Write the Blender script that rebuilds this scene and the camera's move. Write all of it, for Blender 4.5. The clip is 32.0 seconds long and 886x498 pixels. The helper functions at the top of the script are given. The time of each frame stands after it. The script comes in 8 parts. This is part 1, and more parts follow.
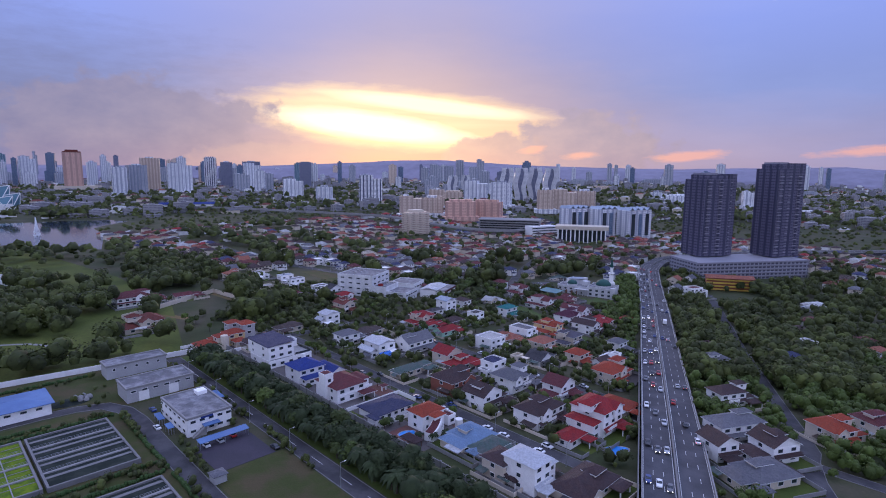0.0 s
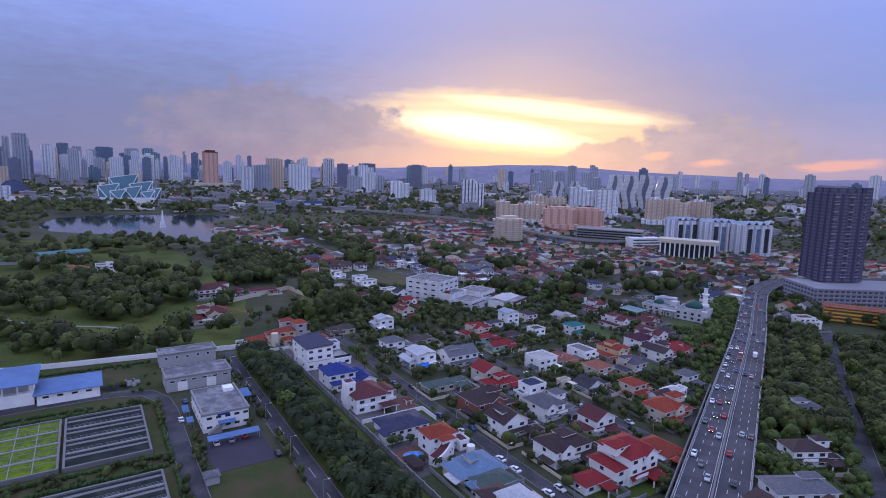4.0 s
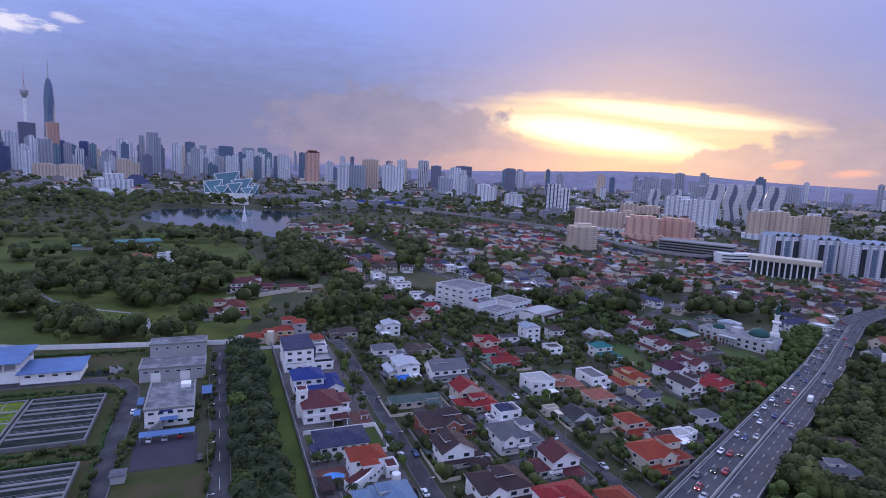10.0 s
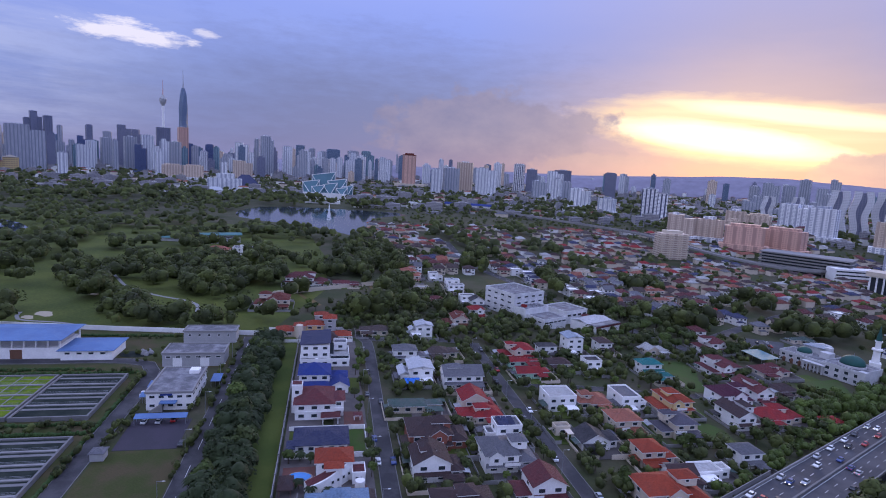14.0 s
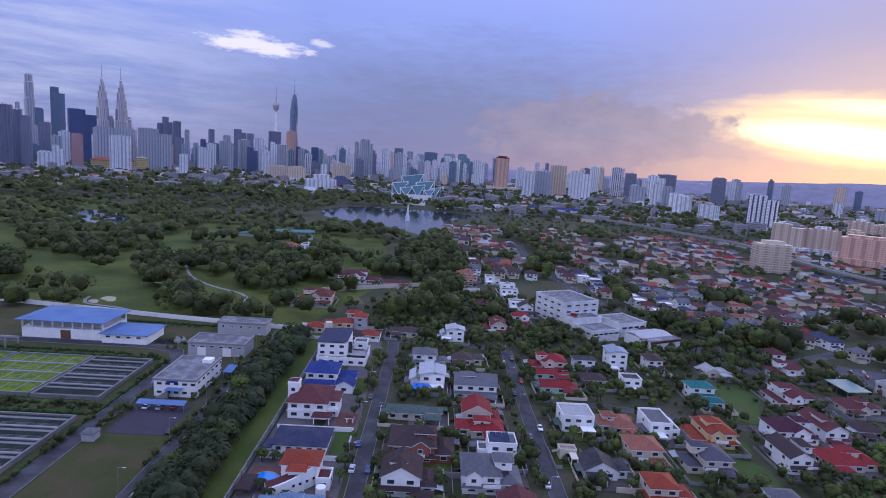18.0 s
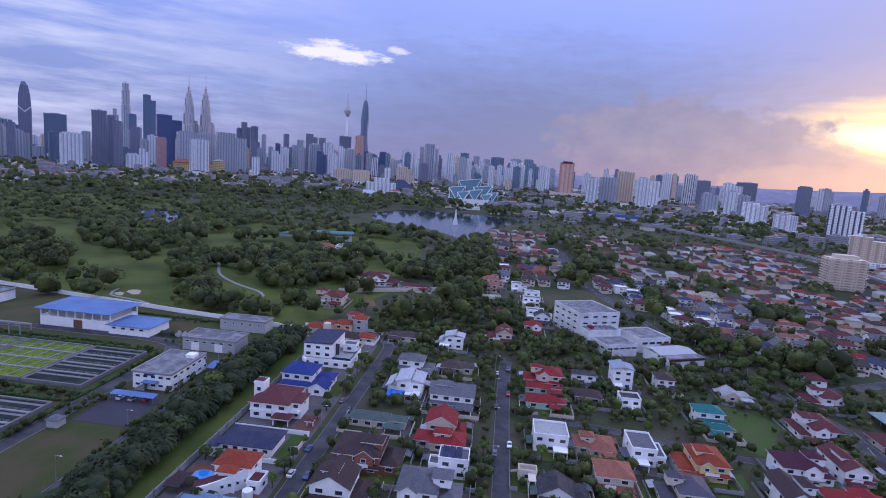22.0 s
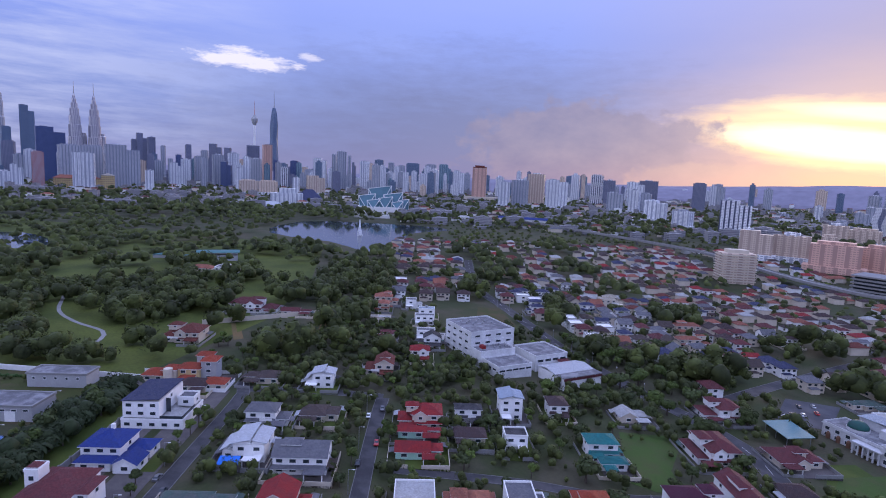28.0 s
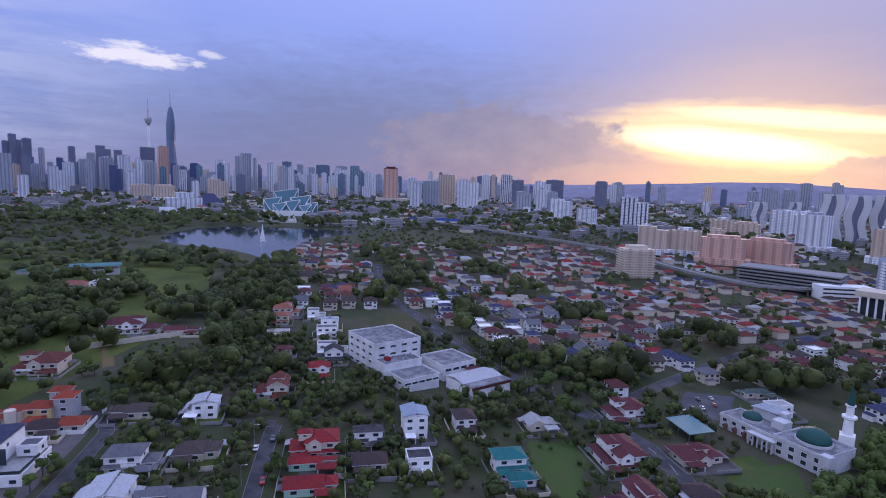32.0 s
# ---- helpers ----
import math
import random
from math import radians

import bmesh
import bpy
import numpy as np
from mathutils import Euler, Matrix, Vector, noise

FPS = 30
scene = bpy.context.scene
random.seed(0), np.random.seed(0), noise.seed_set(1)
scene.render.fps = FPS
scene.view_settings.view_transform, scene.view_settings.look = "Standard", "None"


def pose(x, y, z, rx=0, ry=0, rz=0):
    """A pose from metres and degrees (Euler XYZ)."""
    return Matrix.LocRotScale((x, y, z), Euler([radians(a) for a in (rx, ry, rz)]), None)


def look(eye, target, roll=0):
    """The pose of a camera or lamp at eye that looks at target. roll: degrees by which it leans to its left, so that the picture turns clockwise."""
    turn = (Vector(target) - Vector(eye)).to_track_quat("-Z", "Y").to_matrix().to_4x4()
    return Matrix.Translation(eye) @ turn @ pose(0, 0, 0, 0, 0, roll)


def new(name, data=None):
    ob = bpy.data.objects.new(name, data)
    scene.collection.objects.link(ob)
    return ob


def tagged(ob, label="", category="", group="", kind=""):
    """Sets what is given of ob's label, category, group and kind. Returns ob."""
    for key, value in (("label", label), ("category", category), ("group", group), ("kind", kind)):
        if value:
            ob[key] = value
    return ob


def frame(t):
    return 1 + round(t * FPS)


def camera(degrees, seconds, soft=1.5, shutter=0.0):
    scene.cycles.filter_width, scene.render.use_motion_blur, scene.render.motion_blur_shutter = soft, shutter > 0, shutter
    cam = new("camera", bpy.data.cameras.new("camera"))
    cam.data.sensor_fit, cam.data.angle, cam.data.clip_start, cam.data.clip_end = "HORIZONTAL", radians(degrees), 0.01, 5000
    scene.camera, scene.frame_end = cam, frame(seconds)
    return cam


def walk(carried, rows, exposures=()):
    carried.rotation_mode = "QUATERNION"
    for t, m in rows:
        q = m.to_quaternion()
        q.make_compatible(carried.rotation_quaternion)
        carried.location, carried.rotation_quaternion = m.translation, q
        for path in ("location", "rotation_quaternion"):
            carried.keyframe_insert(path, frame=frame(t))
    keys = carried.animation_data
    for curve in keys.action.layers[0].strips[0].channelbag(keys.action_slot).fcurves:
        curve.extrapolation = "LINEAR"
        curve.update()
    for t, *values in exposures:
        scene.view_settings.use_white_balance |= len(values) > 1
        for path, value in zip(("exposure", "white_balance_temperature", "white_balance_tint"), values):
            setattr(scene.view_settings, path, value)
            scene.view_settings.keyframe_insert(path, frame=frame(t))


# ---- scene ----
cam = camera(76.9, 32.0, soft=1.0)
PATH = [
    (0, (7.053, 14.932, 98.316), (6.928, 16.907, 98.028), 0.4),
    (0.5, (11.077, 17.104, 98.299), (10.908, 19.076, 98.013), 0.6),
    (1, (15.061, 19.322, 98.293), (14.803, 21.285, 98.004), 0.6),
    (1.5, (18.862, 21.662, 98.361), (18.509, 23.61, 98.076), 0.9),
    (2, (22.59, 24.061, 98.49), (22.169, 25.996, 98.207), 1.1),
    (2.5, (26.378, 26.456, 98.652), (25.917, 28.382, 98.37), 1.1),
    (4.5, (42.29, 36.316, 100.159), (41.738, 38.218, 99.879), 1.6),
    (5, (46.168, 39.082, 100.374), (45.566, 40.969, 100.093), 1.6),
    (5.5, (49.967, 41.988, 100.532), (49.321, 43.86, 100.252), 1.8),
    (6, (53.741, 45.019, 100.631), (53.058, 46.877, 100.349), 1.8),
    (6.5, (57.391, 48.209, 100.71), (56.672, 50.054, 100.428), 1.9),
    (7, (61.066, 51.454, 100.757), (60.325, 53.291, 100.476), 2.1),
    (7.5, (64.803, 54.68, 100.757), (64.049, 56.51, 100.475), 2.0),
    (8, (68.615, 57.89, 100.725), (67.849, 59.716, 100.444), 2.2),
    (8.5, (72.455, 61.119, 100.645), (71.683, 62.943, 100.365), 2.4),
    (9, (76.23, 64.418, 100.531), (75.451, 66.239, 100.253), 2.6),
    (9.5, (79.906, 67.833, 100.406), (79.101, 69.642, 100.127), 2.6),
    (10, (83.476, 71.403, 100.272), (82.617, 73.187, 99.991), 2.8),
    (10.5, (87.029, 75.138, 100.115), (86.109, 76.891, 99.832), 2.9),
    (11, (90.616, 78.926, 99.934), (89.642, 80.649, 99.649), 2.9),
    (11.5, (94.218, 82.648, 99.734), (93.201, 84.347, 99.448), 2.9),
    (12, (97.803, 86.42, 99.501), (96.759, 88.102, 99.216), 3.0),
    (12.5, (101.27, 90.235, 99.235), (100.209, 91.906, 98.952), 3.1),
    (13, (104.597, 94.114, 98.937), (103.523, 95.777, 98.655), 3.2),
    (13.5, (107.766, 98.066, 98.646), (106.663, 99.711, 98.363), 3.2),
    (14, (110.78, 102.12, 98.387), (109.612, 103.717, 98.101), 3.3),
    (14.5, (113.662, 106.255, 98.174), (112.428, 107.801, 97.883), 3.3),
    (15, (116.369, 110.394, 98.011), (115.085, 111.899, 97.72), 3.4),
    (15.5, (118.852, 114.594, 97.897), (117.519, 116.055, 97.602), 3.4),
    (17.5, (128.009, 131.634, 97.508), (126.593, 133.015, 97.212), 3.6),
    (18, (130.377, 135.944, 97.509), (128.945, 137.309, 97.214), 3.7),
    (18.5, (132.814, 140.254, 97.559), (131.364, 141.6, 97.266), 3.8),
    (19, (135.269, 144.554, 97.642), (133.802, 145.882, 97.35), 3.9),
    (19.5, (137.785, 148.921, 97.708), (136.303, 150.231, 97.416), 3.9),
    (20, (140.267, 153.273, 97.788), (138.769, 154.566, 97.497), 3.9),
    (20.5, (142.647, 157.607, 97.895), (141.131, 158.879, 97.605), 4.0),
    (21, (144.842, 161.918, 98.021), (143.305, 163.165, 97.73), 4.1),
    (21.5, (146.797, 166.19, 98.155), (145.239, 167.41, 97.862), 4.2),
    (22, (148.429, 170.45, 98.299), (146.837, 171.625, 98.005), 4.2),
    (22.5, (149.667, 174.72, 98.438), (148.035, 175.838, 98.142), 4.3),
    (23, (150.421, 178.925, 98.588), (148.756, 179.994, 98.292), 4.3),
    (23.5, (150.645, 182.933, 98.73), (148.97, 183.984, 98.433), 4.2),
    (24, (150.28, 186.747, 98.872), (148.6, 187.793, 98.576), 4.0),
    (24.5, (149.246, 190.358, 99.042), (147.56, 191.394, 98.749), 3.9),
    (26.5, (142.301, 204.165, 100.574), (140.591, 205.162, 100.287), 3.5),
    (27, (140.223, 207.798, 100.777), (138.544, 208.847, 100.494), 3.1),
    (27.5, (138.025, 211.511, 100.962), (136.454, 212.718, 100.692), 2.9),
    (28, (135.916, 215.16, 101.127), (134.497, 216.547, 100.87), 2.5),
    (28.5, (134.028, 218.599, 101.289), (132.709, 220.081, 101.038), 2.2),
    (29, (132.487, 221.686, 101.442), (131.208, 223.205, 101.198), 2.4),
    (29.5, (131.434, 224.29, 101.534), (130.189, 225.837, 101.29), 2.2),
    (30, (130.722, 226.528, 101.616), (129.499, 228.091, 101.373), 2.1),
    (30.5, (130.239, 228.509, 101.696), (129.025, 230.079, 101.453), 2.0),
    (31, (129.914, 230.327, 101.765), (128.708, 231.904, 101.525), 2.1),
    (31.5, (129.721, 232.056, 101.78), (128.52, 233.637, 101.538), 2.0),
    (32, (129.572, 233.755, 101.785), (128.379, 235.342, 101.543), 1.8),
]
walk(cam, [(t, look(eye, target, roll)) for t, eye, target, roll in PATH], [(0.0, -0.06, 6300, 14), (13.0, -0.05, 6300, 14), (18.0, 0.02, 6300, 14), (22.0, 0.10, 6300, 14), (25.0, 0.15, 6300, 14), (28.0, 0.07, 6300, 14), (32.0, -0.06, 6300, 14)])

# ---- light: an evening sky, its sun low behind cloud ----
world = bpy.data.worlds.new("evening_sky")
scene.world = world
world.use_nodes = True
wn, wl = world.node_tree.nodes, world.node_tree.links
wn.clear()


def sky_node(kind, **inputs):
    n = wn.new(kind)
    for key, value in inputs.items():
        n.inputs[int(key[1:])].default_value = value
    return n


def sky_math(op, a, b=None, clamp=False):
    n = wn.new("ShaderNodeMath")
    n.operation, n.use_clamp = op, clamp
    for i, v in enumerate((a, b)):
        if v is None:
            continue
        if isinstance(v, (int, float)):
            n.inputs[i].default_value = v
        else:
            wl.new(v, n.inputs[i])
    return n.outputs[0]


def sky_ramp(fac, stops):
    n = wn.new("ShaderNodeValToRGB")
    wl.new(fac, n.inputs[0])
    e = n.color_ramp.elements
    while len(e) < len(stops):
        e.new(0.5)
    for el, (p, c) in zip(e, stops):
        el.position, el.color = p, (*c, 1)
    return n.outputs[0]


def sky_mix(fac, a, b, mode="MIX"):
    n = wn.new("ShaderNodeMix")
    n.data_type, n.blend_type = "RGBA", mode
    for slot, v in ((0, fac), (6, a), (7, b)):
        if isinstance(v, (int, float)):
            n.inputs[slot].default_value = v
        elif isinstance(v, tuple):
            n.inputs[slot].default_value = (*v, 1)
        else:
            wl.new(v, n.inputs[slot])
    return n.outputs[2]


coord = wn.new("ShaderNodeTexCoord")
split = wn.new("ShaderNodeSeparateXYZ")
wl.new(coord.outputs["Generated"], split.inputs[0])
sx, sy, sz = split.outputs
elev = sky_math("MULTIPLY", sky_math("ARCSINE", sz), 57.2958)
azim = sky_math("MULTIPLY", sky_math("ARCTAN2", sky_math("MULTIPLY", sx, -1.0), sy), 57.2958)


def sky_noise(az_scale, el_scale, detail, rough, shift=0.0):
    comb = wn.new("ShaderNodeCombineXYZ")
    wl.new(sky_math("MULTIPLY", azim, az_scale), comb.inputs[0])
    wl.new(sky_math("ADD", sky_math("MULTIPLY", elev, el_scale), shift), comb.inputs[1])
    comb.inputs[2].default_value = shift
    n = wn.new("ShaderNodeTexNoise")
    n.inputs["Scale"].default_value, n.inputs["Detail"].default_value, n.inputs["Roughness"].default_value = 1.0, detail, rough
    wl.new(comb.outputs[0], n.inputs["Vector"])
    return n.outputs["Fac"]


band = sky_math("DIVIDE", elev, 60.0, clamp=True)
blue_side = sky_ramp(band, [(0.0, (0.25, 0.26, 0.47)), (0.04, (0.20, 0.24, 0.50)), (0.12, (0.23, 0.30, 0.64)), (0.22, (0.27, 0.36, 0.84)), (0.32, (0.35, 0.44, 0.98)), (0.45, (0.62, 0.74, 1.3)), (0.7, (0.80, 0.98, 1.75)), (1.0, (0.95, 1.12, 1.95))])
warm_side = sky_ramp(band, [(0.0, (0.46, 0.28, 0.32)), (0.05, (0.38, 0.27, 0.37)), (0.13, (0.30, 0.27, 0.44)), (0.22, (0.31, 0.32, 0.58)), (0.32, (0.38, 0.42, 0.78)), (0.45, (0.62, 0.74, 1.3)), (0.7, (0.80, 0.98, 1.75)), (1.0, (0.95, 1.12, 1.95))])
off_sun = sky_math("ABSOLUTE", sky_math("SUBTRACT", azim, 6.0))
warmth = sky_math("SUBTRACT", 1.15, sky_math("DIVIDE", off_sun, 25.0), clamp=True)
sky = sky_mix(warmth, blue_side, warm_side)
# soft cloud cover and the paler, broken cloud of the south-east
soft = sky_noise(0.035, 0.13, 6.0, 0.58)
sky = sky_mix(sky_math("MULTIPLY", sky_math("SUBTRACT", soft, 0.42, clamp=True), 1.1, clamp=True), sky, sky_mix(warmth, (0.36, 0.44, 0.86), (0.46, 0.40, 0.58)))
streak = sky_noise(0.055, 0.38, 7.0, 0.62, 3.3)
far_left = sky_math("DIVIDE", sky_math("SUBTRACT", azim, 60.0), 28.0, clamp=True)
pale = sky_math("MULTIPLY", sky_math("MULTIPLY", sky_math("SUBTRACT", streak, 0.40, clamp=True), 5.0, clamp=True), far_left)
sky = sky_mix(sky_math("MULTIPLY", pale, 0.75), sky, (0.62, 0.66, 0.90))


def break_in_cloud(az, el, half_az, half_el, ragged, gain, slope=0.0, shift=0.0, fine=0.9):
    """How far inside an oval opening of the cloud, with a ragged edge."""
    wob = sky_math("ADD", sky_math("MULTIPLY", sky_math("SUBTRACT", sky_noise(0.09, 0.42, 6.0, 0.6, shift), 0.5), ragged), sky_math("MULTIPLY", sky_math("SUBTRACT", sky_noise(0.5, 1.7, 5.0, 0.65, shift + 0.7), 0.5), ragged * fine))
    a = sky_math("DIVIDE", sky_math("SUBTRACT", azim, az), half_az)
    level = sky_math("ADD", sky_math("SUBTRACT", elev, el), sky_math("MULTIPLY", sky_math("SUBTRACT", azim, az), slope))
    b = sky_math("DIVIDE", level, half_el)
    r = sky_math("SQRT", sky_math("ADD", sky_math("MULTIPLY", a, a), sky_math("MULTIPLY", b, b)))
    return sky_math("MULTIPLY", sky_math("ADD", sky_math("SUBTRACT", 1.0, r), wob), gain, clamp=True)


# a slate bank beside the sunset
bank = break_in_cloud(44.0, 3.5, 30.0, 10.5, 0.7, 1.3, 0.0, 21.0)
sky = sky_mix(sky_math("MULTIPLY", bank, 0.72), sky, (0.165, 0.185, 0.375))
# low sky opposite the sun, out of view, brightened to lift the walls
opposite = sky_math("DIVIDE", sky_math("SUBTRACT", off_sun, 108.0), 35.0, clamp=True)
low_sky = sky_math("SUBTRACT", 1.0, sky_math("DIVIDE", elev, 55.0), clamp=True)
sky = sky_mix(sky_math("MULTIPLY", opposite, low_sky), sky, (0.92, 1.0, 1.45))
halo = break_in_cloud(7.0, 5.0, 26.0, 8.0, 0.5, 0.95, 0.0, 1.0, 0.3)
sky = sky_mix(sky_math("MULTIPLY", halo, 0.45), sky, (0.74, 0.49, 0.44))
dusk = break_in_cloud(-24.0, 1.5, 24.0, 5.5, 0.5, 0.9, 0.0, 19.0, 0.3)
sky = sky_mix(sky_math("MULTIPLY", dusk, 0.45), sky, (0.62, 0.45, 0.52))
# the open sunset: amber rim, pale yellow threads, a white heart
glow = break_in_cloud(7.6, 4.7, 17.5, 3.3, 0.5, 2.8, -0.06, 5.0, 0.4)
thread = sky_math("MULTIPLY", sky_math("SUBTRACT", sky_noise(0.035, 0.75, 4.0, 0.5, 8.0), 0.45, clamp=True), 4.0, clamp=True)
core = break_in_cloud(11.0, 4.1, 11.0, 1.5, 0.5, 1.9, -0.11, 2.0, 0.3)
lower = break_in_cloud(9.5, 2.9, 10.5, 0.55, 0.4, 1.8, -0.10, 24.0, 0.3)
upper = break_in_cloud(4.8, 6.1, 12.5, 0.9, 0.5, 2.0, -0.105, 27.0, 0.3)
sky = sky_mix(sky_math("MULTIPLY", glow, 0.9), sky, (0.95, 0.64, 0.42))
sky = sky_mix(sky_math("MULTIPLY", sky_math("MULTIPLY", glow, thread), 0.7), sky, (1.05, 0.84, 0.56))
sky = sky_mix(sky_math("MULTIPLY", lower, 0.8), sky, (1.15, 0.98, 0.50))
sky = sky_mix(sky_math("MULTIPLY", upper, 0.95), sky, (1.25, 1.1, 0.76))
sky = sky_mix(core, sky, (1.5, 1.38, 1.0))


def heaped(az, el, half_az, half_el, shift, low, high, much=0.9):
    """A heap of cumulus with a knobbly, crisp upper edge."""
    knobs = sky_math("MULTIPLY", sky_math("SUBTRACT", sky_noise(0.33, 0.45, 6.0, 0.55, shift), 0.5), 1.5)
    a = sky_math("DIVIDE", sky_math("SUBTRACT", azim, az), half_az)
    b = sky_math("DIVIDE", sky_math("SUBTRACT", elev, el), half_el)
    r = sky_math("SQRT", sky_math("ADD", sky_math("MULTIPLY", a, a), sky_math("MULTIPLY", b, b)))
    inside = sky_math("MULTIPLY", sky_math("ADD", sky_math("SUBTRACT", 1.0, r), knobs), 4.5, clamp=True)
    tint = sky_math("MULTIPLY", sky_math("SUBTRACT", sky_noise(0.3, 0.5, 5.0, 0.6, shift + 2.0), 0.3), 2.2, clamp=True)
    return sky_mix(sky_math("MULTIPLY", inside, much), sky, sky_mix(tint, low, high))


# heaped cloud in front of both ends of it
sky = heaped(32.5, 3.2, 12.5, 4.8, 31.0, (0.20, 0.20, 0.375), (0.31, 0.275, 0.42), 0.9)
sky = heaped(21.0, 0.3, 8.0, 2.1, 37.0, (0.34, 0.28, 0.39), (0.46, 0.35, 0.43), 0.8)
sky = heaped(-10.5, 1.9, 8.0, 3.6, 41.0, (0.31, 0.28, 0.42), (0.47, 0.37, 0.46), 0.95)
sky = heaped(-1.6, 1.0, 5.6, 2.7, 47.0, (0.38, 0.30, 0.40), (0.56, 0.41, 0.44))
for az, el, wide, high, rag, shift, much in ((65.4, 10.0, 5.6, 0.9, 2.2, 11.0, 0.8), (59.3, 10.7, 1.2, 0.5, 2.0, 12.0, 0.55), (67.3, 16.6, 1.8, 0.6, 1.4, 13.0, 0.85), (86.0, 15.5, 6.0, 0.7, 1.8, 14.0, 0.6), (-31.0, 17.0, 13.0, 2.4, 1.6, 15.0, 0.8)):
    gap = break_in_cloud(az, el, wide, high, rag, 1.9, -0.05, shift)
    sky = sky_mix(sky_math("MULTIPLY", gap, much), sky, (0.98, 0.92, 1.0))
for az, el, wide, high, shift in ((-5.5, 1.9, 1.6, 0.5, 17.0), (-10.0, 1.3, 2.2, 0.45, 18.0), (-19.5, 1.2, 3.4, 0.6, 20.0), (-36.0, 1.8, 8.0, 0.5, 23.0)):
    ember = break_in_cloud(az, el, wide, high, 1.2, 1.8, 0.08, shift)
    sky = sky_mix(sky_math("MULTIPLY", ember, 0.7), sky, (0.95, 0.46, 0.38))
nishita = wn.new("ShaderNodeTexSky")
nishita.sky_type, nishita.sun_disc = "NISHITA", False
nishita.sun_elevation, nishita.sun_rotation = radians(6.0), radians(-9.0)
sky = sky_mix(0.01, sky, nishita.outputs[0], "ADD")
background = wn.new("ShaderNodeBackground")
background.inputs[1].default_value = 1.0
wl.new(sky, background.inputs[0])
wl.new(background.outputs[0], wn.new("ShaderNodeOutputWorld").inputs[0])

sun = new("sun", bpy.data.lights.new("sun", "SUN"))
sun.data.energy, sun.data.angle, sun.data.color = 0.7, radians(14.0), (1.0, 0.78, 0.60)
sun.matrix_world = look((0, 0, 0), (math.sin(radians(9)) * math.cos(radians(9)), -math.cos(radians(9)) * math.cos(radians(9)), -math.sin(radians(9))))

# ---- materials ----
def material(name, color, rough=0.8, vary=0.18, scale=0.25, bump=0.15, fine=6.0, metal=0.0, per_object=0.0, per_island=0.0, second=None, stripes=None, gloss=0.3):
    """A surface with stains (scale), grain (fine) and relief; per_object and per_island shift its brightness piece by piece."""
    m = bpy.data.materials.new(name)
    m.use_nodes = True
    n, l = m.node_tree.nodes, m.node_tree.links
    b = n["Principled BSDF"]
    b.inputs["Roughness"].default_value, b.inputs["Metallic"].default_value = rough, metal
    b.inputs["Specular IOR Level"].default_value = gloss
    tc = n.new("ShaderNodeTexCoord")
    geo_at = n.new("ShaderNodeNewGeometry")
    at = geo_at.outputs["Position"]
    big = n.new("ShaderNodeTexNoise")
    big.inputs["Scale"].default_value, big.inputs["Detail"].default_value, big.inputs["Roughness"].default_value = scale, 5.0, 0.6
    l.new(at, big.inputs["Vector"])
    small = n.new("ShaderNodeTexNoise")
    small.inputs["Scale"].default_value, small.inputs["Detail"].default_value = fine, 3.0
    l.new(at, small.inputs["Vector"])

    def maths(op, x, y):
        k = n.new("ShaderNodeMath")
        k.operation = op
        for i, v in enumerate((x, y)):
            if isinstance(v, (int, float)):
                k.inputs[i].default_value = v
            else:
                l.new(v, k.inputs[i])
        return k.outputs[0]

    def mixed(f, x, y, mode="MIX"):
        k = n.new("ShaderNodeMix")
        k.data_type, k.blend_type = "RGBA", mode
        for i, v in ((0, f), (6, x), (7, y)):
            if isinstance(v, (int, float)):
                k.inputs[i].default_value = v
            elif isinstance(v, tuple):
                k.inputs[i].default_value = (*v, 1)
            else:
                l.new(v, k.inputs[i])
        return k.outputs[2]

    shade = maths("ADD", 1.0 - vary, maths("MULTIPLY", big.outputs["Fac"], vary * 1.4))
    shade = maths("ADD", shade, maths("MULTIPLY", maths("SUBTRACT", small.outputs["Fac"], 0.5), vary * 1.2))
    if per_object:
        info = n.new("ShaderNodeObjectInfo")
        shade = maths("MULTIPLY", shade, maths("ADD", 1.0 - per_object / 2, maths("MULTIPLY", info.outputs["Random"], per_object)))
    if per_island:
        shade = maths("MULTIPLY", shade, maths("ADD", 1.0 - per_island / 2, maths("MULTIPLY", geo_at.outputs["Random Per Island"], per_island)))
    base = color
    if second:
        patch = n.new("ShaderNodeValToRGB")
        patch.color_ramp.elements[0].position, patch.color_ramp.elements[1].position = 0.42, 0.60
        l.new(big.outputs["Fac"], patch.inputs[0])
        base = mixed(patch.outputs[0], color, second)
    rgb = n.new("ShaderNodeCombineXYZ")
    for i in range(3):
        l.new(shade, rgb.inputs[i])
    l.new(mixed(1.0, base, rgb.outputs[0], "MULTIPLY"), b.inputs["Base Color"])
    height = small.outputs["Fac"]
    if stripes:
        wave = n.new("ShaderNodeTexWave")
        wave.bands_direction = stripes[0]
        wave.inputs["Scale"].default_value = stripes[1]
        l.new(tc.outputs["Object"], wave.inputs["Vector"])
        height = maths("ADD", height, maths("MULTIPLY", wave.outputs["Fac"], 2.0))
    bm = n.new("ShaderNodeBump")
    bm.inputs["Strength"].default_value, bm.inputs["Distance"].default_value = bump, 0.1
    l.new(height, bm.inputs["Height"])
    l.new(bm.outputs[0], b.inputs["Normal"])
    return m


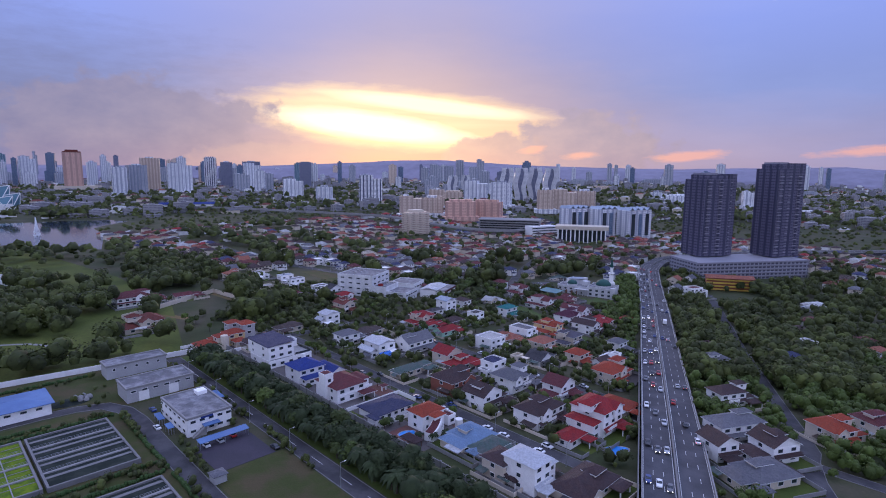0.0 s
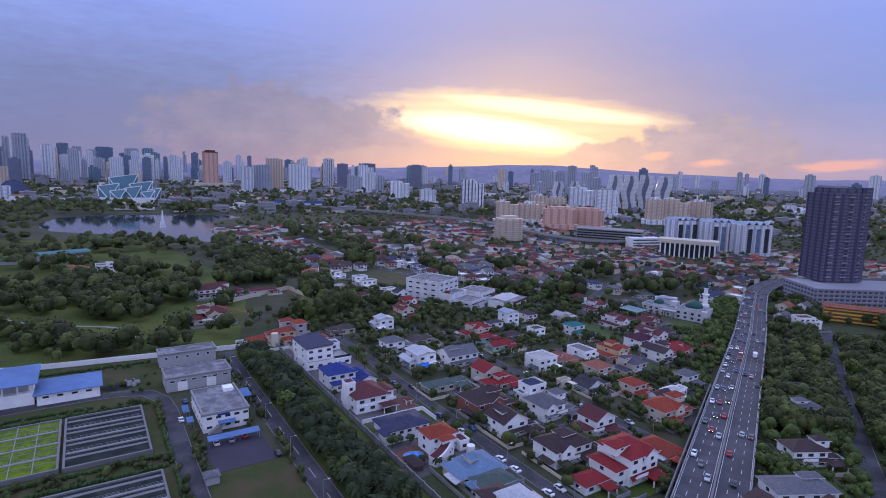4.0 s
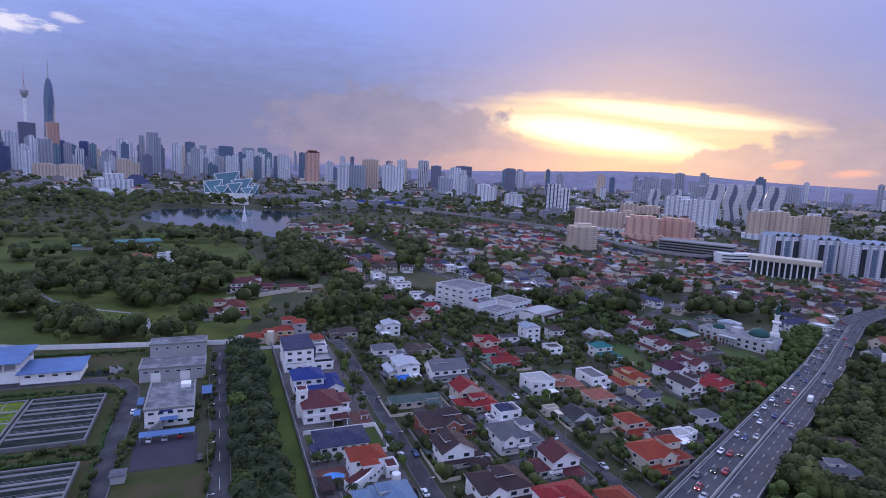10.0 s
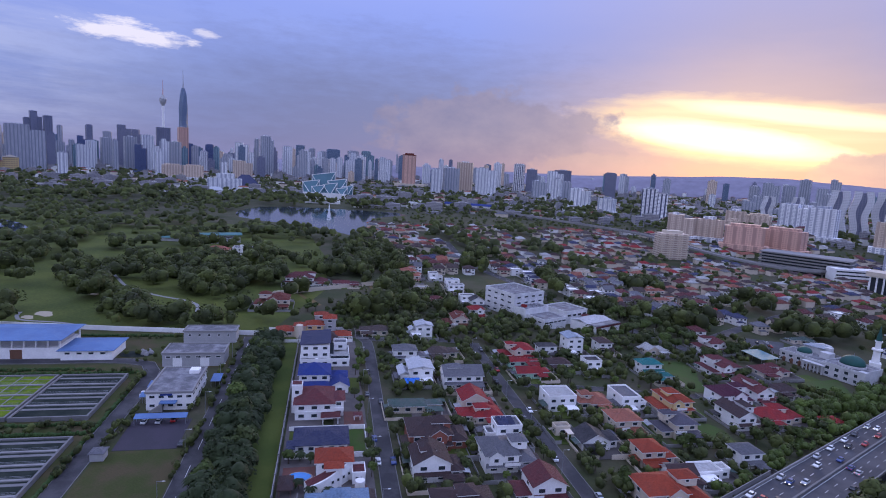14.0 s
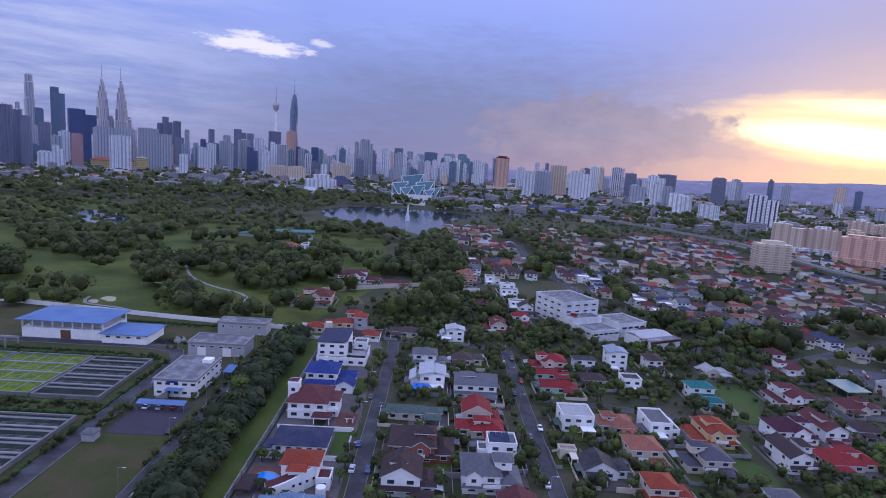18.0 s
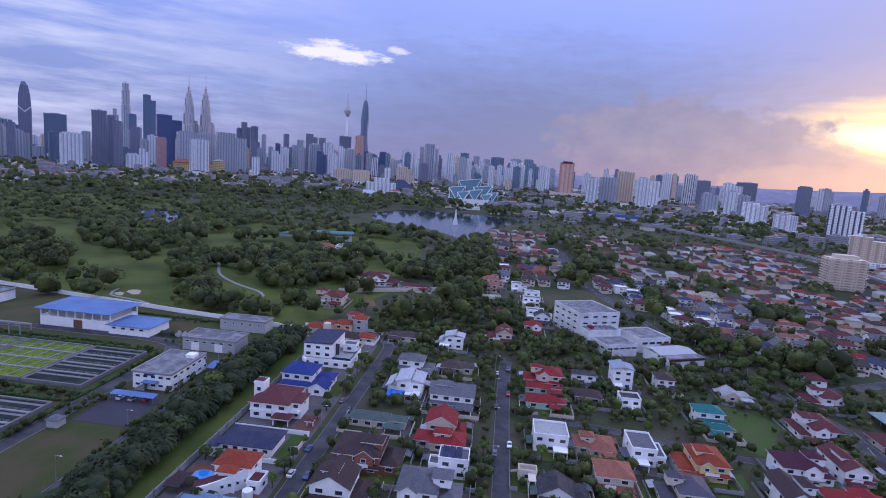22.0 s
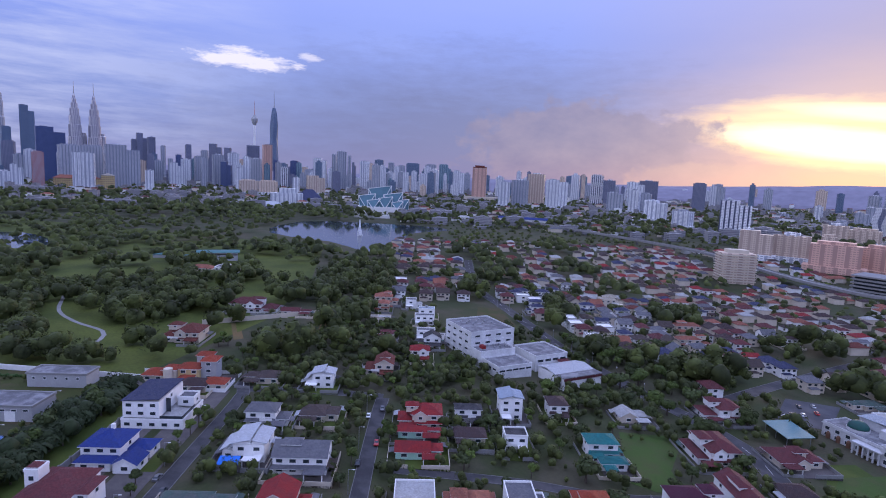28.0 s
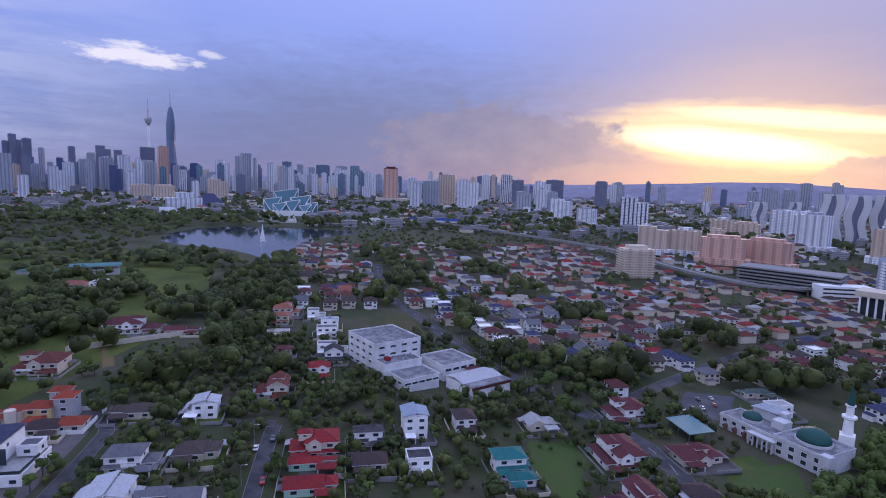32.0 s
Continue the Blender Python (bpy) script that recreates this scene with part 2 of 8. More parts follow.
def facade(name, wall, glass, floor=3.2, bay=3.0, rib=0.0, share=0.5):
    """A far facade: rows of dark glass between slabs, at true storey height."""
    m = material(name, wall, 0.7, 0.12, 0.05, 0.05, 1.5, per_object=0.2)
    n, l = m.node_tree.nodes, m.node_tree.links
    b = n["Principled BSDF"]
    old = b.inputs["Base Color"].links[0].from_socket
    tc = n.new("ShaderNodeTexCoord")
    sep = n.new("ShaderNodeSeparateXYZ")
    l.new(tc.outputs["Object"], sep.inputs[0])
    nor = n.new("ShaderNodeSeparateXYZ")
    l.new(tc.outputs["Normal"], nor.inputs[0])

    def maths(op, x, y=0.0):
        k = n.new("ShaderNodeMath")
        k.operation = op
        for i, v in enumerate((x, y)):
            if isinstance(v, (int, float)):
                k.inputs[i].default_value = v
            else:
                l.new(v, k.inputs[i])
        return k.outputs[0]

    along = maths("ADD", sep.outputs[0], sep.outputs[1])
    row = maths("LESS_THAN", maths("FRACT", maths("DIVIDE", sep.outputs[2], floor)), share)
    col = maths("LESS_THAN", maths("FRACT", maths("DIVIDE", along, bay)), 0.68)
    side = maths("LESS_THAN", maths("ABSOLUTE", nor.outputs[2]), 0.5)
    mask = maths("MULTIPLY", maths("MULTIPLY", row, col), side)
    if rib:
        mask = maths("MAXIMUM", mask, maths("MULTIPLY", maths("LESS_THAN", maths("FRACT", maths("DIVIDE", along, rib)), 0.36), side))
    k = n.new("ShaderNodeMix")
    k.data_type = "RGBA"
    l.new(mask, k.inputs[0])
    l.new(old, k.inputs[6])
    k.inputs[7].default_value = (*glass, 1)
    l.new(k.outputs[2], b.inputs["Base Color"])
    l.new(maths("SUBTRACT", 0.7, maths("MULTIPLY", mask, 0.45)), b.inputs["Roughness"])
    return m


ROOF = {}
for key, col, second in (("OR", (0.40, 0.065, 0.028), (0.28, 0.05, 0.025)), ("OC", (0.42, 0.15, 0.095), (0.27, 0.10, 0.07)), ("RE", (0.36, 0.028, 0.028), (0.23, 0.024, 0.028)), ("MA", (0.17, 0.042, 0.046), (0.12, 0.036, 0.04)),
                         ("PM", (0.10, 0.02, 0.045), (0.07, 0.018, 0.035)), ("RB", (0.20, 0.05, 0.035), (0.14, 0.04, 0.03)), ("BN", (0.085, 0.05, 0.048), (0.06, 0.04, 0.042)), ("BR", (0.10, 0.07, 0.06), (0.07, 0.052, 0.05)),
                         ("GY", (0.20, 0.20, 0.22), (0.14, 0.14, 0.16)), ("BK2", (0.05, 0.048, 0.055), (0.075, 0.07, 0.075)), ("NA", (0.045, 0.055, 0.13), (0.06, 0.065, 0.12)), ("BL", (0.022, 0.05, 0.25), (0.025, 0.045, 0.19)),
                         ("TE", (0.02, 0.20, 0.20), (0.03, 0.16, 0.15)), ("GG", (0.09, 0.15, 0.13), (0.11, 0.13, 0.12)), ("LB", (0.20, 0.30, 0.44), (0.16, 0.25, 0.38)), ("PB", (0.45, 0.52, 0.62), (0.36, 0.43, 0.52)),
                         ("PW", (0.62, 0.64, 0.68), (0.5, 0.52, 0.56)), ("WR", (0.60, 0.60, 0.60), (0.42, 0.41, 0.40)), ("PU", (0.12, 0.11, 0.14), (0.09, 0.085, 0.11)), ("CR", (0.45, 0.40, 0.32), (0.34, 0.30, 0.25))):
    ROOF[key] = material("roof_" + key, col, 0.75, 0.6, 0.35, 0.7, 1.6, second=second, stripes=("Y", 1.6), per_object=0.25)
WALL = {key: material("wall_" + key, col, 0.85, 0.22, 0.3, 0.1, 2.2, per_object=0.14) for key, col in (("WH", (0.84, 0.83, 0.82)), ("CR", (0.62, 0.54, 0.44)), ("YE", (0.68, 0.52, 0.26)), ("GN", (0.40, 0.62, 0.50)), ("PK", (0.60, 0.36, 0.36)), ("BK", (0.28, 0.10, 0.07)), ("GY", (0.40, 0.40, 0.41)))}
GLASS = material("window_glass", (0.03, 0.04, 0.05), 0.12, 0.1, 0.2, 0.0, gloss=0.6)
FRAME = material("window_frame_paint", (0.70, 0.70, 0.70), 0.5, 0.08)
WOOD = material("door_wood", (0.16, 0.08, 0.05), 0.6, 0.25, 1.0)
CONCRETE = material("concrete", (0.19, 0.185, 0.185), 0.9, 0.35, 0.15, 0.3, 2.5)
PALE_CONCRETE = material("pale_concrete", (0.27, 0.265, 0.265), 0.9, 0.35, 0.2, 0.25, 2.5)
ROOF_SLAB = material("flat_roof_screed", (0.15, 0.15, 0.165), 0.9, 0.5, 0.22, 0.3, 2.0, second=(0.25, 0.25, 0.265))
ASPHALT = material("asphalt", (0.060, 0.060, 0.070), 0.85, 0.35, 0.08, 0.2, 3.0, second=(0.080, 0.080, 0.090))
PURPLE_ASPHALT = material("worn_dark_asphalt", (0.060, 0.050, 0.068), 0.85, 0.4, 0.12, 0.2, 3.0, second=(0.045, 0.040, 0.052))
LANE = material("road_asphalt", (0.050, 0.048, 0.053), 0.85, 0.4, 0.12, 0.2, 3.0, second=(0.078, 0.074, 0.078))
PAINT = material("road_paint", (0.62, 0.62, 0.60), 0.7, 0.3, 1.0)
GRASS = material("mown_grass", (0.054, 0.082, 0.011), 0.95, 0.4, 0.05, 0.6, 2.5, second=(0.072, 0.094, 0.015))
FAIRWAY = material("fairway_grass", (0.066, 0.090, 0.011), 0.95, 0.6, 0.022, 0.6, 0.6, second=(0.088, 0.106, 0.016))
WATERED = material("watered_lawn", (0.056, 0.104, 0.017), 0.95, 0.5, 0.12, 0.5, 3.0, second=(0.058, 0.078, 0.02))
DULL_GRASS = material("dry_grass", (0.052, 0.064, 0.013), 0.95, 0.4, 0.07, 0.6, 2.0, second=(0.074, 0.058, 0.026))
EARTH = material("ground_cover", (0.046, 0.058, 0.019), 0.95, 0.45, 0.03, 0.6, 0.8, second=(0.068, 0.062, 0.036))
PAVING = material("yard_paving", (0.125, 0.11, 0.105), 0.9, 0.4, 0.2, 0.3, 2.0, per_object=0.4, second=(0.085, 0.075, 0.075))
LEAF = [material("leaves_%s" % k, c, 0.75, 0.55, 0.35, 0.4, 1.6, per_object=0.5, per_island=0.5) for k, c in (("deep", (0.042, 0.058, 0.012)), ("mid", (0.056, 0.084, 0.014)), ("fresh", (0.085, 0.125, 0.022)), ("olive", (0.054, 0.074, 0.020)))]
WOODS = material("woodland_leaves", (0.046, 0.058, 0.014), 0.8, 0.6, 0.06, 0.4, 0.8, per_island=0.8, second=(0.070, 0.086, 0.019))
BARK = material("bark", (0.09, 0.07, 0.055), 0.95, 0.35, 1.5, 0.5)
WATER = material("lake_water", (0.03, 0.045, 0.07), 0.08, 0.2, 0.02, 0.04, 0.35, gloss=0.6)
POOL = material("pool_water", (0.02, 0.22, 0.62), 0.1, 0.15, 0.5, 0.1, 1.0, gloss=0.6)
METAL = material("galvanised_steel", (0.35, 0.36, 0.38), 0.45, 0.2, 0.5, metal=0.6)
SKY_BLUE_SHEET = material("blue_sheet_roof", (0.085, 0.16, 0.34), 0.5, 0.2, 0.1, 0.3, 3.0, stripes=("X", 1.2), second=(0.10, 0.19, 0.38))
RUBBER = material("tyre_rubber", (0.02, 0.02, 0.02), 0.9, 0.1)

# ---- building blocks ----
rng = random.Random(11)
CT, ST = math.cos(radians(48)), math.sin(radians(48))


class Shape:
    """Vertices and faces of one mesh, put together from simple solids."""

    def __init__(self):
        self.v, self.f = [], []

    def add(self, verts, faces):
        k = len(self.v)
        self.v += [tuple(p) for p in verts]
        self.f += [tuple(i + k for i in q) for q in faces]
        return self

    def box(self, x0, y0, z0, x1, y1, z1):
        return self.add([(x0, y0, z0), (x1, y0, z0), (x1, y1, z0), (x0, y1, z0), (x0, y0, z1), (x1, y0, z1), (x1, y1, z1), (x0, y1, z1)],
                        [(3, 2, 1, 0), (4, 5, 6, 7), (0, 1, 5, 4), (1, 2, 6, 5), (2, 3, 7, 6), (3, 0, 4, 7)])

    def slab(self, ring, z0, z1):
        n = len(ring)
        top, bottom = [(x, y, z1) for x, y in ring], [(x, y, z0) for x, y in ring]
        return self.add(bottom + top, [tuple(range(n, 2 * n)), tuple(range(n - 1, -1, -1))] + [(i, (i + 1) % n, n + (i + 1) % n, n + i) for i in range(n)])

    def lathe(self, cx, cy, profile, sides=12, cap=True):
        k = []
        for r, z in profile:
            k += [(cx + r * math.cos(2 * math.pi * i / sides), cy + r * math.sin(2 * math.pi * i / sides), z) for i in range(sides)]
        f = [(j * sides + i, j * sides + (i + 1) % sides, (j + 1) * sides + (i + 1) % sides, (j + 1) * sides + i) for j in range(len(profile) - 1) for i in range(sides)]
        if cap:
            f.append(tuple(range((len(profile) - 1) * sides, len(profile) * sides)))
            f.append(tuple(range(sides - 1, -1, -1)))
        return self.add(k, f)

    def mesh(self, name, mat, smooth=False):
        me = bpy.data.meshes.new(name)
        me.from_pydata(self.v, [], self.f)
        if mat:
            me.materials.append(mat)
        if smooth:
            me.polygons.foreach_set("use_smooth", [True] * len(me.polygons))
        me.update()
        return me


def part(name, shape, mat, parent, label="", at=None, smooth=False):
    """Links a shape, or a mesh that is shared, as one object under its thing or part."""
    ob = new(name, shape.mesh(name, mat, smooth) if isinstance(shape, Shape) else shape)
    ob.parent = parent
    if at is not None:
        ob.matrix_local = at
    return tagged(ob, label)


def thing(name, x, y, rot, label, category, group="", z=0.0):
    ob = new(name)
    ob.matrix_basis = pose(x, y, z, 0, 0, rot)
    return tagged(ob, label, category, group)


def structure(name, shape, mat, label, category="", kind="structure"):
    ob = new(name, shape.mesh(name, mat))
    return tagged(ob, label, category or name.replace("_", " "), kind=kind)


def grid(v, u):
    """World place from the street grid: v across the streets, u along them."""
    return v * CT - u * ST, v * ST + u * CT


def ungrid(x, y):
    return x * CT + y * ST, -x * ST + y * CT


def ribbon(points, width, z0, z1, shape=None, offset=0.0):
    """A strip of even width along a smooth line."""
    pts = [Vector(p) for p in points]
    left, right = [], []
    for i, p in enumerate(pts):
        d = (pts[min(i + 1, len(pts) - 1)] - pts[max(i - 1, 0)]).normalized()
        n = Vector((-d.y, d.x))
        left.append(p + n * (offset + width / 2))
        right.append(p + n * (offset - width / 2))
    s = shape or Shape()
    verts, n = [], len(pts)
    for a, b in zip(right, left):
        verts += [(a.x, a.y, z1), (b.x, b.y, z1), (b.x, b.y, z0), (a.x, a.y, z0)]
    faces = [(4 * i + k, 4 * i + 4 + k, 4 * i + 4 + (k + 1) % 4, 4 * i + (k + 1) % 4) for i in range(n - 1) for k in range(4)]
    return s.add(verts, faces + [(0, 1, 2, 3), (4 * n - 1, 4 * n - 2, 4 * n - 3, 4 * n - 4)])


def smooth_line(points, step=12.0):
    """Catmull-Rom through the points."""
    p = [Vector(points[0]) * 2 - Vector(points[1])] + [Vector(q) for q in points] + [Vector(points[-1]) * 2 - Vector(points[-2])]
    out = []
    for i in range(1, len(p) - 2):
        n = max(2, int((p[i + 1] - p[i]).length / step))
        for k in range(n):
            t = k / n
            out.append(0.5 * (2 * p[i] + (p[i + 1] - p[i - 1]) * t + (2 * p[i - 1] - 5 * p[i] + 4 * p[i + 1] - p[i + 2]) * t * t + (3 * p[i] - p[i - 1] - 3 * p[i + 1] + p[i + 2]) * t ** 3))
    return out + [Vector(points[-1])]


# ---- the ground and what lies flat on it ----
def fall(x, y):
    """Height of the land: level by the works and the lake, falling towards the motorway."""
    v, u = ungrid(x, y)
    a, b, c = min(max(v - 150, 0), 80), min(max(v - 230, 0), 210), min(max(v - 440, 0), 80)
    k = min(max((u - 620) / 220, 0), 1)
    return -0.06 * (a * a / 160 + b + c - c * c / 160) * (1 - k * k * (3 - 2 * k))


ground = Shape()
gv = [-6000, -3000, -1500, -700, -300, 0, 100] + list(range(140, 540, 12)) + [600, 800, 1200, 2000, 3500, 6000]
gu = [-6000, -3000, -1500, -600, -200, 0, 150, 300, 450, 600] + list(range(620, 850, 22)) + [1000, 1400, 2000, 3500, 6000]
ground.add([(*grid(q, r), 0.0) for q in gv for r in gu], [(i * len(gu) + j, (i + 1) * len(gu) + j, (i + 1) * len(gu) + j + 1, i * len(gu) + j + 1) for i in range(len(gv) - 1) for j in range(len(gu) - 1)])
structure("ground", ground, EARTH, "wide plain of dark green and brown ground", "ground")

HIGHWAY = smooth_line([(-50, -240), (-18, -128), (12, -24), (41, 78), (69.6, 179.6), (78, 209), (110, 323), (152, 472), (185.5, 598), (207, 665), (245, 727), (300, 762), (380, 790), (500, 815), (620, 830)])
road_lines = []


def near_line(x, y, line):
    best = 1e9
    for a, b in zip(line[:-1], line[1:]):
        ab = b - a
        t = max(0.0, min(1.0, ((x - a.x) * ab.x + (y - a.y) * ab.y) / ab.length_squared))
        best = min(best, math.hypot(x - a.x - ab.x * t, y - a.y - ab.y * t))
    return best


def street(name, points, width, label, kerb=True, lined=False):
    line = smooth_line(points, 15.0)
    road_lines.append((line, width / 2))
    ob = structure(name, ribbon(line, width, -0.2, 0.056 + 0.004 * len(road_lines)), LANE, label, "street")
    if kerb:
        for side in (1, -1):
            part("kerb", ribbon(line, 0.22, -0.2, 0.19, offset=side * (width / 2 + 0.1)), CONCRETE, ob)
    if lined:
        s = Shape()
        for a, b in list(zip(line[:-1], line[1:]))[::1]:
            ribbon([a, a + (b - a) * 0.4], 0.15, 0.0, 0.105, s)
        part("centre_line", s, PAINT, ob)
    return ob


street("street_1", [grid(171, -60), grid(171, 85), grid(171, 140), grid(172, 210), grid(173, 289), grid(166, 300)], 5.4, "narrow residential asphalt street between bungalows")
street("street_2", [grid(233, 20), grid(234, 105), grid(234, 150), grid(234, 210), grid(235, 272), grid(236, 294)], 5.6, "narrow residential asphalt street with parked cars")
street("street_3", [(-345, 730), (-232, 624), (-160, 582), (-110, 553), (-60, 525), (-20, 508), (15, 495), (50, 484), (75, 468), (100, 432)], 10.0, "main residential road past the white office block", lined=True)
street("street_4", [(36, 491), (38, 540), (50, 612), (78, 716), (124, 826)], 8.0, "side road branching towards the flats")
street("street_5", [grid(173, 294), grid(200, 296), grid(236, 295)], 6.0, "cross street joining the residential streets")
street("street_6", [(-8, 336), (8, 352), (26, 370), (42, 382), (56, 396), (70, 414), (92, 430)], 5.0, "narrow lane between garden walls")
street("plant_road", [grid(109, -160), grid(109, 60), grid(109, 140), grid(109.5, 225), grid(110, 299)], 6.5, "service road beside a belt of palm trees", lined=True)
street("plant_lane", [grid(76, -160), grid(76, 60), grid(75, 140), grid(75, 200), grid(74, 248), grid(60, 262), grid(20, 263), grid(-120, 264)], 6.0, "plant access lane with painted edges")
street("east_lane", [(60, -60), (90, 80), (118, 192), (129, 214), (145, 272), (170, 360), (192, 430), (210, 492), (222, 540)], 7.0, "lane under trees beside the elevated motorway")


def flat(name, ring, mat, label, z=0.05, category=""):
    return structure(name, Shape().slab(ring, -0.3, z), mat, label, category)


flat("lawn", [grid(113, 90), grid(135.4, 90), grid(135.4, 298), grid(113.5, 298)], GRASS, "long strip of mown grass beside palms", 0.04)
flat("lawn", [grid(79, 90), grid(105, 90), grid(105, 175), grid(79, 175)], DULL_GRASS, "dry lawn with bare brown patches", 0.05)
flat("lawn", [grid(-260, 90), grid(71.5, 90), grid(71, 250), grid(58, 258), grid(-260, 260)], DULL_GRASS, "grass around treatment basins", 0.03)
flat("lawn", [grid(-260, 268), grid(62, 267), grid(78, 252), grid(105, 252), grid(106, 299), grid(60, 309), grid(-150, 337), grid(-260, 345)], DULL_GRASS, "grass strip along the boundary wall", 0.03)
flat("car_park", [grid(82, 175.5), grid(102, 175.5), grid(102, 198), grid(81.5, 198)], PURPLE_ASPHALT, "small dark asphalt car park", 0.07)
flat("golf_course", [grid(-900, 345), grid(-142, 341), grid(60, 314), grid(118, 306), grid(150, 420), grid(150, 560), grid(120, 800), grid(-400, 1000), grid(-1100, 900)], FAIRWAY, "broad green golf course among trees", 0.03)
lake_ring = [(-437, 640), (-500, 655), (-560, 662), (-640, 640), (-700, 640), (-752, 665), (-800, 705), (-860, 790), (-850, 850), (-790, 905), (-735, 950), (-660, 985), (-615, 965), (-610, 900), (-596, 850), (-545, 795), (-490, 720)]
flat("lake_bank", [(x * 1.02 + 12, y * 1.02 - 14) for x, y in lake_ring], DULL_GRASS, "grassy lake bank", 0.05)
structure("lake", Shape().slab(lake_ring, -1.0, 0.09), WATER, "calm grey-blue lake", "water")
flat("pond", [(-735 + 95 * math.cos(a * 0.5236), 315 + 34 * math.sin(a * 0.5236)) for a in range(12)], WATER, "small pond among park trees", 0.09)

# ---- houses ----
footprints = []
_meshes = {}


def shared(key, make, mat, smooth=False):
    if key not in _meshes:
        _meshes[key] = make().mesh(key, mat, smooth)
    return _meshes[key]


def window_meshes(w, h):
    w, h = round(w, 1), round(h, 1)

    def frame_shape():
        a, b, c, d2 = w / 2 + 0.07, h / 2 + 0.07, w / 2 - 0.07, h / 2 - 0.07
        ring = [(x, y, z) for y in (-0.12, 0.02) for x, z in ((-a, -b), (a, -b), (a, b), (-a, b), (-c, -d2), (c, -d2), (c, d2), (-c, d2))]
        f = [(i, (i + 1) % 4, 4 + (i + 1) % 4, 4 + i) for i in range(4)] + [(8 + i, 8 + (i + 1) % 4, (i + 1) % 4, i) for i in range(4)] + [(4 + i, 4 + (i + 1) % 4, 12 + (i + 1) % 4, 12 + i) for i in range(4)]
        return Shape().add(ring, f)

    return shared("window_frame_%s_%s" % (w, h), frame_shape, FRAME), shared("pane_%s_%s" % (w, h), lambda: Shape().box(-w / 2 + 0.05, -0.05, -h / 2 + 0.05, w / 2 - 0.05, 0.015, h / 2 - 0.05), GLASS)


def window(parent, x, y, z, face, w=1.7, h=1.35):
    fr, pane = window_meshes(w, h)
    ob = part("window", fr, None, parent, at=pose(x, y, z, 0, 0, face))
    part("pane", pane, None, ob)


def hip_roof(x0, y0, x1, y1, z, rise, over=0.7):
    x0, y0, x1, y1 = x0 - over, y0 - over, x1 + over, y1 + over
    w, d = x1 - x0, y1 - y0
    k = min(w, d) / 2
    if w >= d:
        a, b = (x0 + k, (y0 + y1) / 2, z + rise), (x1 - k, (y0 + y1) / 2, z + rise)
        faces = [(4, 5, 9, 8), (6, 7, 8, 9), (5, 6, 9), (7, 4, 8)]
    else:
        a, b = ((x0 + x1) / 2, y0 + k, z + rise), ((x0 + x1) / 2, y1 - k, z + rise)
        faces = [(4, 5, 8), (5, 6, 9, 8), (6, 7, 9), (7, 4, 8, 9)]
    t = 0.22
    return Shape().add([(x0, y0, z - t), (x1, y0, z - t), (x1, y1, z - t), (x0, y1, z - t), (x0, y0, z), (x1, y0, z), (x1, y1, z), (x0, y1, z), a, b],
                       faces + [(3, 2, 1, 0), (0, 1, 5, 4), (1, 2, 6, 5), (2, 3, 7, 6), (3, 0, 4, 7)])


def gable_roof(x0, y0, x1, y1, z, rise, over=0.6, along_y=True):
    """Two slopes with thickness; the ridge runs along y, or along x."""
    s = Shape()
    t = 0.22
    if along_y:
        xm, y0, y1 = (x0 + x1) / 2, y0 - over, y1 + over
        for xa, sg in ((x0 - over, 1), (x1 + over, -1)):
            za = z - rise * over / (xm - x0)
            q = [(xa, y0, za), (xm, y0, z + rise), (xm, y1, z + rise), (xa, y1, za)]
            s.add(q + [(x, y, k + t) for x, y, k in q], [(4, 5, 6, 7), (3, 2, 1, 0), (0, 1, 5, 4), (1, 2, 6, 5), (2, 3, 7, 6), (3, 0, 4, 7)])
    else:
        ym, x0, x1 = (y0 + y1) / 2, x0 - over, x1 + over
        for ya in (y0 - over, y1 + over):
            za = z - rise * over / (ym - y0)
            q = [(x0, ya, za), (x1, ya, za), (x1, ym, z + rise), (x0, ym, z + rise)]
            s.add(q + [(x, y, k + t) for x, y, k in q], [(4, 5, 6, 7), (3, 2, 1, 0), (0, 1, 5, 4), (1, 2, 6, 5), (2, 3, 7, 6), (3, 0, 4, 7)])
    return s


def gable_walls(x0, y0, x1, y1, z, rise, along_y=True, only=None):
    s = Shape()
    if along_y:
        xm = (x0 + x1) / 2
        for y in (y0, y1 - 0.2) if only is None else ((y0, y1 - 0.2)[only],):
            s.add([(x0, y, z), (x1, y, z), (xm, y, z + rise), (x0, y + 0.2, z), (x1, y + 0.2, z), (xm, y + 0.2, z + rise)], [(0, 1, 2), (5, 4, 3), (0, 3, 4, 1), (1, 4, 5, 2), (2, 5, 3, 0)])
    else:
        ym = (y0 + y1) / 2
        for x in (x0, x1 - 0.2) if only is None else ((x0, x1 - 0.2)[only],):
            s.add([(x, y0, z), (x, y1, z), (x, ym, z + rise), (x + 0.2, y0, z), (x + 0.2, y1, z), (x + 0.2, ym, z + rise)], [(2, 1, 0), (3, 4, 5), (1, 4, 3, 0), (2, 5, 4, 1), (0, 3, 5, 2)])
    return s


def shed_roof(x0, y0, x1, y1, z, rise, over=0.8):
    x0, y0, x1, y1 = x0 - over, y0 - over, x1 + over, y1 + over
    q = [(x0, y0, z), (x1, y0, z + rise), (x1, y1, z + rise), (x0, y1, z)]
    return Shape().add(q + [(x, y, k + 0.25) for x, y, k in q], [(4, 5, 6, 7), (3, 2, 1, 0), (0, 1, 5, 4), (1, 2, 6, 5), (2, 3, 7, 6), (3, 0, 4, 7)])


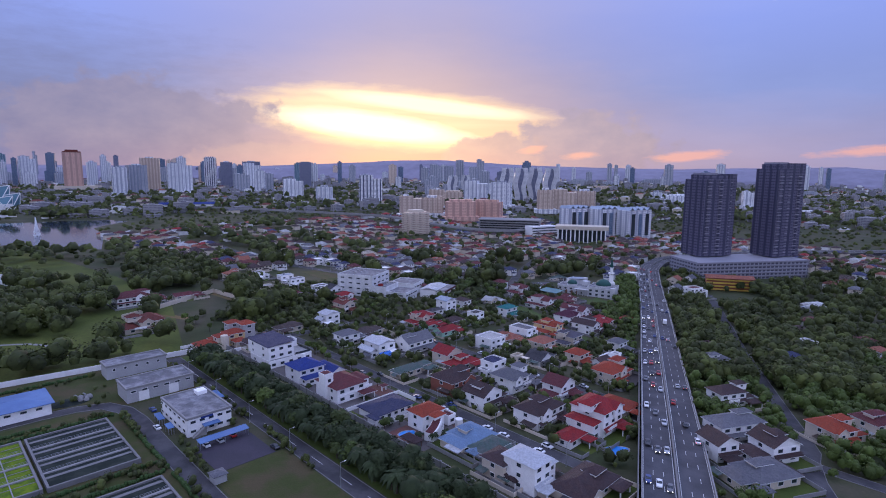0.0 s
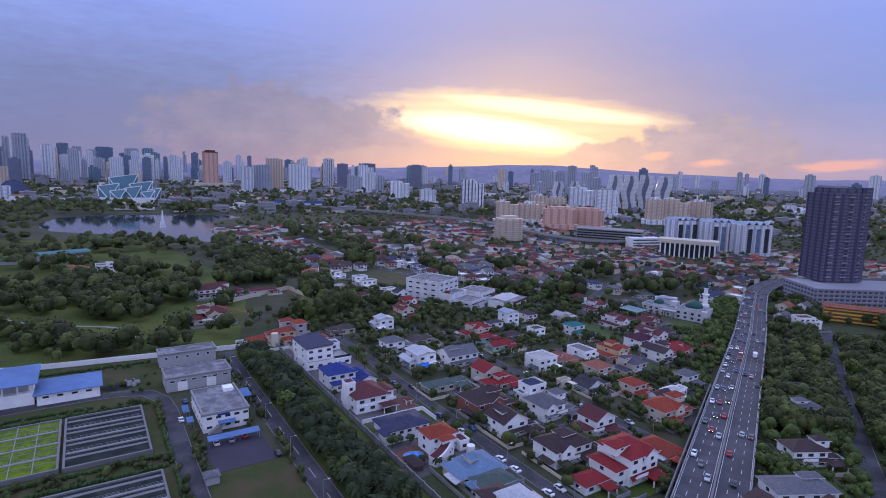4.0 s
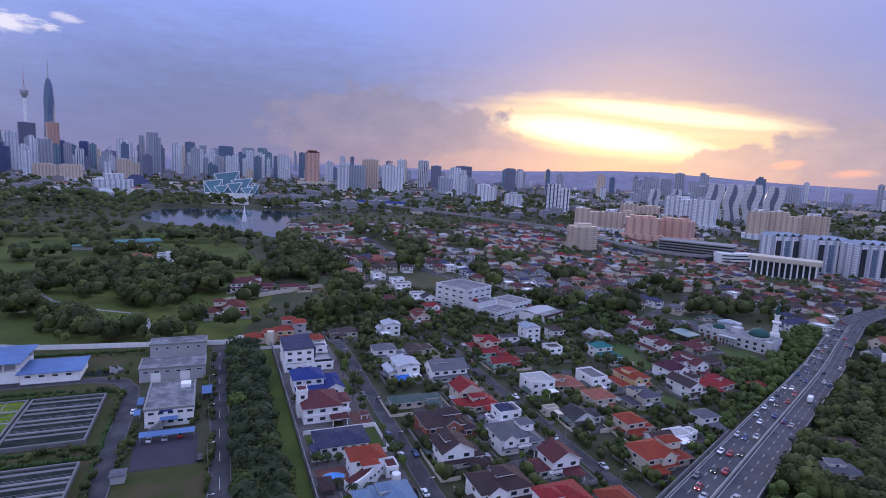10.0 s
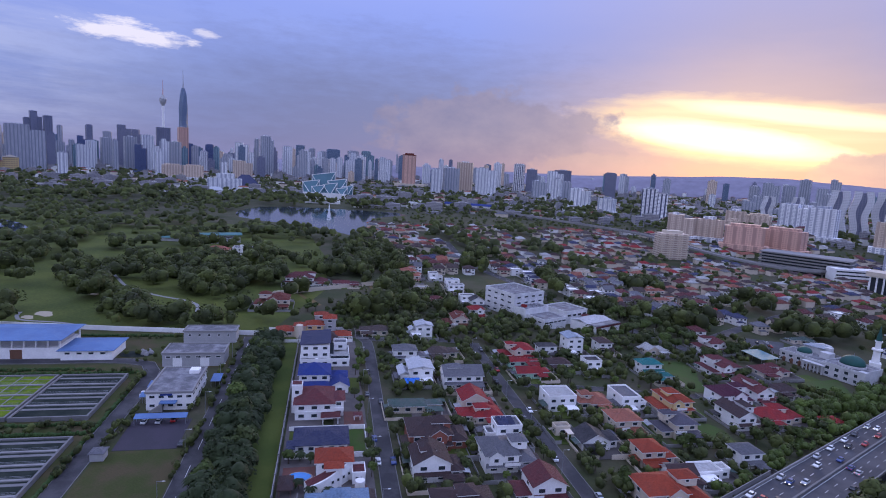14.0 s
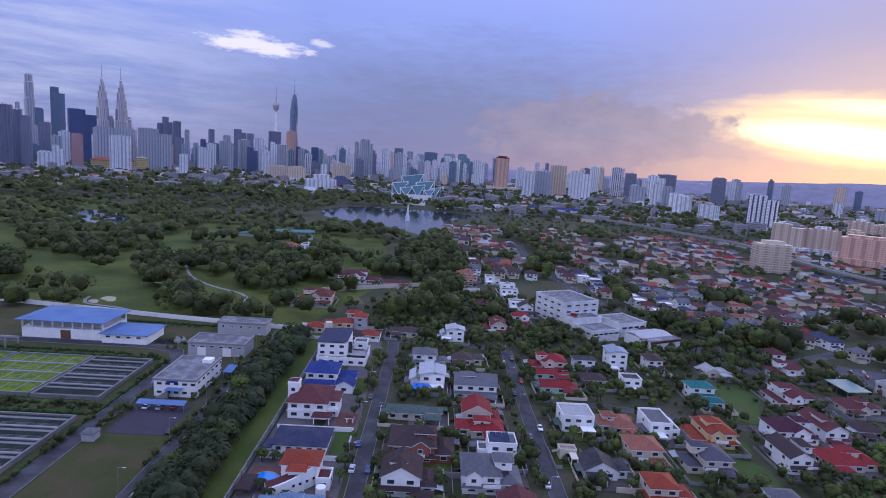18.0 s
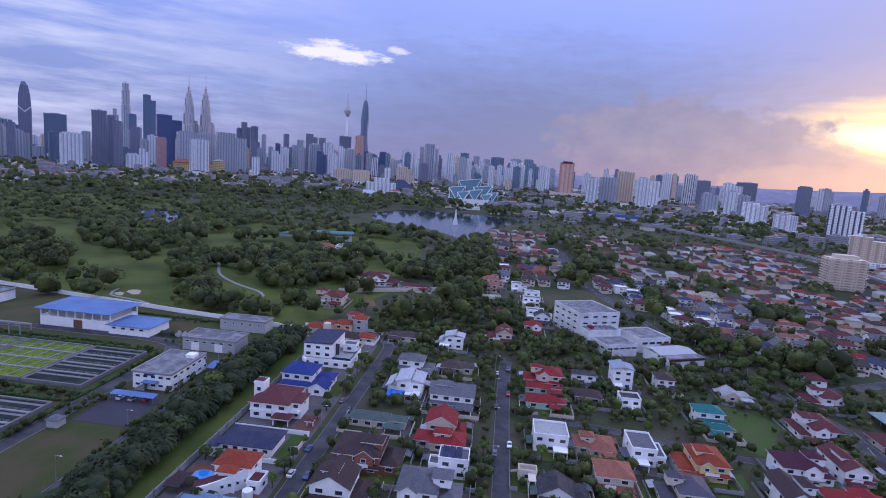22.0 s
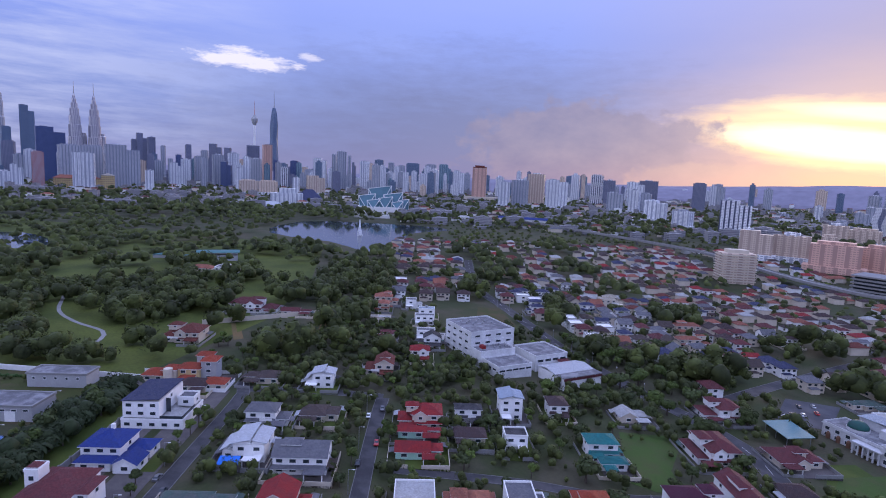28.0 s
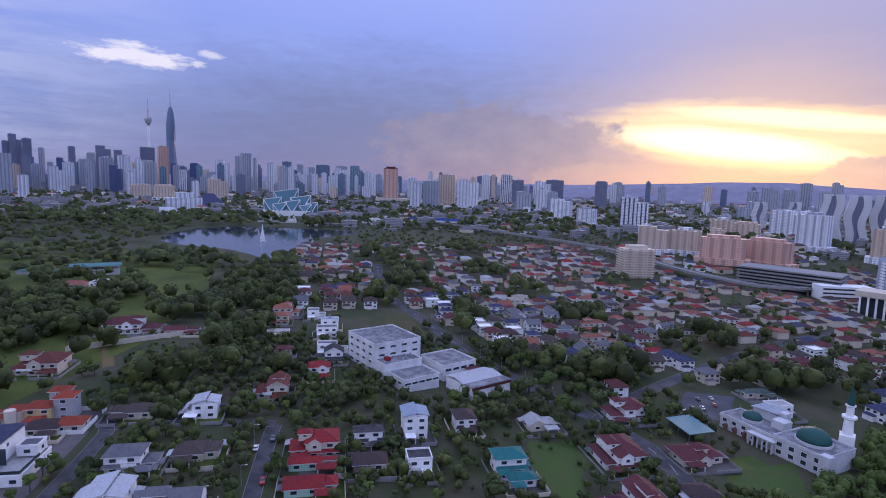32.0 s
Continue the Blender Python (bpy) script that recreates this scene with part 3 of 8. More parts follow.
def parapet_roof(x0, y0, x1, y1, z):
    s = Shape()
    for a in ((x0 - 0.1, y0 - 0.1, x1 + 0.1, y0 + 0.2), (x0 - 0.1, y1 - 0.2, x1 + 0.1, y1 + 0.1), (x0 - 0.1, y0 + 0.2, x0 + 0.2, y1 - 0.2), (x1 - 0.2, y0 + 0.2, x1 + 0.1, y1 - 0.2)):
        s.box(a[0], a[1], z, a[2], a[3], z + 0.8)
    return s


COLOUR = {"OR": "bright orange tiled", "OC": "faded terracotta tiled", "RE": "red tiled", "MA": "maroon tiled", "PM": "purple-maroon tiled", "RB": "red-brown tiled", "BN": "dark brown tiled", "BR": "brown tiled", "GY": "grey tiled", "BK2": "near-black",
          "NA": "navy blue", "BL": "bright blue tiled", "TE": "teal", "GG": "grey-green", "LB": "light blue", "PB": "pale blue metal", "PW": "pale metal", "WR": "weathered white", "PU": "purple-grey tiled", "CR": "cream"}
FORM = {"hip": "hipped", "gable": "gabled", "cross": "hipped and gabled", "mono": "single-pitch", "flat": "flat parapet", "solar": "solar-panelled"}
WALLWORD = {"WH": "white", "CR": "cream", "YE": "yellow", "GN": "pale green", "PK": "pink-banded", "BK": "brick", "GY": "grey"}


def roof_part(name, shape, key, parent):
    """A roof with pale fascia boards along its edges."""
    me = shape.mesh(name, ROOF[key])
    me.materials.append(FRAME)
    for q in me.polygons:
        if abs(q.normal.z) < 0.12:
            q.material_index = 1
    return part(name, me, None, parent)


def block(house_ob, x0, y0, x1, y1, z0, floors, kind, roof, wall, windows=True):
    """One body of a house with its roof and the windows of its seen sides."""
    h = 3.2 * floors
    z1 = z0 + h
    part("wall", Shape().box(x0, y0, z0 - (1.2 if z0 == 0 else 0), x1, y1, z1), WALL[wall], house_ob)
    w, d = x1 - x0, y1 - y0
    if kind in ("hip", "cross"):
        rise = min(w, d) * 0.26
        roof_part("roof", hip_roof(x0, y0, x1, y1, z1, rise), roof, house_ob)
        if kind == "cross":
            g = min(w * 0.42, 6.0)
            gx = x0 + w * rng.choice((0.28, 0.68))
            part("gable_wall", gable_walls(gx - g / 2, y0 - 1.0, gx + g / 2, y0 + d * 0.4, z1, g * 0.34, True, 0).box(gx - g / 2, y0 - 1.0, z1 - 3.0, gx + g / 2, y0 - 0.02, z1), WALL[wall], house_ob)
            roof_part("gable_roof", gable_roof(gx - g / 2, y0 - 1.0, gx + g / 2, y0 + d * 0.45, z1, g * 0.34, 0.4), roof, house_ob)
            window(house_ob, gx, y0 - 1.02, z1 - 1.3, 0, 1.6, 1.3)
    elif kind == "gable":
        along = d > w * 0.8
        rise = (w if along else d) * 0.27
        roof_part("roof", gable_roof(x0, y0, x1, y1, z1, rise, 0.6, along), roof, house_ob)
        for end in (0, 1):
            part("gable_wall", gable_walls(x0, y0, x1, y1, z1, rise, along, end), WALL[wall], house_ob)
    elif kind == "mono":
        xm = x0 + w * 0.58
        part("roof", shed_roof(x0, y0, xm - 0.9, y1, z1 + 0.5, 1.5), ROOF[roof], house_ob)
        part("roof", shed_roof(xm + 0.9, y0 + 1, x1, y1 - 1, z1 + 1.3, -1.0), ROOF[roof], house_ob)
        part("clerestory", Shape().box(x0 + 0.3, y0 + 0.4, z1, xm - 0.4, y1 - 0.4, z1 + 0.9).box(xm, y0 + 1, z1, x1 - 0.3, y1 - 1, z1 + 0.5), WALL[wall], house_ob)
    elif kind != "none":
        part("parapet", parapet_roof(x0, y0, x1, y1, z1), WALL[wall], house_ob)
        part("roof_deck", Shape().box(x0 + 0.2, y0 + 0.2, z1 - 0.1, x1 - 0.2, y1 - 0.2, z1 + 0.12), ROOF[roof], house_ob)
        if kind == "solar":
            for i in range(int((w - 2) / 2.2)):
                for j in range(3):
                    part("solar_panel", shared("solar_panel_mesh", lambda: Shape().add([(-1, -1.4, 0.0), (1, -1.4, 0.0), (1, 1.4, 0.9), (-1, 1.4, 0.9), (-1, -1.4, 0.1), (1, -1.4, 0.1), (1, 1.4, 1.0), (-1, 1.4, 1.0)], [(4, 5, 6, 7), (3, 2, 1, 0), (0, 1, 5, 4), (1, 2, 6, 5), (2, 3, 7, 6), (3, 0, 4, 7)]), ROOF["NA"]), None, house_ob, at=pose(x0 + 2 + i * 2.2, y0 + 1.8 + j * (d - 3.4) / 2.4, z1 + 0.2))
    if windows:
        for fl in range(floors):
            z = z0 + fl * 3.2 + 1.75
            n = max(1, int(w / 4.2))
            for i in range(n):
                window(house_ob, x0 + w * (i + 0.5) / n, y0 - 0.01, z, 0, min(2.2, w / n * 0.5), 1.4)
            n = max(1, int(d / 8.0))
            for i in range(n):
                window(house_ob, x0 - 0.01, y0 + d * (i + 0.5) / n, z, -90)
                if i == 0 and fl == floors - 1:
                    window(house_ob, x1 + 0.01, y0 + d * 0.5, z, 90)
    return z1


def house(x, y, rot, w, d, floors, kind, roof, wall):
    wings = rng.random()
    label = "%s %s house with a %s %s roof" % ({1: "single-storey", 2: "two-storey", 3: "three-storey"}[floors], WALLWORD[wall], COLOUR[roof], FORM[kind])
    ob = thing("house", x, y, rot, label, "house", "houses of the residential streets")
    footprints.append((x, y, max(w, d) * 0.55))
    # the paved yard and the garden wall with its gate gap
    yard = new("yard", Shape().box(-w / 2 - 3, -d / 2 - 5.5, -1.2, w / 2 + 3, d / 2 + 2.5, 0.045).mesh("yard", rng.choice((PAVING, PAVING, GRASS, GRASS))))
    yard.matrix_basis = pose(x, y, 0, 0, 0, rot)
    tagged(yard, "paved yard around a house", "yard", kind="structure")
    fence = thing("garden_wall", x, y, rot, "pale rendered garden wall with a gate gap", "garden wall", "garden walls")
    a0, a1, b0, b1 = -w / 2 - 3, w / 2 + 3, -d / 2 - 5.5, d / 2 + 2.5
    for q in ((a0, b0, a0 + 0.18, b1), (a1 - 0.18, b0, a1, b1), (a0 + 0.2, b0, a0 + w * 0.45, b0 + 0.18), (a0 + w * 0.45 + 5, b0, a1 - 0.2, b0 + 0.18)):
        part("wall_run", Shape().box(q[0], q[1], -1.2, q[2], q[3], 1.5), PALE_CONCRETE if wings > 0.3 else WALL["CR"], fence)
    x0, x1, y0, y1 = -w / 2, w / 2, -d / 2, d / 2
    if w < 13 or wings < 0.1:
        z1 = block(ob, x0, y0 + 1.2, x1, y1, 0.0, floors, kind, roof, wall)
    else:
        cut = x0 + w * rng.uniform(0.62, 0.76)
        if wings < 0.6:
            z1 = block(ob, x0, y0 + 1.0, cut, y1, 0.0, floors, kind, roof, wall)
            block(ob, cut + 0.02, y0 + 2.4, x1, y1 - 1.2, 0.0, max(1, floors - 1), "hip" if kind in ("hip", "cross", "gable") else kind if kind != "solar" else "flat", roof, wall)
        else:
            cut = -cut
            z1 = block(ob, cut, y0 + 1.0, x1, y1, 0.0, floors, kind, roof, wall)
            block(ob, x0, y0 + 2.4, cut - 0.02, y1 - 1.2, 0.0, max(1, floors - 1), "hip" if kind in ("hip", "cross", "gable") else kind if kind != "solar" else "flat", roof, wall)
    # car porch on posts, front door, roof tank
    pw = min(w * 0.42, 6.5)
    px = rng.choice((x0 + 0.4, x1 - pw - 0.4))
    part("porch_roof", hip_roof(px, y0 - 3.4, px + pw, y0 + 0.4, 2.9, 0.9, 0.4) if kind in ("hip", "cross", "gable") else Shape().box(px, y0 - 3.6, 2.8, px + pw, y0 + 0.9, 3.05), ROOF[roof] if kind in ("hip", "cross", "gable") else WALL[wall], ob)
    for qx in (px + 0.25, px + pw - 0.25):
        part("porch_post", shared("porch_post_mesh", lambda: Shape().box(-0.17, -0.17, 0, 0.17, 0.17, 2.8), WALL["WH"]), None, ob, at=pose(qx, y0 - 3.1, 0))
    part("door", shared("door_mesh", lambda: Shape().box(-0.55, -0.06, 0.05, 0.55, 0.02, 2.15), WOOD), None, ob, at=pose(px + pw / 2, y0 + 0.98 if floors > 1 else y0 + 1.18, 0))
    # a lower tier of roof along the front and one side
    if floors > 1 and kind in ("hip", "cross", "gable"):
        f = cut if w >= 13 and 0.1 <= wings < 0.6 else x1
        g2 = x0 if w < 13 or wings < 0.6 else cut
        q = [(g2 - 0.6, y0 - 0.7, 2.75), (f + 0.6, y0 - 0.7, 2.75), (f, y0 + 0.98, 3.55), (g2, y0 + 0.98, 3.55)]
        roof_part("lower_roof", Shape().add([(a, b, c) for a, b, c in q] + [(a, b, c + 0.16) for a, b, c in q], [(4, 5, 6, 7), (3, 2, 1, 0), (0, 1, 5, 4), (1, 2, 6, 5), (2, 3, 7, 6), (3, 0, 4, 7)]), roof, ob)
    # lean-to roofs over side yard and kitchen
    side = rng.choice((-1, 1))
    for k in range(1 if w < 13 else 2):
        lx0, lx1 = (x1 + 0.02, x1 + 2.6) if side > 0 else (x0 - 2.6, x0 - 0.02)
        ly0, ly1 = (y0 + 1.5, y0 + d * 0.6) if k == 0 else (y1 - d * 0.3, y1 + 0.8)
        za, zb = (2.9, 2.4) if side > 0 else (2.4, 2.9)
        q = [(lx0, ly0, za), (lx1, ly0, zb), (lx1, ly1, zb), (lx0, ly1, za)]
        part("lean_to_roof", Shape().add(q + [(a, b, c + 0.12) for a, b, c in q], [(4, 5, 6, 7), (3, 2, 1, 0), (0, 1, 5, 4), (1, 2, 6, 5), (2, 3, 7, 6), (3, 0, 4, 7)]), ROOF[rng.choice(("GY", "GG", "BK2", "PW", roof, "BR"))], ob)
        side = -side
    # a raised upper roof, balcony and skylight break up the larger roofs
    if kind in ("hip", "cross", "gable") and w * d > 170:
        uw, ud = w * rng.uniform(0.26, 0.36), d * rng.uniform(0.3, 0.42)
        ux, uy = rng.choice((-0.2, 0.05, 0.2)) * w, rng.uniform(-0.05, 0.15) * d
        part("upper_wall", Shape().box(ux - uw / 2, uy - ud / 2, z1 - 0.2, ux + uw / 2, uy + ud / 2, z1 + 2.6), WALL[wall], ob)
        roof_part("upper_roof", hip_roof(ux - uw / 2, uy - ud / 2, ux + uw / 2, uy + ud / 2, z1 + 2.6, min(uw, ud) * 0.3, 0.5), roof, ob)
        window(ob, ux, uy - ud / 2 - 0.01, z1 + 1.75, 0, 1.4, 0.9)
    if floors > 1 and rng.random() < 0.6:
        bx, bw = rng.uniform(-0.2, 0.15) * w, w * 0.3
        part("balcony", Shape().box(bx - bw / 2, y0 - 0.6, 3.15, bx + bw / 2, y0 + 1.0, 3.35).box(bx - bw / 2, y0 - 0.6, 3.35, bx + bw / 2, y0 - 0.5, 4.3), WALL["WH"], ob)
    if rng.random() < 0.3 and floors > 1 and kind in ("flat", "mono", "solar"):
        part("water_tank", Shape().lathe(0, d * 0.3, [(0.8, z1), (0.85, z1 + 0.6), (0.85, z1 + 1.5), (0.3, z1 + 1.8)], 10), METAL, ob)
    return ob

# ---- the houses of the near streets ----
house(15.5, 325.1, 48, 12.6, 13, 2, "flat", "WR", "WH")
house(25.1, 339.3, 48, 14, 13, 1, "hip", "OC", "CR")
house(37.2, 354.2, 48, 13, 15, 2, "flat", "GY", "WH")
house(51.9, 366.2, 48, 16.5, 16, 2, "cross", "OR", "YE")
house(44.7, 324.8, 48, 11.5, 12, 2, "hip", "OC", "CR")
house(41.8, 302.9, 48, 15, 11, 1, "gable", "BK2", "WH")
house(28.8, 300.4, 48, 6, 5, 1, "flat", "CR", "CR")
house(61.0, 340.3, 48, 15, 13, 2, "hip", "PU", "CR")
house(-30.5, 368.5, 48, 17.5, 12, 2, "cross", "RE", "CR")
house(-21.6, 360.3, 48, 17, 5.5, 1, "gable", "RE", "GN")
house(-10.5, 350.0, 48, 17, 9, 1, "gable", "RE", "GN")
house(-21.4, 388.5, 48, 11, 7, 2, "hip", "BK2", "WH")
house(-8.2, 375.9, 48, 12, 10, 1, "hip", "BN", "CR")
house(-14.9, 409.4, 48, 10, 12, 3, "mono", "PB", "WH")
house(6.5, 386.7, 48, 9, 9, 2, "flat", "BK2", "WH")
house(-3.9, 430.6, 48, 8.4, 12, 2, "hip", "BN", "WH")
house(29.4, 413.2, 48, 11.8, 10, 2, "hip", "TE", "WH")
house(38.6, 407.2, 48, 10, 6.7, 1, "hip", "TE", "WH")
house(19.6, 458.2, 48, 13, 10, 1, "gable", "WR", "CR")
house(-26.8, 310.4, 48, 18, 13, 2, "gable", "GY", "WH")
house(-6.5, 292.3, 48, 14, 12, 2, "gable", "RE", "CR")
house(-0.7, 285.5, 48, 17, 11, 1, "hip", "RE", "CR")
house(14.8, 277.8, 48, 13, 9, 2, "solar", "GY", "WH")
house(25.1, 263.2, 48, 18, 14, 2, "cross", "GY", "WH")
house(-0.7, 256.9, 48, 21, 15, 2, "cross", "BN", "BK")
house(11.6, 240.8, 48, 16, 13, 2, "gable", "BN", "WH")
house(-23.8, 273.1, 48, 21, 8, 1, "hip", "GG", "CR")
house(-45.8, 299.4, 48, 15, 14, 2, "mono", "PW", "WH")
house(-64.2, 316.8, 48, 16, 10, 2, "hip", "GY", "WH")
house(-56.8, 336.1, 48, 15, 11, 1, "hip", "BR", "CR")
house(-107.1, 336.2, 48, 16, 10, 1, "hip", "BR", "CR")
house(-87.9, 355.6, 48, 13, 10, 2, "mono", "PW", "WH")
house(-87.8, 391.3, 48, 14, 15, 2, "gable", "RB", "CR")
house(-93.4, 424.3, 48, 10.5, 10, 2, "cross", "RE", "WH")
house(43.0, 503.5, 48, 18.5, 15, 2, "cross", "MA", "WH")
house(57.5, 453.6, 48, 17, 20, 2, "cross", "MA", "WH")
house(72.5, 403.5, 48, 19, 14, 2, "cross", "PM", "WH")
house(81.0, 424.5, 48, 13, 20, 2, "gable", "MA", "WH")
house(82.0, 481.5, 48, 19, 14, 1, "cross", "MA", "CR")
house(103.1, 570.0, 48, 12, 9, 2, "flat", "WR", "WH")
house(-192.5, 472.5, 48, 13, 10, 2, "hip", "OC", "CR")
house(-167.3, 453.2, 48, 14, 9, 1, "flat", "WR", "CR")
house(-189.9, 504.0, 48, 13, 10, 2, "flat", "GY", "WH")
house(-163.7, 493.7, 48, 12, 9, 2, "flat", "PB", "WH")
house(-135.9, 433.5, 48, 10, 8, 1, "hip", "MA", "CR")
house(-119.1, 456.6, 48, 18, 8, 2, "flat", "GY", "WH")
house(-182.0, 622.9, 48, 12, 9, 2, "hip", "NA", "WH")
house(-174.4, 654.5, 48, 12, 9, 2, "hip", "NA", "WH")
house(-136.1, 591.9, 48, 13, 9, 2, "hip", "NA", "WH")
house(-121.2, 648.3, 48, 12, 9, 2, "hip", "NA", "WH")
house(-53.0, 592.5, 48, 13, 10, 2, "hip", "NA", "WH")
house(-47.4, 628.7, 48, 12, 9, 2, "hip", "GY", "WH")
house(-95.5, 663.5, 48, 12, 9, 2, "hip", "NA", "WH")
house(-40.6, 668.0, 48, 20, 10, 2, "hip", "OC", "CR")
house(-33.8, 701.1, 48, 14, 10, 2, "hip", "OC", "CR")
house(-132.4, 709.3, 48, 13, 10, 2, "cross", "CR", "CR")
house(20.9, 622.1, 48, 11, 8, 2, "gable", "RE", "WH")
house(-91.4, 849.3, 48, 16, 9, 2, "hip", "MA", "WH")
house(140.9, 339.8, 20, 12, 8.4, 2, "hip", "BN", "WH")
house(131.9, 308.1, 20, 19, 9, 2, "hip", "GY", "WH")
house(121.1, 259.6, 20, 19, 10, 2, "hip", "BN", "WH")
house(106.1, 223.2, 20, 20, 11, 2, "hip", "GY", "WH")
house(95.1, 206.0, 20, 14, 11, 2, "gable", "BN", "WH")
house(109.5, 205.8, 20, 18, 12, 2, "gable", "BN", "WH")
house(98.5, 188.5, 20, 22, 13, 1, "hip", "GY", "CR")
house(213.0, 363.3, 20, 14, 10, 2, "flat", "WR", "WH")
house(180.2, 326.1, 20, 15, 8.4, 2, "hip", "NA", "WH")
house(146.5, 226.5, 20, 18, 13, 2, "cross", "OR", "CR")
house(167.4, 235.8, 20, 15, 12, 2, "hip", "MA", "CR")
house(250.4, 354.0, 20, 14, 10, 2, "hip", "OC", "WH")
house(205.3, 524.2, 20, 20, 11, 3, "flat", "MA", "WH")
house(52.4, 220.3, 48, 19, 15, 3, "cross", "RE", "WH")
house(42.1, 208.5, 48, 10, 8, 1, "hip", "RE", "WH")
house(74.6, 283.0, 48, 22, 13, 2, "cross", "OR", "CR")
house(67.3, 241.7, 48, 10, 15, 1, "hip", "OR", "CR")
house(62.6, 306.9, 48, 14, 10, 2, "hip", "OR", "CR")
house(42.6, 252.3, 48, 15, 11, 2, "gable", "MA", "WH")
house(32.5, 225.9, 48, 17, 13, 2, "cross", "BN", "WH")
house(4.7, 203.9, 48, 17, 14, 1, "hip", "LB", "CR")
house(12.4, 197.6, 48, 12, 9, 1, "hip", "GG", "CR")
house(25.4, 180.6, 48, 13, 13, 3, "hip", "PW", "WH")
house(17.5, 185.7, 48, 13, 10, 2, "hip", "BN", "CR")
house(41.5, 176.9, 48, 20, 13, 1, "cross", "BN", "CR")
house(80.5, 378.0, 48, 13, 17, 2, "gable", "BN", "WH")
house(93.0, 399.0, 48, 21, 14, 1, "hip", "RE", "CR")
house(91.5, 447.0, 48, 12, 11, 1, "hip", "BN", "CR")
house(80.9, 311.9, 48, 14, 8, 1, "flat", "WR", "WH")
house(73.2, 301.2, 48, 10, 9, 1, "gable", "BN", "WH")
house(114.4, 413.9, 48, 9, 8, 1, "hip", "RE", "CR")
house(89.2, 333.8, 48, 9, 9, 2, "hip", "GY", "WH")
house(-195.0, 330.1, 48, 22, 17, 2, "cross", "RB", "CR")
house(-236.1, 393.3, 48, 32, 15, 2, "cross", "MA", "WH")
house(-210.0, 411.4, 48, 20, 8, 1, "gable", "MA", "CR")
house(-208.9, 491.3, 48, 18, 12, 2, "hip", "OC", "CR")
house(-149.3, 478.7, 48, 13.4, 8.4, 2, "flat", "GY", "WH")
house(-109.7, 445.9, 48, 15.1, 10.1, 2, "gable", "BK2", "WH")
house(290.9, 493.5, 20, 21.8, 11.8, 1, "flat", "WR", "WH")
house(253.6, 393.4, 20, 15.1, 10.1, 1, "hip", "MA", "CR")
house(264.9, 837.2, 48, 11.8, 10.1, 3, "hip", "GG", "WH")
house(-115.8, 306.7, 48, 12, 10, 1, "hip", "BN", "CR")
house(-19.3, 628.8, 48, 25.2, 8.4, 2, "hip", "OC", "CR")
house(-125.7, 697.3, 48, 21.8, 11.8, 2, "flat", "CR", "CR")
house(-77.6, 666.6, 48, 11.8, 8.4, 2, "gable", "GY", "WH")
house(-82.4, 606.7, 48, 10.1, 8.4, 2, "gable", "NA", "WH")
house(-178.1, 676.7, 48, 11.8, 10.1, 2, "hip", "NA", "WH")
house(-185.0, 635.6, 48, 11.8, 10.1, 2, "hip", "NA", "WH")
house(-148.0, 608.4, 48, 10.1, 8.4, 2, "hip", "NA", "WH")
house(130.7, 733.7, 48, 11.8, 10.1, 1, "hip", "BN", "CR")
house(89.5, 594.3, 48, 16.8, 8.4, 1, "hip", "GG", "CR")
house(80.5, 645.0, 48, 13.4, 10.1, 2, "hip", "MA", "CR")
house(-188.8, 718.4, 48, 10.1, 8.4, 2, "hip", "GY", "WH")
house(-55.4, 748.5, 48, 13.4, 7.6, 2, "gable", "BN", "CR")
house(-23.2, 732.9, 48, 11.8, 7.6, 1, "hip", "MA", "CR")
house(23.7, 699.8, 48, 13.4, 7.6, 2, "hip", "BN", "WH")
house(44.3, 770.2, 48, 13.4, 7.6, 2, "hip", "MA", "WH")
house(62.8, 737.2, 48, 11.8, 7.6, 2, "gable", "GY", "WH")

# ---- trees ----
def leaf_cloud(seed, lobes, leaves, size, squash=0.8):
    """A crown of many small leaf clumps round uneven lobes."""
    r = random.Random(seed)
    s = Shape()
    for cx, cy, cz, rad in lobes:
        for _ in range(leaves):
            a, t = r.uniform(0, 6.283), math.acos(r.uniform(-0.75, 1.0))
            k = rad * r.uniform(0.72, 1.1)
            c = Vector((cx + k * math.sin(t) * math.cos(a), cy + k * math.sin(t) * math.sin(a), cz + k * math.cos(t) * squash))
            out = Vector((math.sin(t) * math.cos(a), math.sin(t) * math.sin(a), math.cos(t) + 0.4)).normalized()
            side = out.cross(Vector((r.uniform(-1, 1), r.uniform(-1, 1), r.uniform(-1, 1)))).normalized()
            up = out.cross(side) * r.uniform(0.6, 1.1)
            q = size * r.uniform(0.6, 1.35)
            s.add([c - side * q - up * q * 0.5, c + side * q * 0.3 - up * q + out * 0.15, c + side * q + up * q * 0.4, c - side * q * 0.2 + up * q - out * 0.2 + out * q * 0.3], [(0, 1, 2), (0, 2, 3)])
        # shaded heart of the lobe
        ring = []
        for j, (f, h) in enumerate(((0.45, -0.6), (0.78, 0.0), (0.55, 0.55))):
            ring += [(cx + rad * f * math.cos(i * 1.0472 + j) * r.uniform(0.85, 1.1), cy + rad * f * math.sin(i * 1.0472 + j) * r.uniform(0.85, 1.1), cz + rad * h * squash) for i in range(6)]
        s.add(ring, [(j * 6 + i, j * 6 + (i + 1) % 6, j * 6 + 6 + (i + 1) % 6, j * 6 + 6 + i) for j in range(2) for i in range(6)] + [tuple(range(12, 18)), tuple(range(5, -1, -1))])
    return s


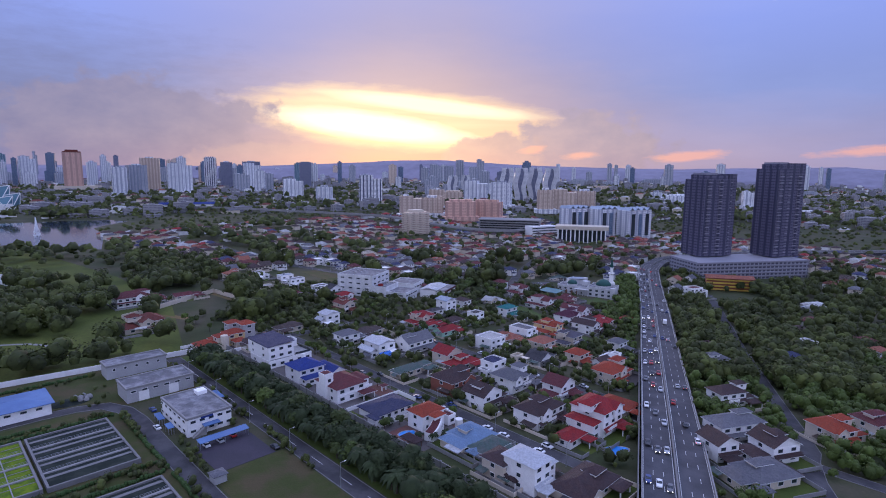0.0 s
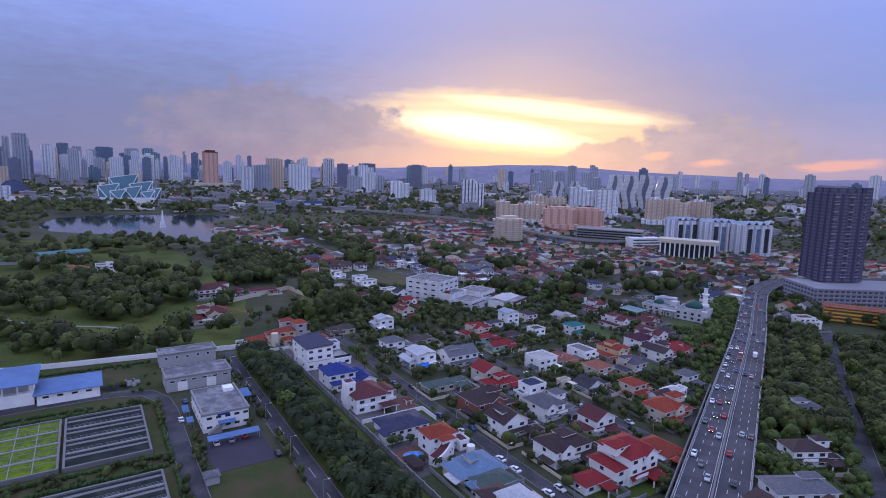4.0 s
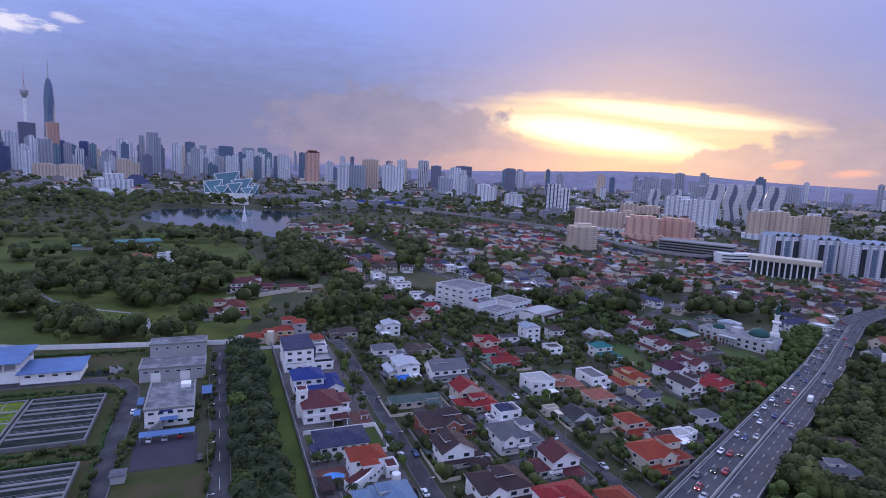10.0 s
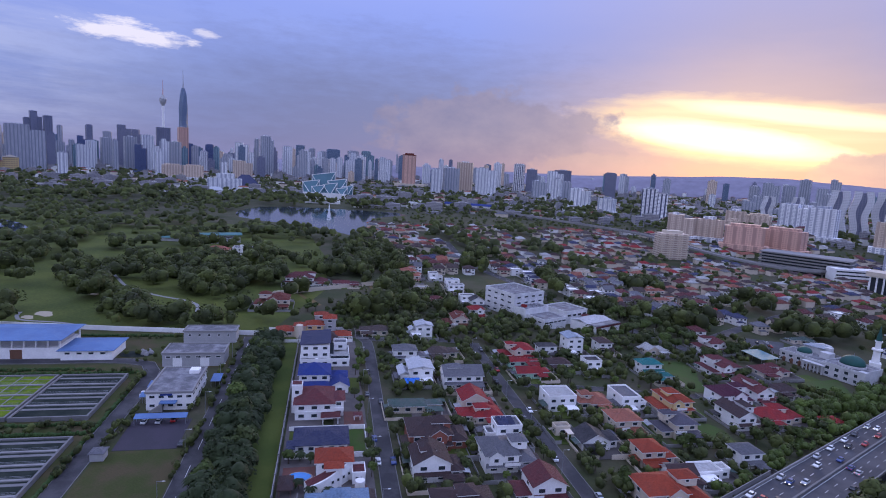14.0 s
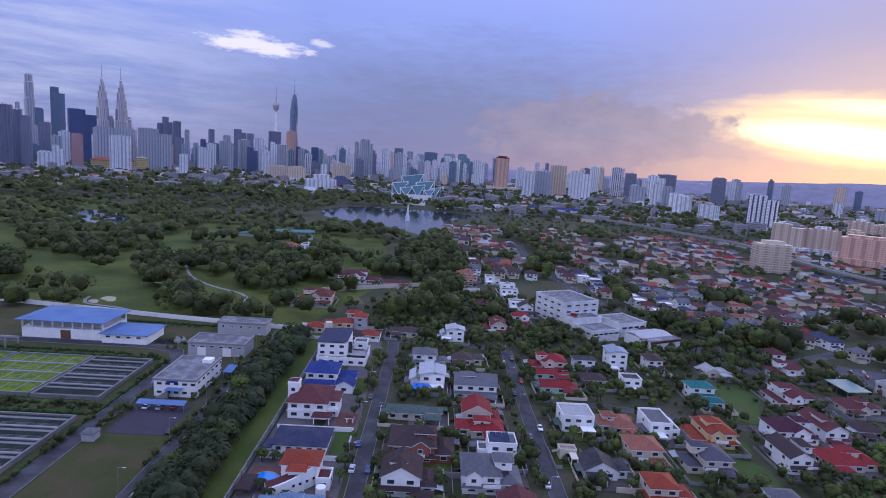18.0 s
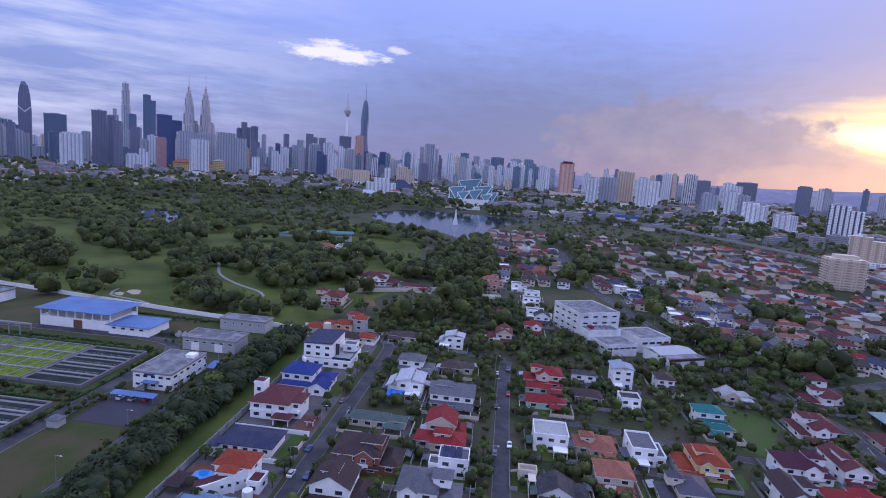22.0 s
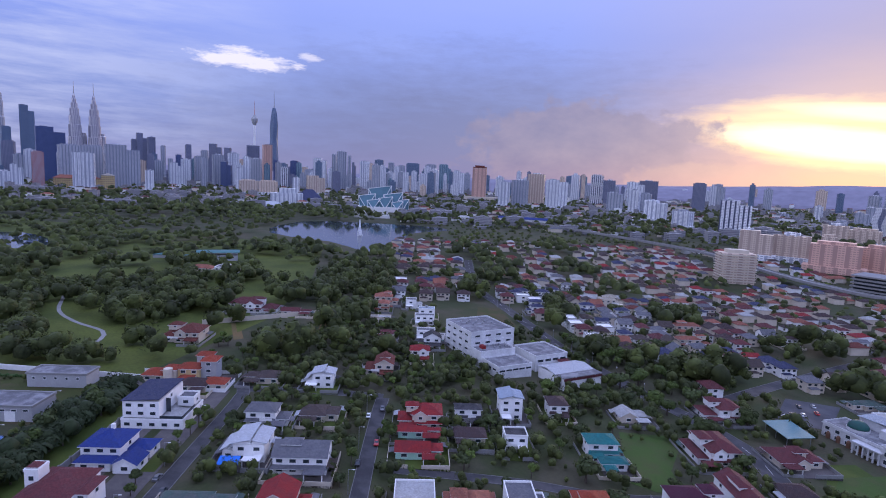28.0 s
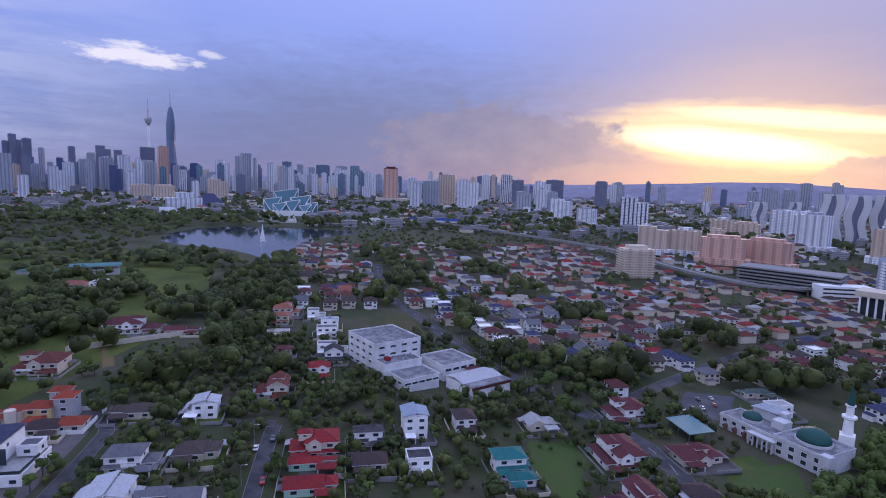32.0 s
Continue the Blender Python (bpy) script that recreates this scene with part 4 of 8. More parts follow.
def trunk_shape(seed, height, rad, reach):
    r = random.Random(seed)
    s = Shape().lathe(0, 0, [(rad * 1.3, -0.3), (rad, height * 0.3), (rad * 0.7, height * 0.75), (rad * 0.3, height)], 7)
    for i in range(5):
        a, z = i * 1.2566 + r.uniform(-0.4, 0.4), height * r.uniform(0.5, 0.7)
        e = Vector((math.cos(a) * reach, math.sin(a) * reach, z + reach * 0.8))
        b = Vector((0, 0, z))
        k = (e - b).normalized()
        p, q = k.orthogonal().normalized() * rad * 0.45, k.cross(k.orthogonal()).normalized() * rad * 0.45
        s.add([b + p, b + q, b - p, b - q, e + p * 0.3, e + q * 0.3, e - p * 0.3, e - q * 0.3], [(0, 1, 5, 4), (1, 2, 6, 5), (2, 3, 7, 6), (3, 0, 4, 7)])
    return s


TREES = []
for k in range(9):
    r = random.Random(100 + k)
    rad = (2.2, 2.8, 3.4, 4.0, 4.6, 5.4, 2.0, 3.0, 3.8)[k]
    high = rad * (1.9, 1.6, 1.5, 1.35, 1.25, 1.2, 2.6, 1.7, 1.5)[k]
    lobes = [(0, 0, high, rad * 0.7)] + [(math.cos(i * 1.05 + k) * rad * r.uniform(0.4, 0.66), math.sin(i * 1.05 + k) * rad * r.uniform(0.4, 0.66), high + rad * r.uniform(-0.45, 0.3), rad * r.uniform(0.32, 0.55)) for i in range(7)]
    TREES.append((trunk_shape(k, high * 1.0, rad * 0.09, rad * 0.5).mesh("tree_trunk", BARK), leaf_cloud(k, lobes, 60, rad * 0.10 + 0.16).mesh("tree_crown", LEAF[k % 4]), rad))
KINDS = ("small broadleaf tree with an uneven dark crown", "rounded garden tree with dense leaves", "spreading green tree with a broken outline", "broad shade tree with a wide crown", "large dark shade tree with heavy crown", "very broad old rain tree", "slender upright dark garden tree", "fresh green fruit tree in a garden", "olive-green roadside tree with thin crown")


def tree(x, y, k, size=1.0, group="trees among the houses"):
    t, c, rad = TREES[k]
    ob = thing("tree", x, y, rng.uniform(0, 360), KINDS[k], "tree", group)
    ob.scale = (size, size, size * rng.uniform(0.9, 1.15))
    part("trunk", t, None, ob)
    part("crown", c, None, ob)
    return ob


def palm_crown(seed, reach):
    r = random.Random(seed)
    s = Shape()
    for i in range(20):
        a, lift = i * 0.3142 + r.uniform(-0.15, 0.15), r.uniform(0.15, 1.0)
        d, n = Vector((math.cos(a), math.sin(a), 0)), Vector((-math.sin(a), math.cos(a), 0))
        pts = [d * reach * f + Vector((0, 0, reach * (lift * f - 1.15 * f * f))) for f in (0.0, 0.3, 0.6, 0.85, 1.05)]
        wid = [0.1, 0.55, 0.6, 0.4, 0.05]
        for side in (1, -1):
            row = []
            for p, w in zip(pts, wid):
                row += [p, p + n * side * w * reach / 3.2 - Vector((0, 0, w * 0.35))]
            s.add(row, [(2 * j, 2 * j + 1, 2 * j + 3, 2 * j + 2) for j in range(4)])
    return s


PALM_TRUNK = [Shape().lathe(0, 0, [(0.32, -0.3), (0.24, 1.0), (0.2, h - 0.4), (0.3, h)], 7).mesh("palm_trunk", BARK) for h in (5.0, 7.5)]
PALM_LEAF = material("oil_palm_fronds", (0.026, 0.040, 0.012), 0.8, 0.5, 0.5, 0.4, 2.0, per_object=0.4)
PALM_CROWN = [palm_crown(k, r).mesh("palm_crown", PALM_LEAF) for k, r in enumerate((3.4, 3.0))]


def palm(x, y, k=0, size=1.0, group="palms beside the service road"):
    ob = thing("palm_tree", x, y, rng.uniform(0, 360), "dark green oil palm with feathery fronds" if k == 0 else "tall garden palm with drooping fronds", "palm tree", group)
    ob.scale = (size, size, size)
    part("trunk", PALM_TRUNK[k], None, ob)
    part("fronds", PALM_CROWN[k], None, ob, at=pose(0, 0, (5.0, 7.5)[k]))


def scatter(name, places, label, seed, mat=None, leaf=None):
    """Far woodland: one mesh of many uneven crowns, too many to count."""
    r = random.Random(seed)
    s = Shape()
    for x, y, rad in places:
        h = rad * r.uniform(1.1, 1.7)
        for _ in range(3):
            cx, cy, cz = x + r.uniform(-0.5, 0.5) * rad, y + r.uniform(-0.5, 0.5) * rad, h + r.uniform(-0.35, 0.3) * rad
            q = rad * (r.uniform(0.5, 0.8) if leaf else r.uniform(0.55, 0.95))
            ring, n = [], 7 if leaf else 5
            for f, g in ((0.75, -0.85), (1.0, -0.15), (0.82, 0.45), (0.4, 0.85))[0 if leaf else 1:]:
                ring += [(cx + q * f * math.cos(i * 6.2832 / n + g) * r.uniform(0.72, 1.22), cy + q * f * math.sin(i * 6.2832 / n + g) * r.uniform(0.72, 1.22), cz + q * g * r.uniform(0.75, 1.15)) for i in range(n)]
            s.add(ring, [(j * n + i, j * n + (i + 1) % n, j * n + n + (i + 1) % n, j * n + n + i) for j in range(3 if leaf else 2) for i in range(n)] + [tuple(range(len(ring) - n, len(ring)))])
        for _ in range(leaf or 0):
            a, e = r.uniform(0, 6.283), r.uniform(-0.3, 1.0)
            c = Vector((x + math.cos(a) * rad * 0.95 * math.cos(e), y + math.sin(a) * rad * 0.95 * math.cos(e), h + math.sin(e) * rad * 0.9))
            d1, d2 = Vector((r.uniform(-1, 1), r.uniform(-1, 1), r.uniform(-0.6, 0.6))) * 0.13 * rad, Vector((r.uniform(-1, 1), r.uniform(-1, 1), r.uniform(-0.4, 1))) * 0.13 * rad
            s.add([c - d1, c + d2, c + d1, c - d2], [(0, 1, 2, 3)])
    ob = structure(name, s, mat or WOODS, label, "trees", "stuff")
    ob.data.polygons.foreach_set("use_smooth", [True] * len(ob.data.polygons))
    return ob

# ---- the elevated motorway ----
DECK = 3.6
mw = structure("motorway", ribbon(HIGHWAY, 21.0, -0.3, DECK), ASPHALT, "elevated six-lane motorway curving through the suburb", "motorway")
for off in (-10.3, 10.3):
    part("parapet", ribbon(HIGHWAY, 0.4, DECK - 1.6, DECK + 1.0, offset=off), PALE_CONCRETE, mw)
part("median_barrier", ribbon(HIGHWAY, 0.6, DECK - 0.1, DECK + 0.9, offset=0.0), CONCRETE, mw)
for off in (-9.9, 9.9, -0.8, 0.8):
    part("edge_line", ribbon(HIGHWAY, 0.18, DECK - 0.1, DECK + 0.02, offset=off), PAINT, mw)
lane_dash = Shape()
arc = [0.0]
for a, b in zip(HIGHWAY[:-1], HIGHWAY[1:]):
    arc.append(arc[-1] + (b - a).length)


def on_motorway(s, off):
    i = max(0, min(len(arc) - 2, next((k for k in range(len(arc) - 1) if arc[k + 1] > s), len(arc) - 2)))
    a, b = HIGHWAY[i], HIGHWAY[i + 1]
    d = (b - a).normalized()
    p = a + d * (s - arc[i])
    return p + Vector((-d.y, d.x)) * off, d


s = 140.0
while s < 1030:
    for off in (-6.9, -3.8, 3.8, 6.9):
        p, d = on_motorway(s, off)
        ribbon([p, p + d * 3.0], 0.16, DECK - 0.1, DECK + 0.025, lane_dash)
    s += 9.0
tagged(part("lane_dashes", lane_dash, PAINT, mw), kind="stuff")
part("noise_wall", ribbon([on_motorway(q, 11.4)[0] for q in range(328, 598, 15)], 0.3, 0.0, DECK + 2.2), CONCRETE, mw)

# ---- cars ----
CAR_BODY = {}
for name, col in (("white", (0.75, 0.75, 0.76)), ("silver", (0.42, 0.43, 0.45)), ("black", (0.025, 0.025, 0.03)), ("grey", (0.12, 0.12, 0.13)), ("red", (0.38, 0.02, 0.02)), ("blue", (0.03, 0.06, 0.20))):
    body = Shape().add([(-0.88, -2.15, 0.28), (0.88, -2.15, 0.28), (0.9, 2.1, 0.28), (-0.9, 2.1, 0.28), (-0.86, -2.2, 0.82), (0.86, -2.2, 0.82), (0.84, 2.15, 0.72), (-0.84, 2.15, 0.72), (-0.88, 0.9, 0.92), (0.88, 0.9, 0.92), (-0.88, -1.7, 0.95), (0.88, -1.7, 0.95)],
                       [(3, 2, 1, 0), (0, 1, 5, 4), (2, 3, 7, 6), (4, 5, 11, 10), (10, 11, 9, 8), (8, 9, 6, 7), (1, 2, 6, 9, 11, 5), (3, 0, 4, 10, 8, 7)])
    body.add([(-0.62, -1.15, 1.46), (0.62, -1.15, 1.46), (0.62, 0.2, 1.48), (-0.62, 0.2, 1.48), (-0.64, -1.15, 1.41), (0.64, -1.15, 1.41), (0.64, 0.2, 1.43), (-0.64, 0.2, 1.43)], [(0, 1, 2, 3), (4, 5, 1, 0), (5, 6, 2, 1), (6, 7, 3, 2), (7, 4, 0, 3)])
    CAR_BODY[name] = body.mesh("car_body", material("car_paint_" + name, col, 0.3, 0.06, 0.5, gloss=0.6))
CAR_GLASS = Shape().add([(-0.8, -1.6, 0.93), (0.8, -1.6, 0.93), (0.8, 0.85, 0.9), (-0.8, 0.85, 0.9), (-0.63, -1.12, 1.43), (0.63, -1.12, 1.43), (0.63, 0.2, 1.44), (-0.63, 0.2, 1.44)], [(4, 5, 6, 7), (0, 1, 5, 4), (1, 2, 6, 5), (2, 3, 7, 6), (3, 0, 4, 7)]).mesh("car_glass", GLASS)
_wheel = Shape()
_wheel.add([(sx2 * 0.11, 0.32 * math.cos(i * 0.6283), 0.32 * math.sin(i * 0.6283)) for sx2 in (-1, 1) for i in range(10)], [tuple(range(9, -1, -1)), tuple(range(10, 20))] + [(i, (i + 1) % 10, 10 + (i + 1) % 10, 10 + i) for i in range(10)])
CAR_WHEEL = _wheel.mesh("car_wheel", RUBBER)
CAR_LAMP = {}
for name, col, power in (("headlamp", (1.0, 0.95, 0.8), 6.0), ("tail_lamp", (1.0, 0.05, 0.03), 3.0)):
    lm = bpy.data.materials.new(name)
    lm.use_nodes = True
    bs = lm.node_tree.nodes["Principled BSDF"]
    bs.inputs["Base Color"].default_value = (*col, 1)
    bs.inputs["Emission Color"].default_value, bs.inputs["Emission Strength"].default_value = (*col, 1), power
    CAR_LAMP[name] = lm
lamp_head = Shape().box(-0.8, 2.08, 0.55, -0.5, 2.18, 0.68).box(0.5, 2.08, 0.55, 0.8, 2.18, 0.68).mesh("headlamps", CAR_LAMP["headlamp"])
lamp_tail = Shape().box(-0.82, -2.24, 0.62, -0.55, -2.16, 0.76).box(0.55, -2.24, 0.62, 0.82, -2.16, 0.76).mesh("tail_lamps", CAR_LAMP["tail_lamp"])


def car(x, y, rot, colour, z=0.0, group="cars on the motorway", lit=False):
    ob = thing("car", x, y, rot, "%s saloon car %s" % (colour, "on the motorway" if z > 1 else "parked beside a house"), "car", group, z)
    part("body", CAR_BODY[colour], None, ob)
    part("cabin_glass", CAR_GLASS, None, ob)
    for wx in (-0.82, 0.82) if y < 300 else ():
        for wy in (-1.35, 1.35):
            part("wheel", CAR_WHEEL, None, ob, at=pose(wx, wy, 0.32))
    if lit:
        part("headlamps", lamp_head, None, ob)
        part("tail_lamps", lamp_tail, None, ob)


car_rng = random.Random(5)
HUES = ("white", "white", "silver", "black", "black", "grey", "grey", "red", "blue", "white")
for lane, off in enumerate((8.4, 5.3, 2.3, -2.3, -5.3, -8.4)):
    s = 385.0 + car_rng.uniform(0, 15)
    while s < 930:
        p, d = on_motorway(s, off)
        car(p.x, p.y, math.degrees(math.atan2(d.y, d.x)) - 90 + (0 if lane > 2 else 180), car_rng.choice(HUES), DECK + 0.02, lit=car_rng.random() < 0.3)
        s += car_rng.uniform(13, 40) if lane < 3 else car_rng.uniform(45, 120)
# one white delivery van among them
p, d = on_motorway(668, -5.3)
van = thing("van", p.x, p.y, math.degrees(math.atan2(d.y, d.x)) - 90, "white box van on the motorway", "van", "", DECK)
part("box", Shape().box(-1.1, -3.2, 0.7, 1.1, 1.2, 3.1), WALL["WH"], van)
part("cab", Shape().add([(-1, 1.25, 0.4), (1, 1.25, 0.4), (1, 3.0, 0.4), (-1, 3.0, 0.4), (-1, 1.25, 2.2), (1, 1.25, 2.2), (1, 2.2, 2.2), (-1, 2.2, 2.2), (1, 2.9, 1.2), (-1, 2.9, 1.2)], [(3, 2, 1, 0), (4, 5, 6, 7), (0, 1, 5, 4), (7, 6, 8, 9), (9, 8, 2, 3), (1, 2, 8, 6, 5), (3, 0, 4, 7, 9)]), WALL["WH"], van)
for wx in (-0.9, 0.9):
    for wy in (-2.2, 2.0):
        part("wheel", CAR_WHEEL, None, van, at=pose(wx, wy, 0.4) @ Matrix.Scale(1.25, 4))

# ---- skyline towers ----
STYLE = {
    "G": (facade("facade_grey", (0.42, 0.43, 0.47), (0.23, 0.25, 0.30), 3.4, 3.4, rib=11.0), "grey concrete tower block with rows of windows"),
    "W": (facade("facade_white", (0.76, 0.76, 0.78), (0.36, 0.38, 0.44), 3.2, 5.0, rib=12.0, share=0.42), "white high-rise apartment block with balconies"),
    "D": (facade("facade_dark", (0.19, 0.20, 0.27), (0.12, 0.13, 0.19), 3.6, 4.8, share=0.6), "dark high-rise tower with narrow windows"),
    "B": (facade("facade_blue_glass", (0.20, 0.25, 0.33), (0.07, 0.11, 0.18), 3.8, 2.0, share=0.8), "tall blue-grey glass office tower"),
    "T": (facade("facade_teal_glass", (0.26, 0.36, 0.40), (0.09, 0.15, 0.20), 3.8, 2.4, rib=14.0, share=0.7), "teal glass high-rise office tower"),
    "C": (facade("facade_cream", (0.64, 0.52, 0.41), (0.40, 0.31, 0.26), 3.0, 3.2, rib=10.0), "cream apartment slab with balconies"),
    "P": (facade("facade_salmon", (0.64, 0.40, 0.31), (0.42, 0.26, 0.22), 3.0, 4.0, rib=14.0, share=0.4), "salmon-pink apartment tower with balconies"),
    "N": (facade("facade_navy_glass", (0.09, 0.12, 0.24), (0.05, 0.07, 0.15), 3.8, 2.0, share=0.8), "tall navy blue glass office tower"),
    "S": (facade("facade_striped", (0.74, 0.74, 0.76), (0.07, 0.08, 0.13), 3.2, 3.0, rib=9.0, share=0.3), "white tower with dark vertical stripes"),
    "R": (facade("facade_red", (0.34, 0.16, 0.16), (0.42, 0.42, 0.46), 3.4, 3.2, share=0.35), "red-brown tower with pale window bands"),
}
tower_rng = random.Random(21)


def tower(x, y, rot, w, d, h, style):
    mat, label = STYLE[style]
    ob = thing("tower_block", x, y, rot, label, "tower block", "skyline")
    footprints.append((x, y, max(w, d) * 0.7))
    a, b = w / 2, d / 2
    kind = tower_rng.random()
    body = Shape()
    if kind < 0.35:
        body.box(-a, -b, -1, a, b, h - 4)
        part("body", body, mat, ob)
        part("crown", Shape().box(-a * 0.75, -b * 0.7, h - 4, a * 0.75, b * 0.7, h), mat, ob)
    elif kind < 0.7:
        # slab with projecting bays
        body.box(-a * 0.94, -b * 0.9, -1, a * 0.94, b * 0.9, h - 3)
        part("body", body, mat, ob)
        n = max(2, int(w / 9))
        bays = Shape()
        for i in range(n):
            cx = -a + w * (i + 0.5) / n
            bays.box(cx - w / n * 0.3, -b, -1, cx + w / n * 0.3, -b * 0.9 + 0.02, h - 1.5)
        tagged(part("projecting_bay", bays, mat, ob), kind="stuff")
        part("roof_house", Shape().box(-a * 0.4, -b * 0.5, h - 3, a * 0.4, b * 0.5, h + 2), STYLE["W" if style in "GDC" else "G"][0], ob)
    else:
        k = tower_rng.uniform(0.86, 0.94)
        body.box(-a, -b, -1, a * 0.2, b, h)
        part("body", body, mat, ob)
        part("lower_wing", Shape().box(a * 0.2 + 0.02, -b * 0.9, -1, a, b * 0.9, h * k), mat, ob)
        part("roof_house", Shape().box(-a * 0.7, -b * 0.4, h, -a * 0.2, b * 0.4, h + 3), STYLE["W" if style in "GDC" else "G"][0], ob)
    if h < 140 or kind < 0.5:
        part("podium", Shape().box(-a * 1.25, -b * 1.3, -1, a * 1.25, b * 1.2, min(10, h * 0.2)), STYLE["W"][0] if style in "WCS" else mat, ob)


WAVE_WALL = facade("facade_wavy", (0.58, 0.58, 0.60), (0.34, 0.35, 0.38), 3.2, 3.4, share=0.35)


def wavy(x, y, rot, w, h):
    """A pair of slabs that sway together and apart, with a dark core between them."""
    ob = thing("wavy_tower", x, y, rot, "pale apartment tower of two wavy slabs round a dark core", "apartment tower", "wavy towers")
    footprints.append((x, y, w))
    for side in (-1, 1):
        s, n, verts = Shape(), 18, []
        for k in range(n + 1):
            off = w * (side * 0.30 + 0.09 * math.sin(k / n * 9.0 + side * 0.5))
            verts += [(off - w * 0.17, -8, h * k / n), (off + w * 0.17, -8, h * k / n), (off + w * 0.17, 8, h * k / n), (off - w * 0.17, 8, h * k / n)]
        s.add(verts, [(4 * k + i, 4 * k + (i + 1) % 4, 4 * k + 4 + (i + 1) % 4, 4 * k + 4 + i) for k in range(n) for i in range(4)] + [(4 * n, 4 * n + 1, 4 * n + 2, 4 * n + 3)])
        part("slab", s, WAVE_WALL, ob)
    part("core", Shape().box(-w * 0.3, -6, -1, w * 0.3, 6, h * 0.97), STYLE["D"][0], ob)

tower(-2259, -84, 89, 45.0, 34.0, 167.6, "T")
tower(-3384, -149, 88, 61.4, 34.0, 260.9, "G")
tower(-2766, -41, 109, 98.7, 34.0, 136.9, "W")
tower(-3146, 34, 107, 74.3, 34.0, 167.6, "T")
tower(-3335, 59, 79, 57.9, 34.0, 174.6, "W")
tower(-2774, 127, 100, 56.0, 34.0, 118.7, "G")
tower(-3525, 266, 81, 103.5, 34.0, 223.9, "B")
tower(-2525, 228, 98, 27.2, 22.2, 120.6, "B")
tower(-2273, 278, 102, 65.4, 34.0, 121.1, "W")
tower(-2771, 354, 79, 32.8, 22.7, 135.4, "G")
tower(-2394, 375, 78, 51.3, 34.0, 214.0, "D")
tower(-2515, 423, 100, 26.0, 19.7, 204.8, "D")
tower(-2388, 436, 71, 29.1, 25.3, 179.9, "D")
tower(-3632, 556, 71, 27.8, 18.5, 286.1, "G")
tower(-3376, 606, 98, 38.0, 23.4, 256.0, "B")
tower(-2753, 543, 70, 41.1, 34.0, 172.0, "D")
tower(-3612, 726, 82, 66.1, 34.0, 383.9, "B")
tower(-3103, 743, 89, 116.6, 34.0, 254.7, "N")
tower(-2246, 564, 90, 32.6, 24.7, 129.3, "R")
tower(-2476, 698, 94, 68.4, 34.0, 164.7, "G")
tower(-2221, 696, 70, 70.8, 34.0, 133.0, "W")
tower(-2583, 802, 64, 82.0, 34.0, 169.1, "G")
tower(-2435, 877, 84, 123.6, 34.0, 171.9, "G")
tower(-2135, 453, 92, 38.1, 34.0, 62.6, "W")
tower(-2130, 490, 83, 34.5, 26.5, 81.8, "W")
tower(-3498, 1253, 82, 53.2, 34.0, 277.8, "D")
tower(-3424, 1284, 87, 39.4, 32.9, 257.9, "D")
tower(-3509, 1214, 89, 26.6, 18.4, 242.3, "D")
tower(-2049, 863, 73, 30.6, 26.7, 80.5, "W")
tower(-3703, 1436, 58, 25.1, 23.6, 222.2, "G")
tower(-3656, 1574, 84, 32.5, 28.2, 237.5, "D")
tower(-3317, 1407, 63, 45.9, 34.0, 161.5, "N")
tower(-2614, 1147, 71, 62.6, 34.0, 111.2, "W")
tower(-3043, 1428, 83, 76.8, 34.0, 155.2, "G")
tower(-3017, 1493, 60, 64.6, 34.0, 226.8, "D")
tower(-2666, 1362, 82, 54.9, 34.0, 163.5, "G")
tower(-3333, 1710, 53, 61.7, 34.0, 220.7, "D")
tower(-2638, 1428, 74, 55.1, 34.0, 174.4, "W")
tower(-2536, 1349, 53, 45.0, 34.0, 126.2, "N")
tower(-2383, 1382, 57, 30.5, 18.5, 156.3, "W")
tower(-3389, 1887, 73, 81.7, 34.0, 250.4, "D")
tower(-2366, 1418, 50, 50.9, 31.4, 148.2, "G")
tower(-2791, 1687, 77, 50.9, 34.0, 235.2, "P")
tower(-2171, 1246, 74, 23.1, 20.5, 101.2, "W")
tower(-2988, 1849, 62, 42.0, 34.0, 155.2, "N")
tower(-2527, 1651, 62, 36.2, 29.0, 117.0, "S")
tower(-3159, 2059, 47, 45.1, 32.6, 162.8, "N")
tower(-2437, 1805, 44, 64.0, 34.0, 168.0, "W")
tower(-2273, 1827, 70, 47.9, 29.3, 206.3, "G")
tower(-2399, 1866, 49, 25.0, 24.7, 194.1, "G")
tower(-2457, 2001, 55, 20.2, 17.1, 193.4, "G")
tower(-2647, 2166, 47, 21.8, 19.1, 162.1, "D")
tower(-2509, 2143, 54, 57.0, 34.0, 170.6, "W")
tower(-2757, 2437, 44, 56.6, 34.0, 191.6, "B")
tower(-2904, 2654, 59, 42.6, 32.0, 182.0, "G")
tower(-2859, 2709, 64, 42.5, 32.1, 166.9, "G")
tower(-1974, 1197, 79, 64.3, 34.0, 57.3, "C")
tower(-1941, 1263, 49, 66.6, 34.0, 57.4, "C")
tower(-1977, 1501, 73, 73.3, 34.0, 81.9, "C")
tower(-1846, 1332, 52, 25.3, 24.6, 74.7, "W")
tower(-2999, 2932, 57, 93.8, 34.0, 189.8, "B")
tower(-2635, 2777, 61, 67.9, 34.0, 179.5, "G")
tower(-2575, 2838, 46, 60.8, 34.0, 183.1, "T")
tower(-1977, 2375, 52, 59.4, 34.0, 136.2, "W")
tower(-1171, 1789, 40, 44.8, 27.3, 94.9, "W")
tower(-1164, 1871, 52, 61.9, 34.0, 102.6, "G")
tower(-1218, 2043, 28, 69.9, 34.0, 129.1, "C")
tower(-1053, 1948, 34, 79.6, 34.0, 107.4, "W")
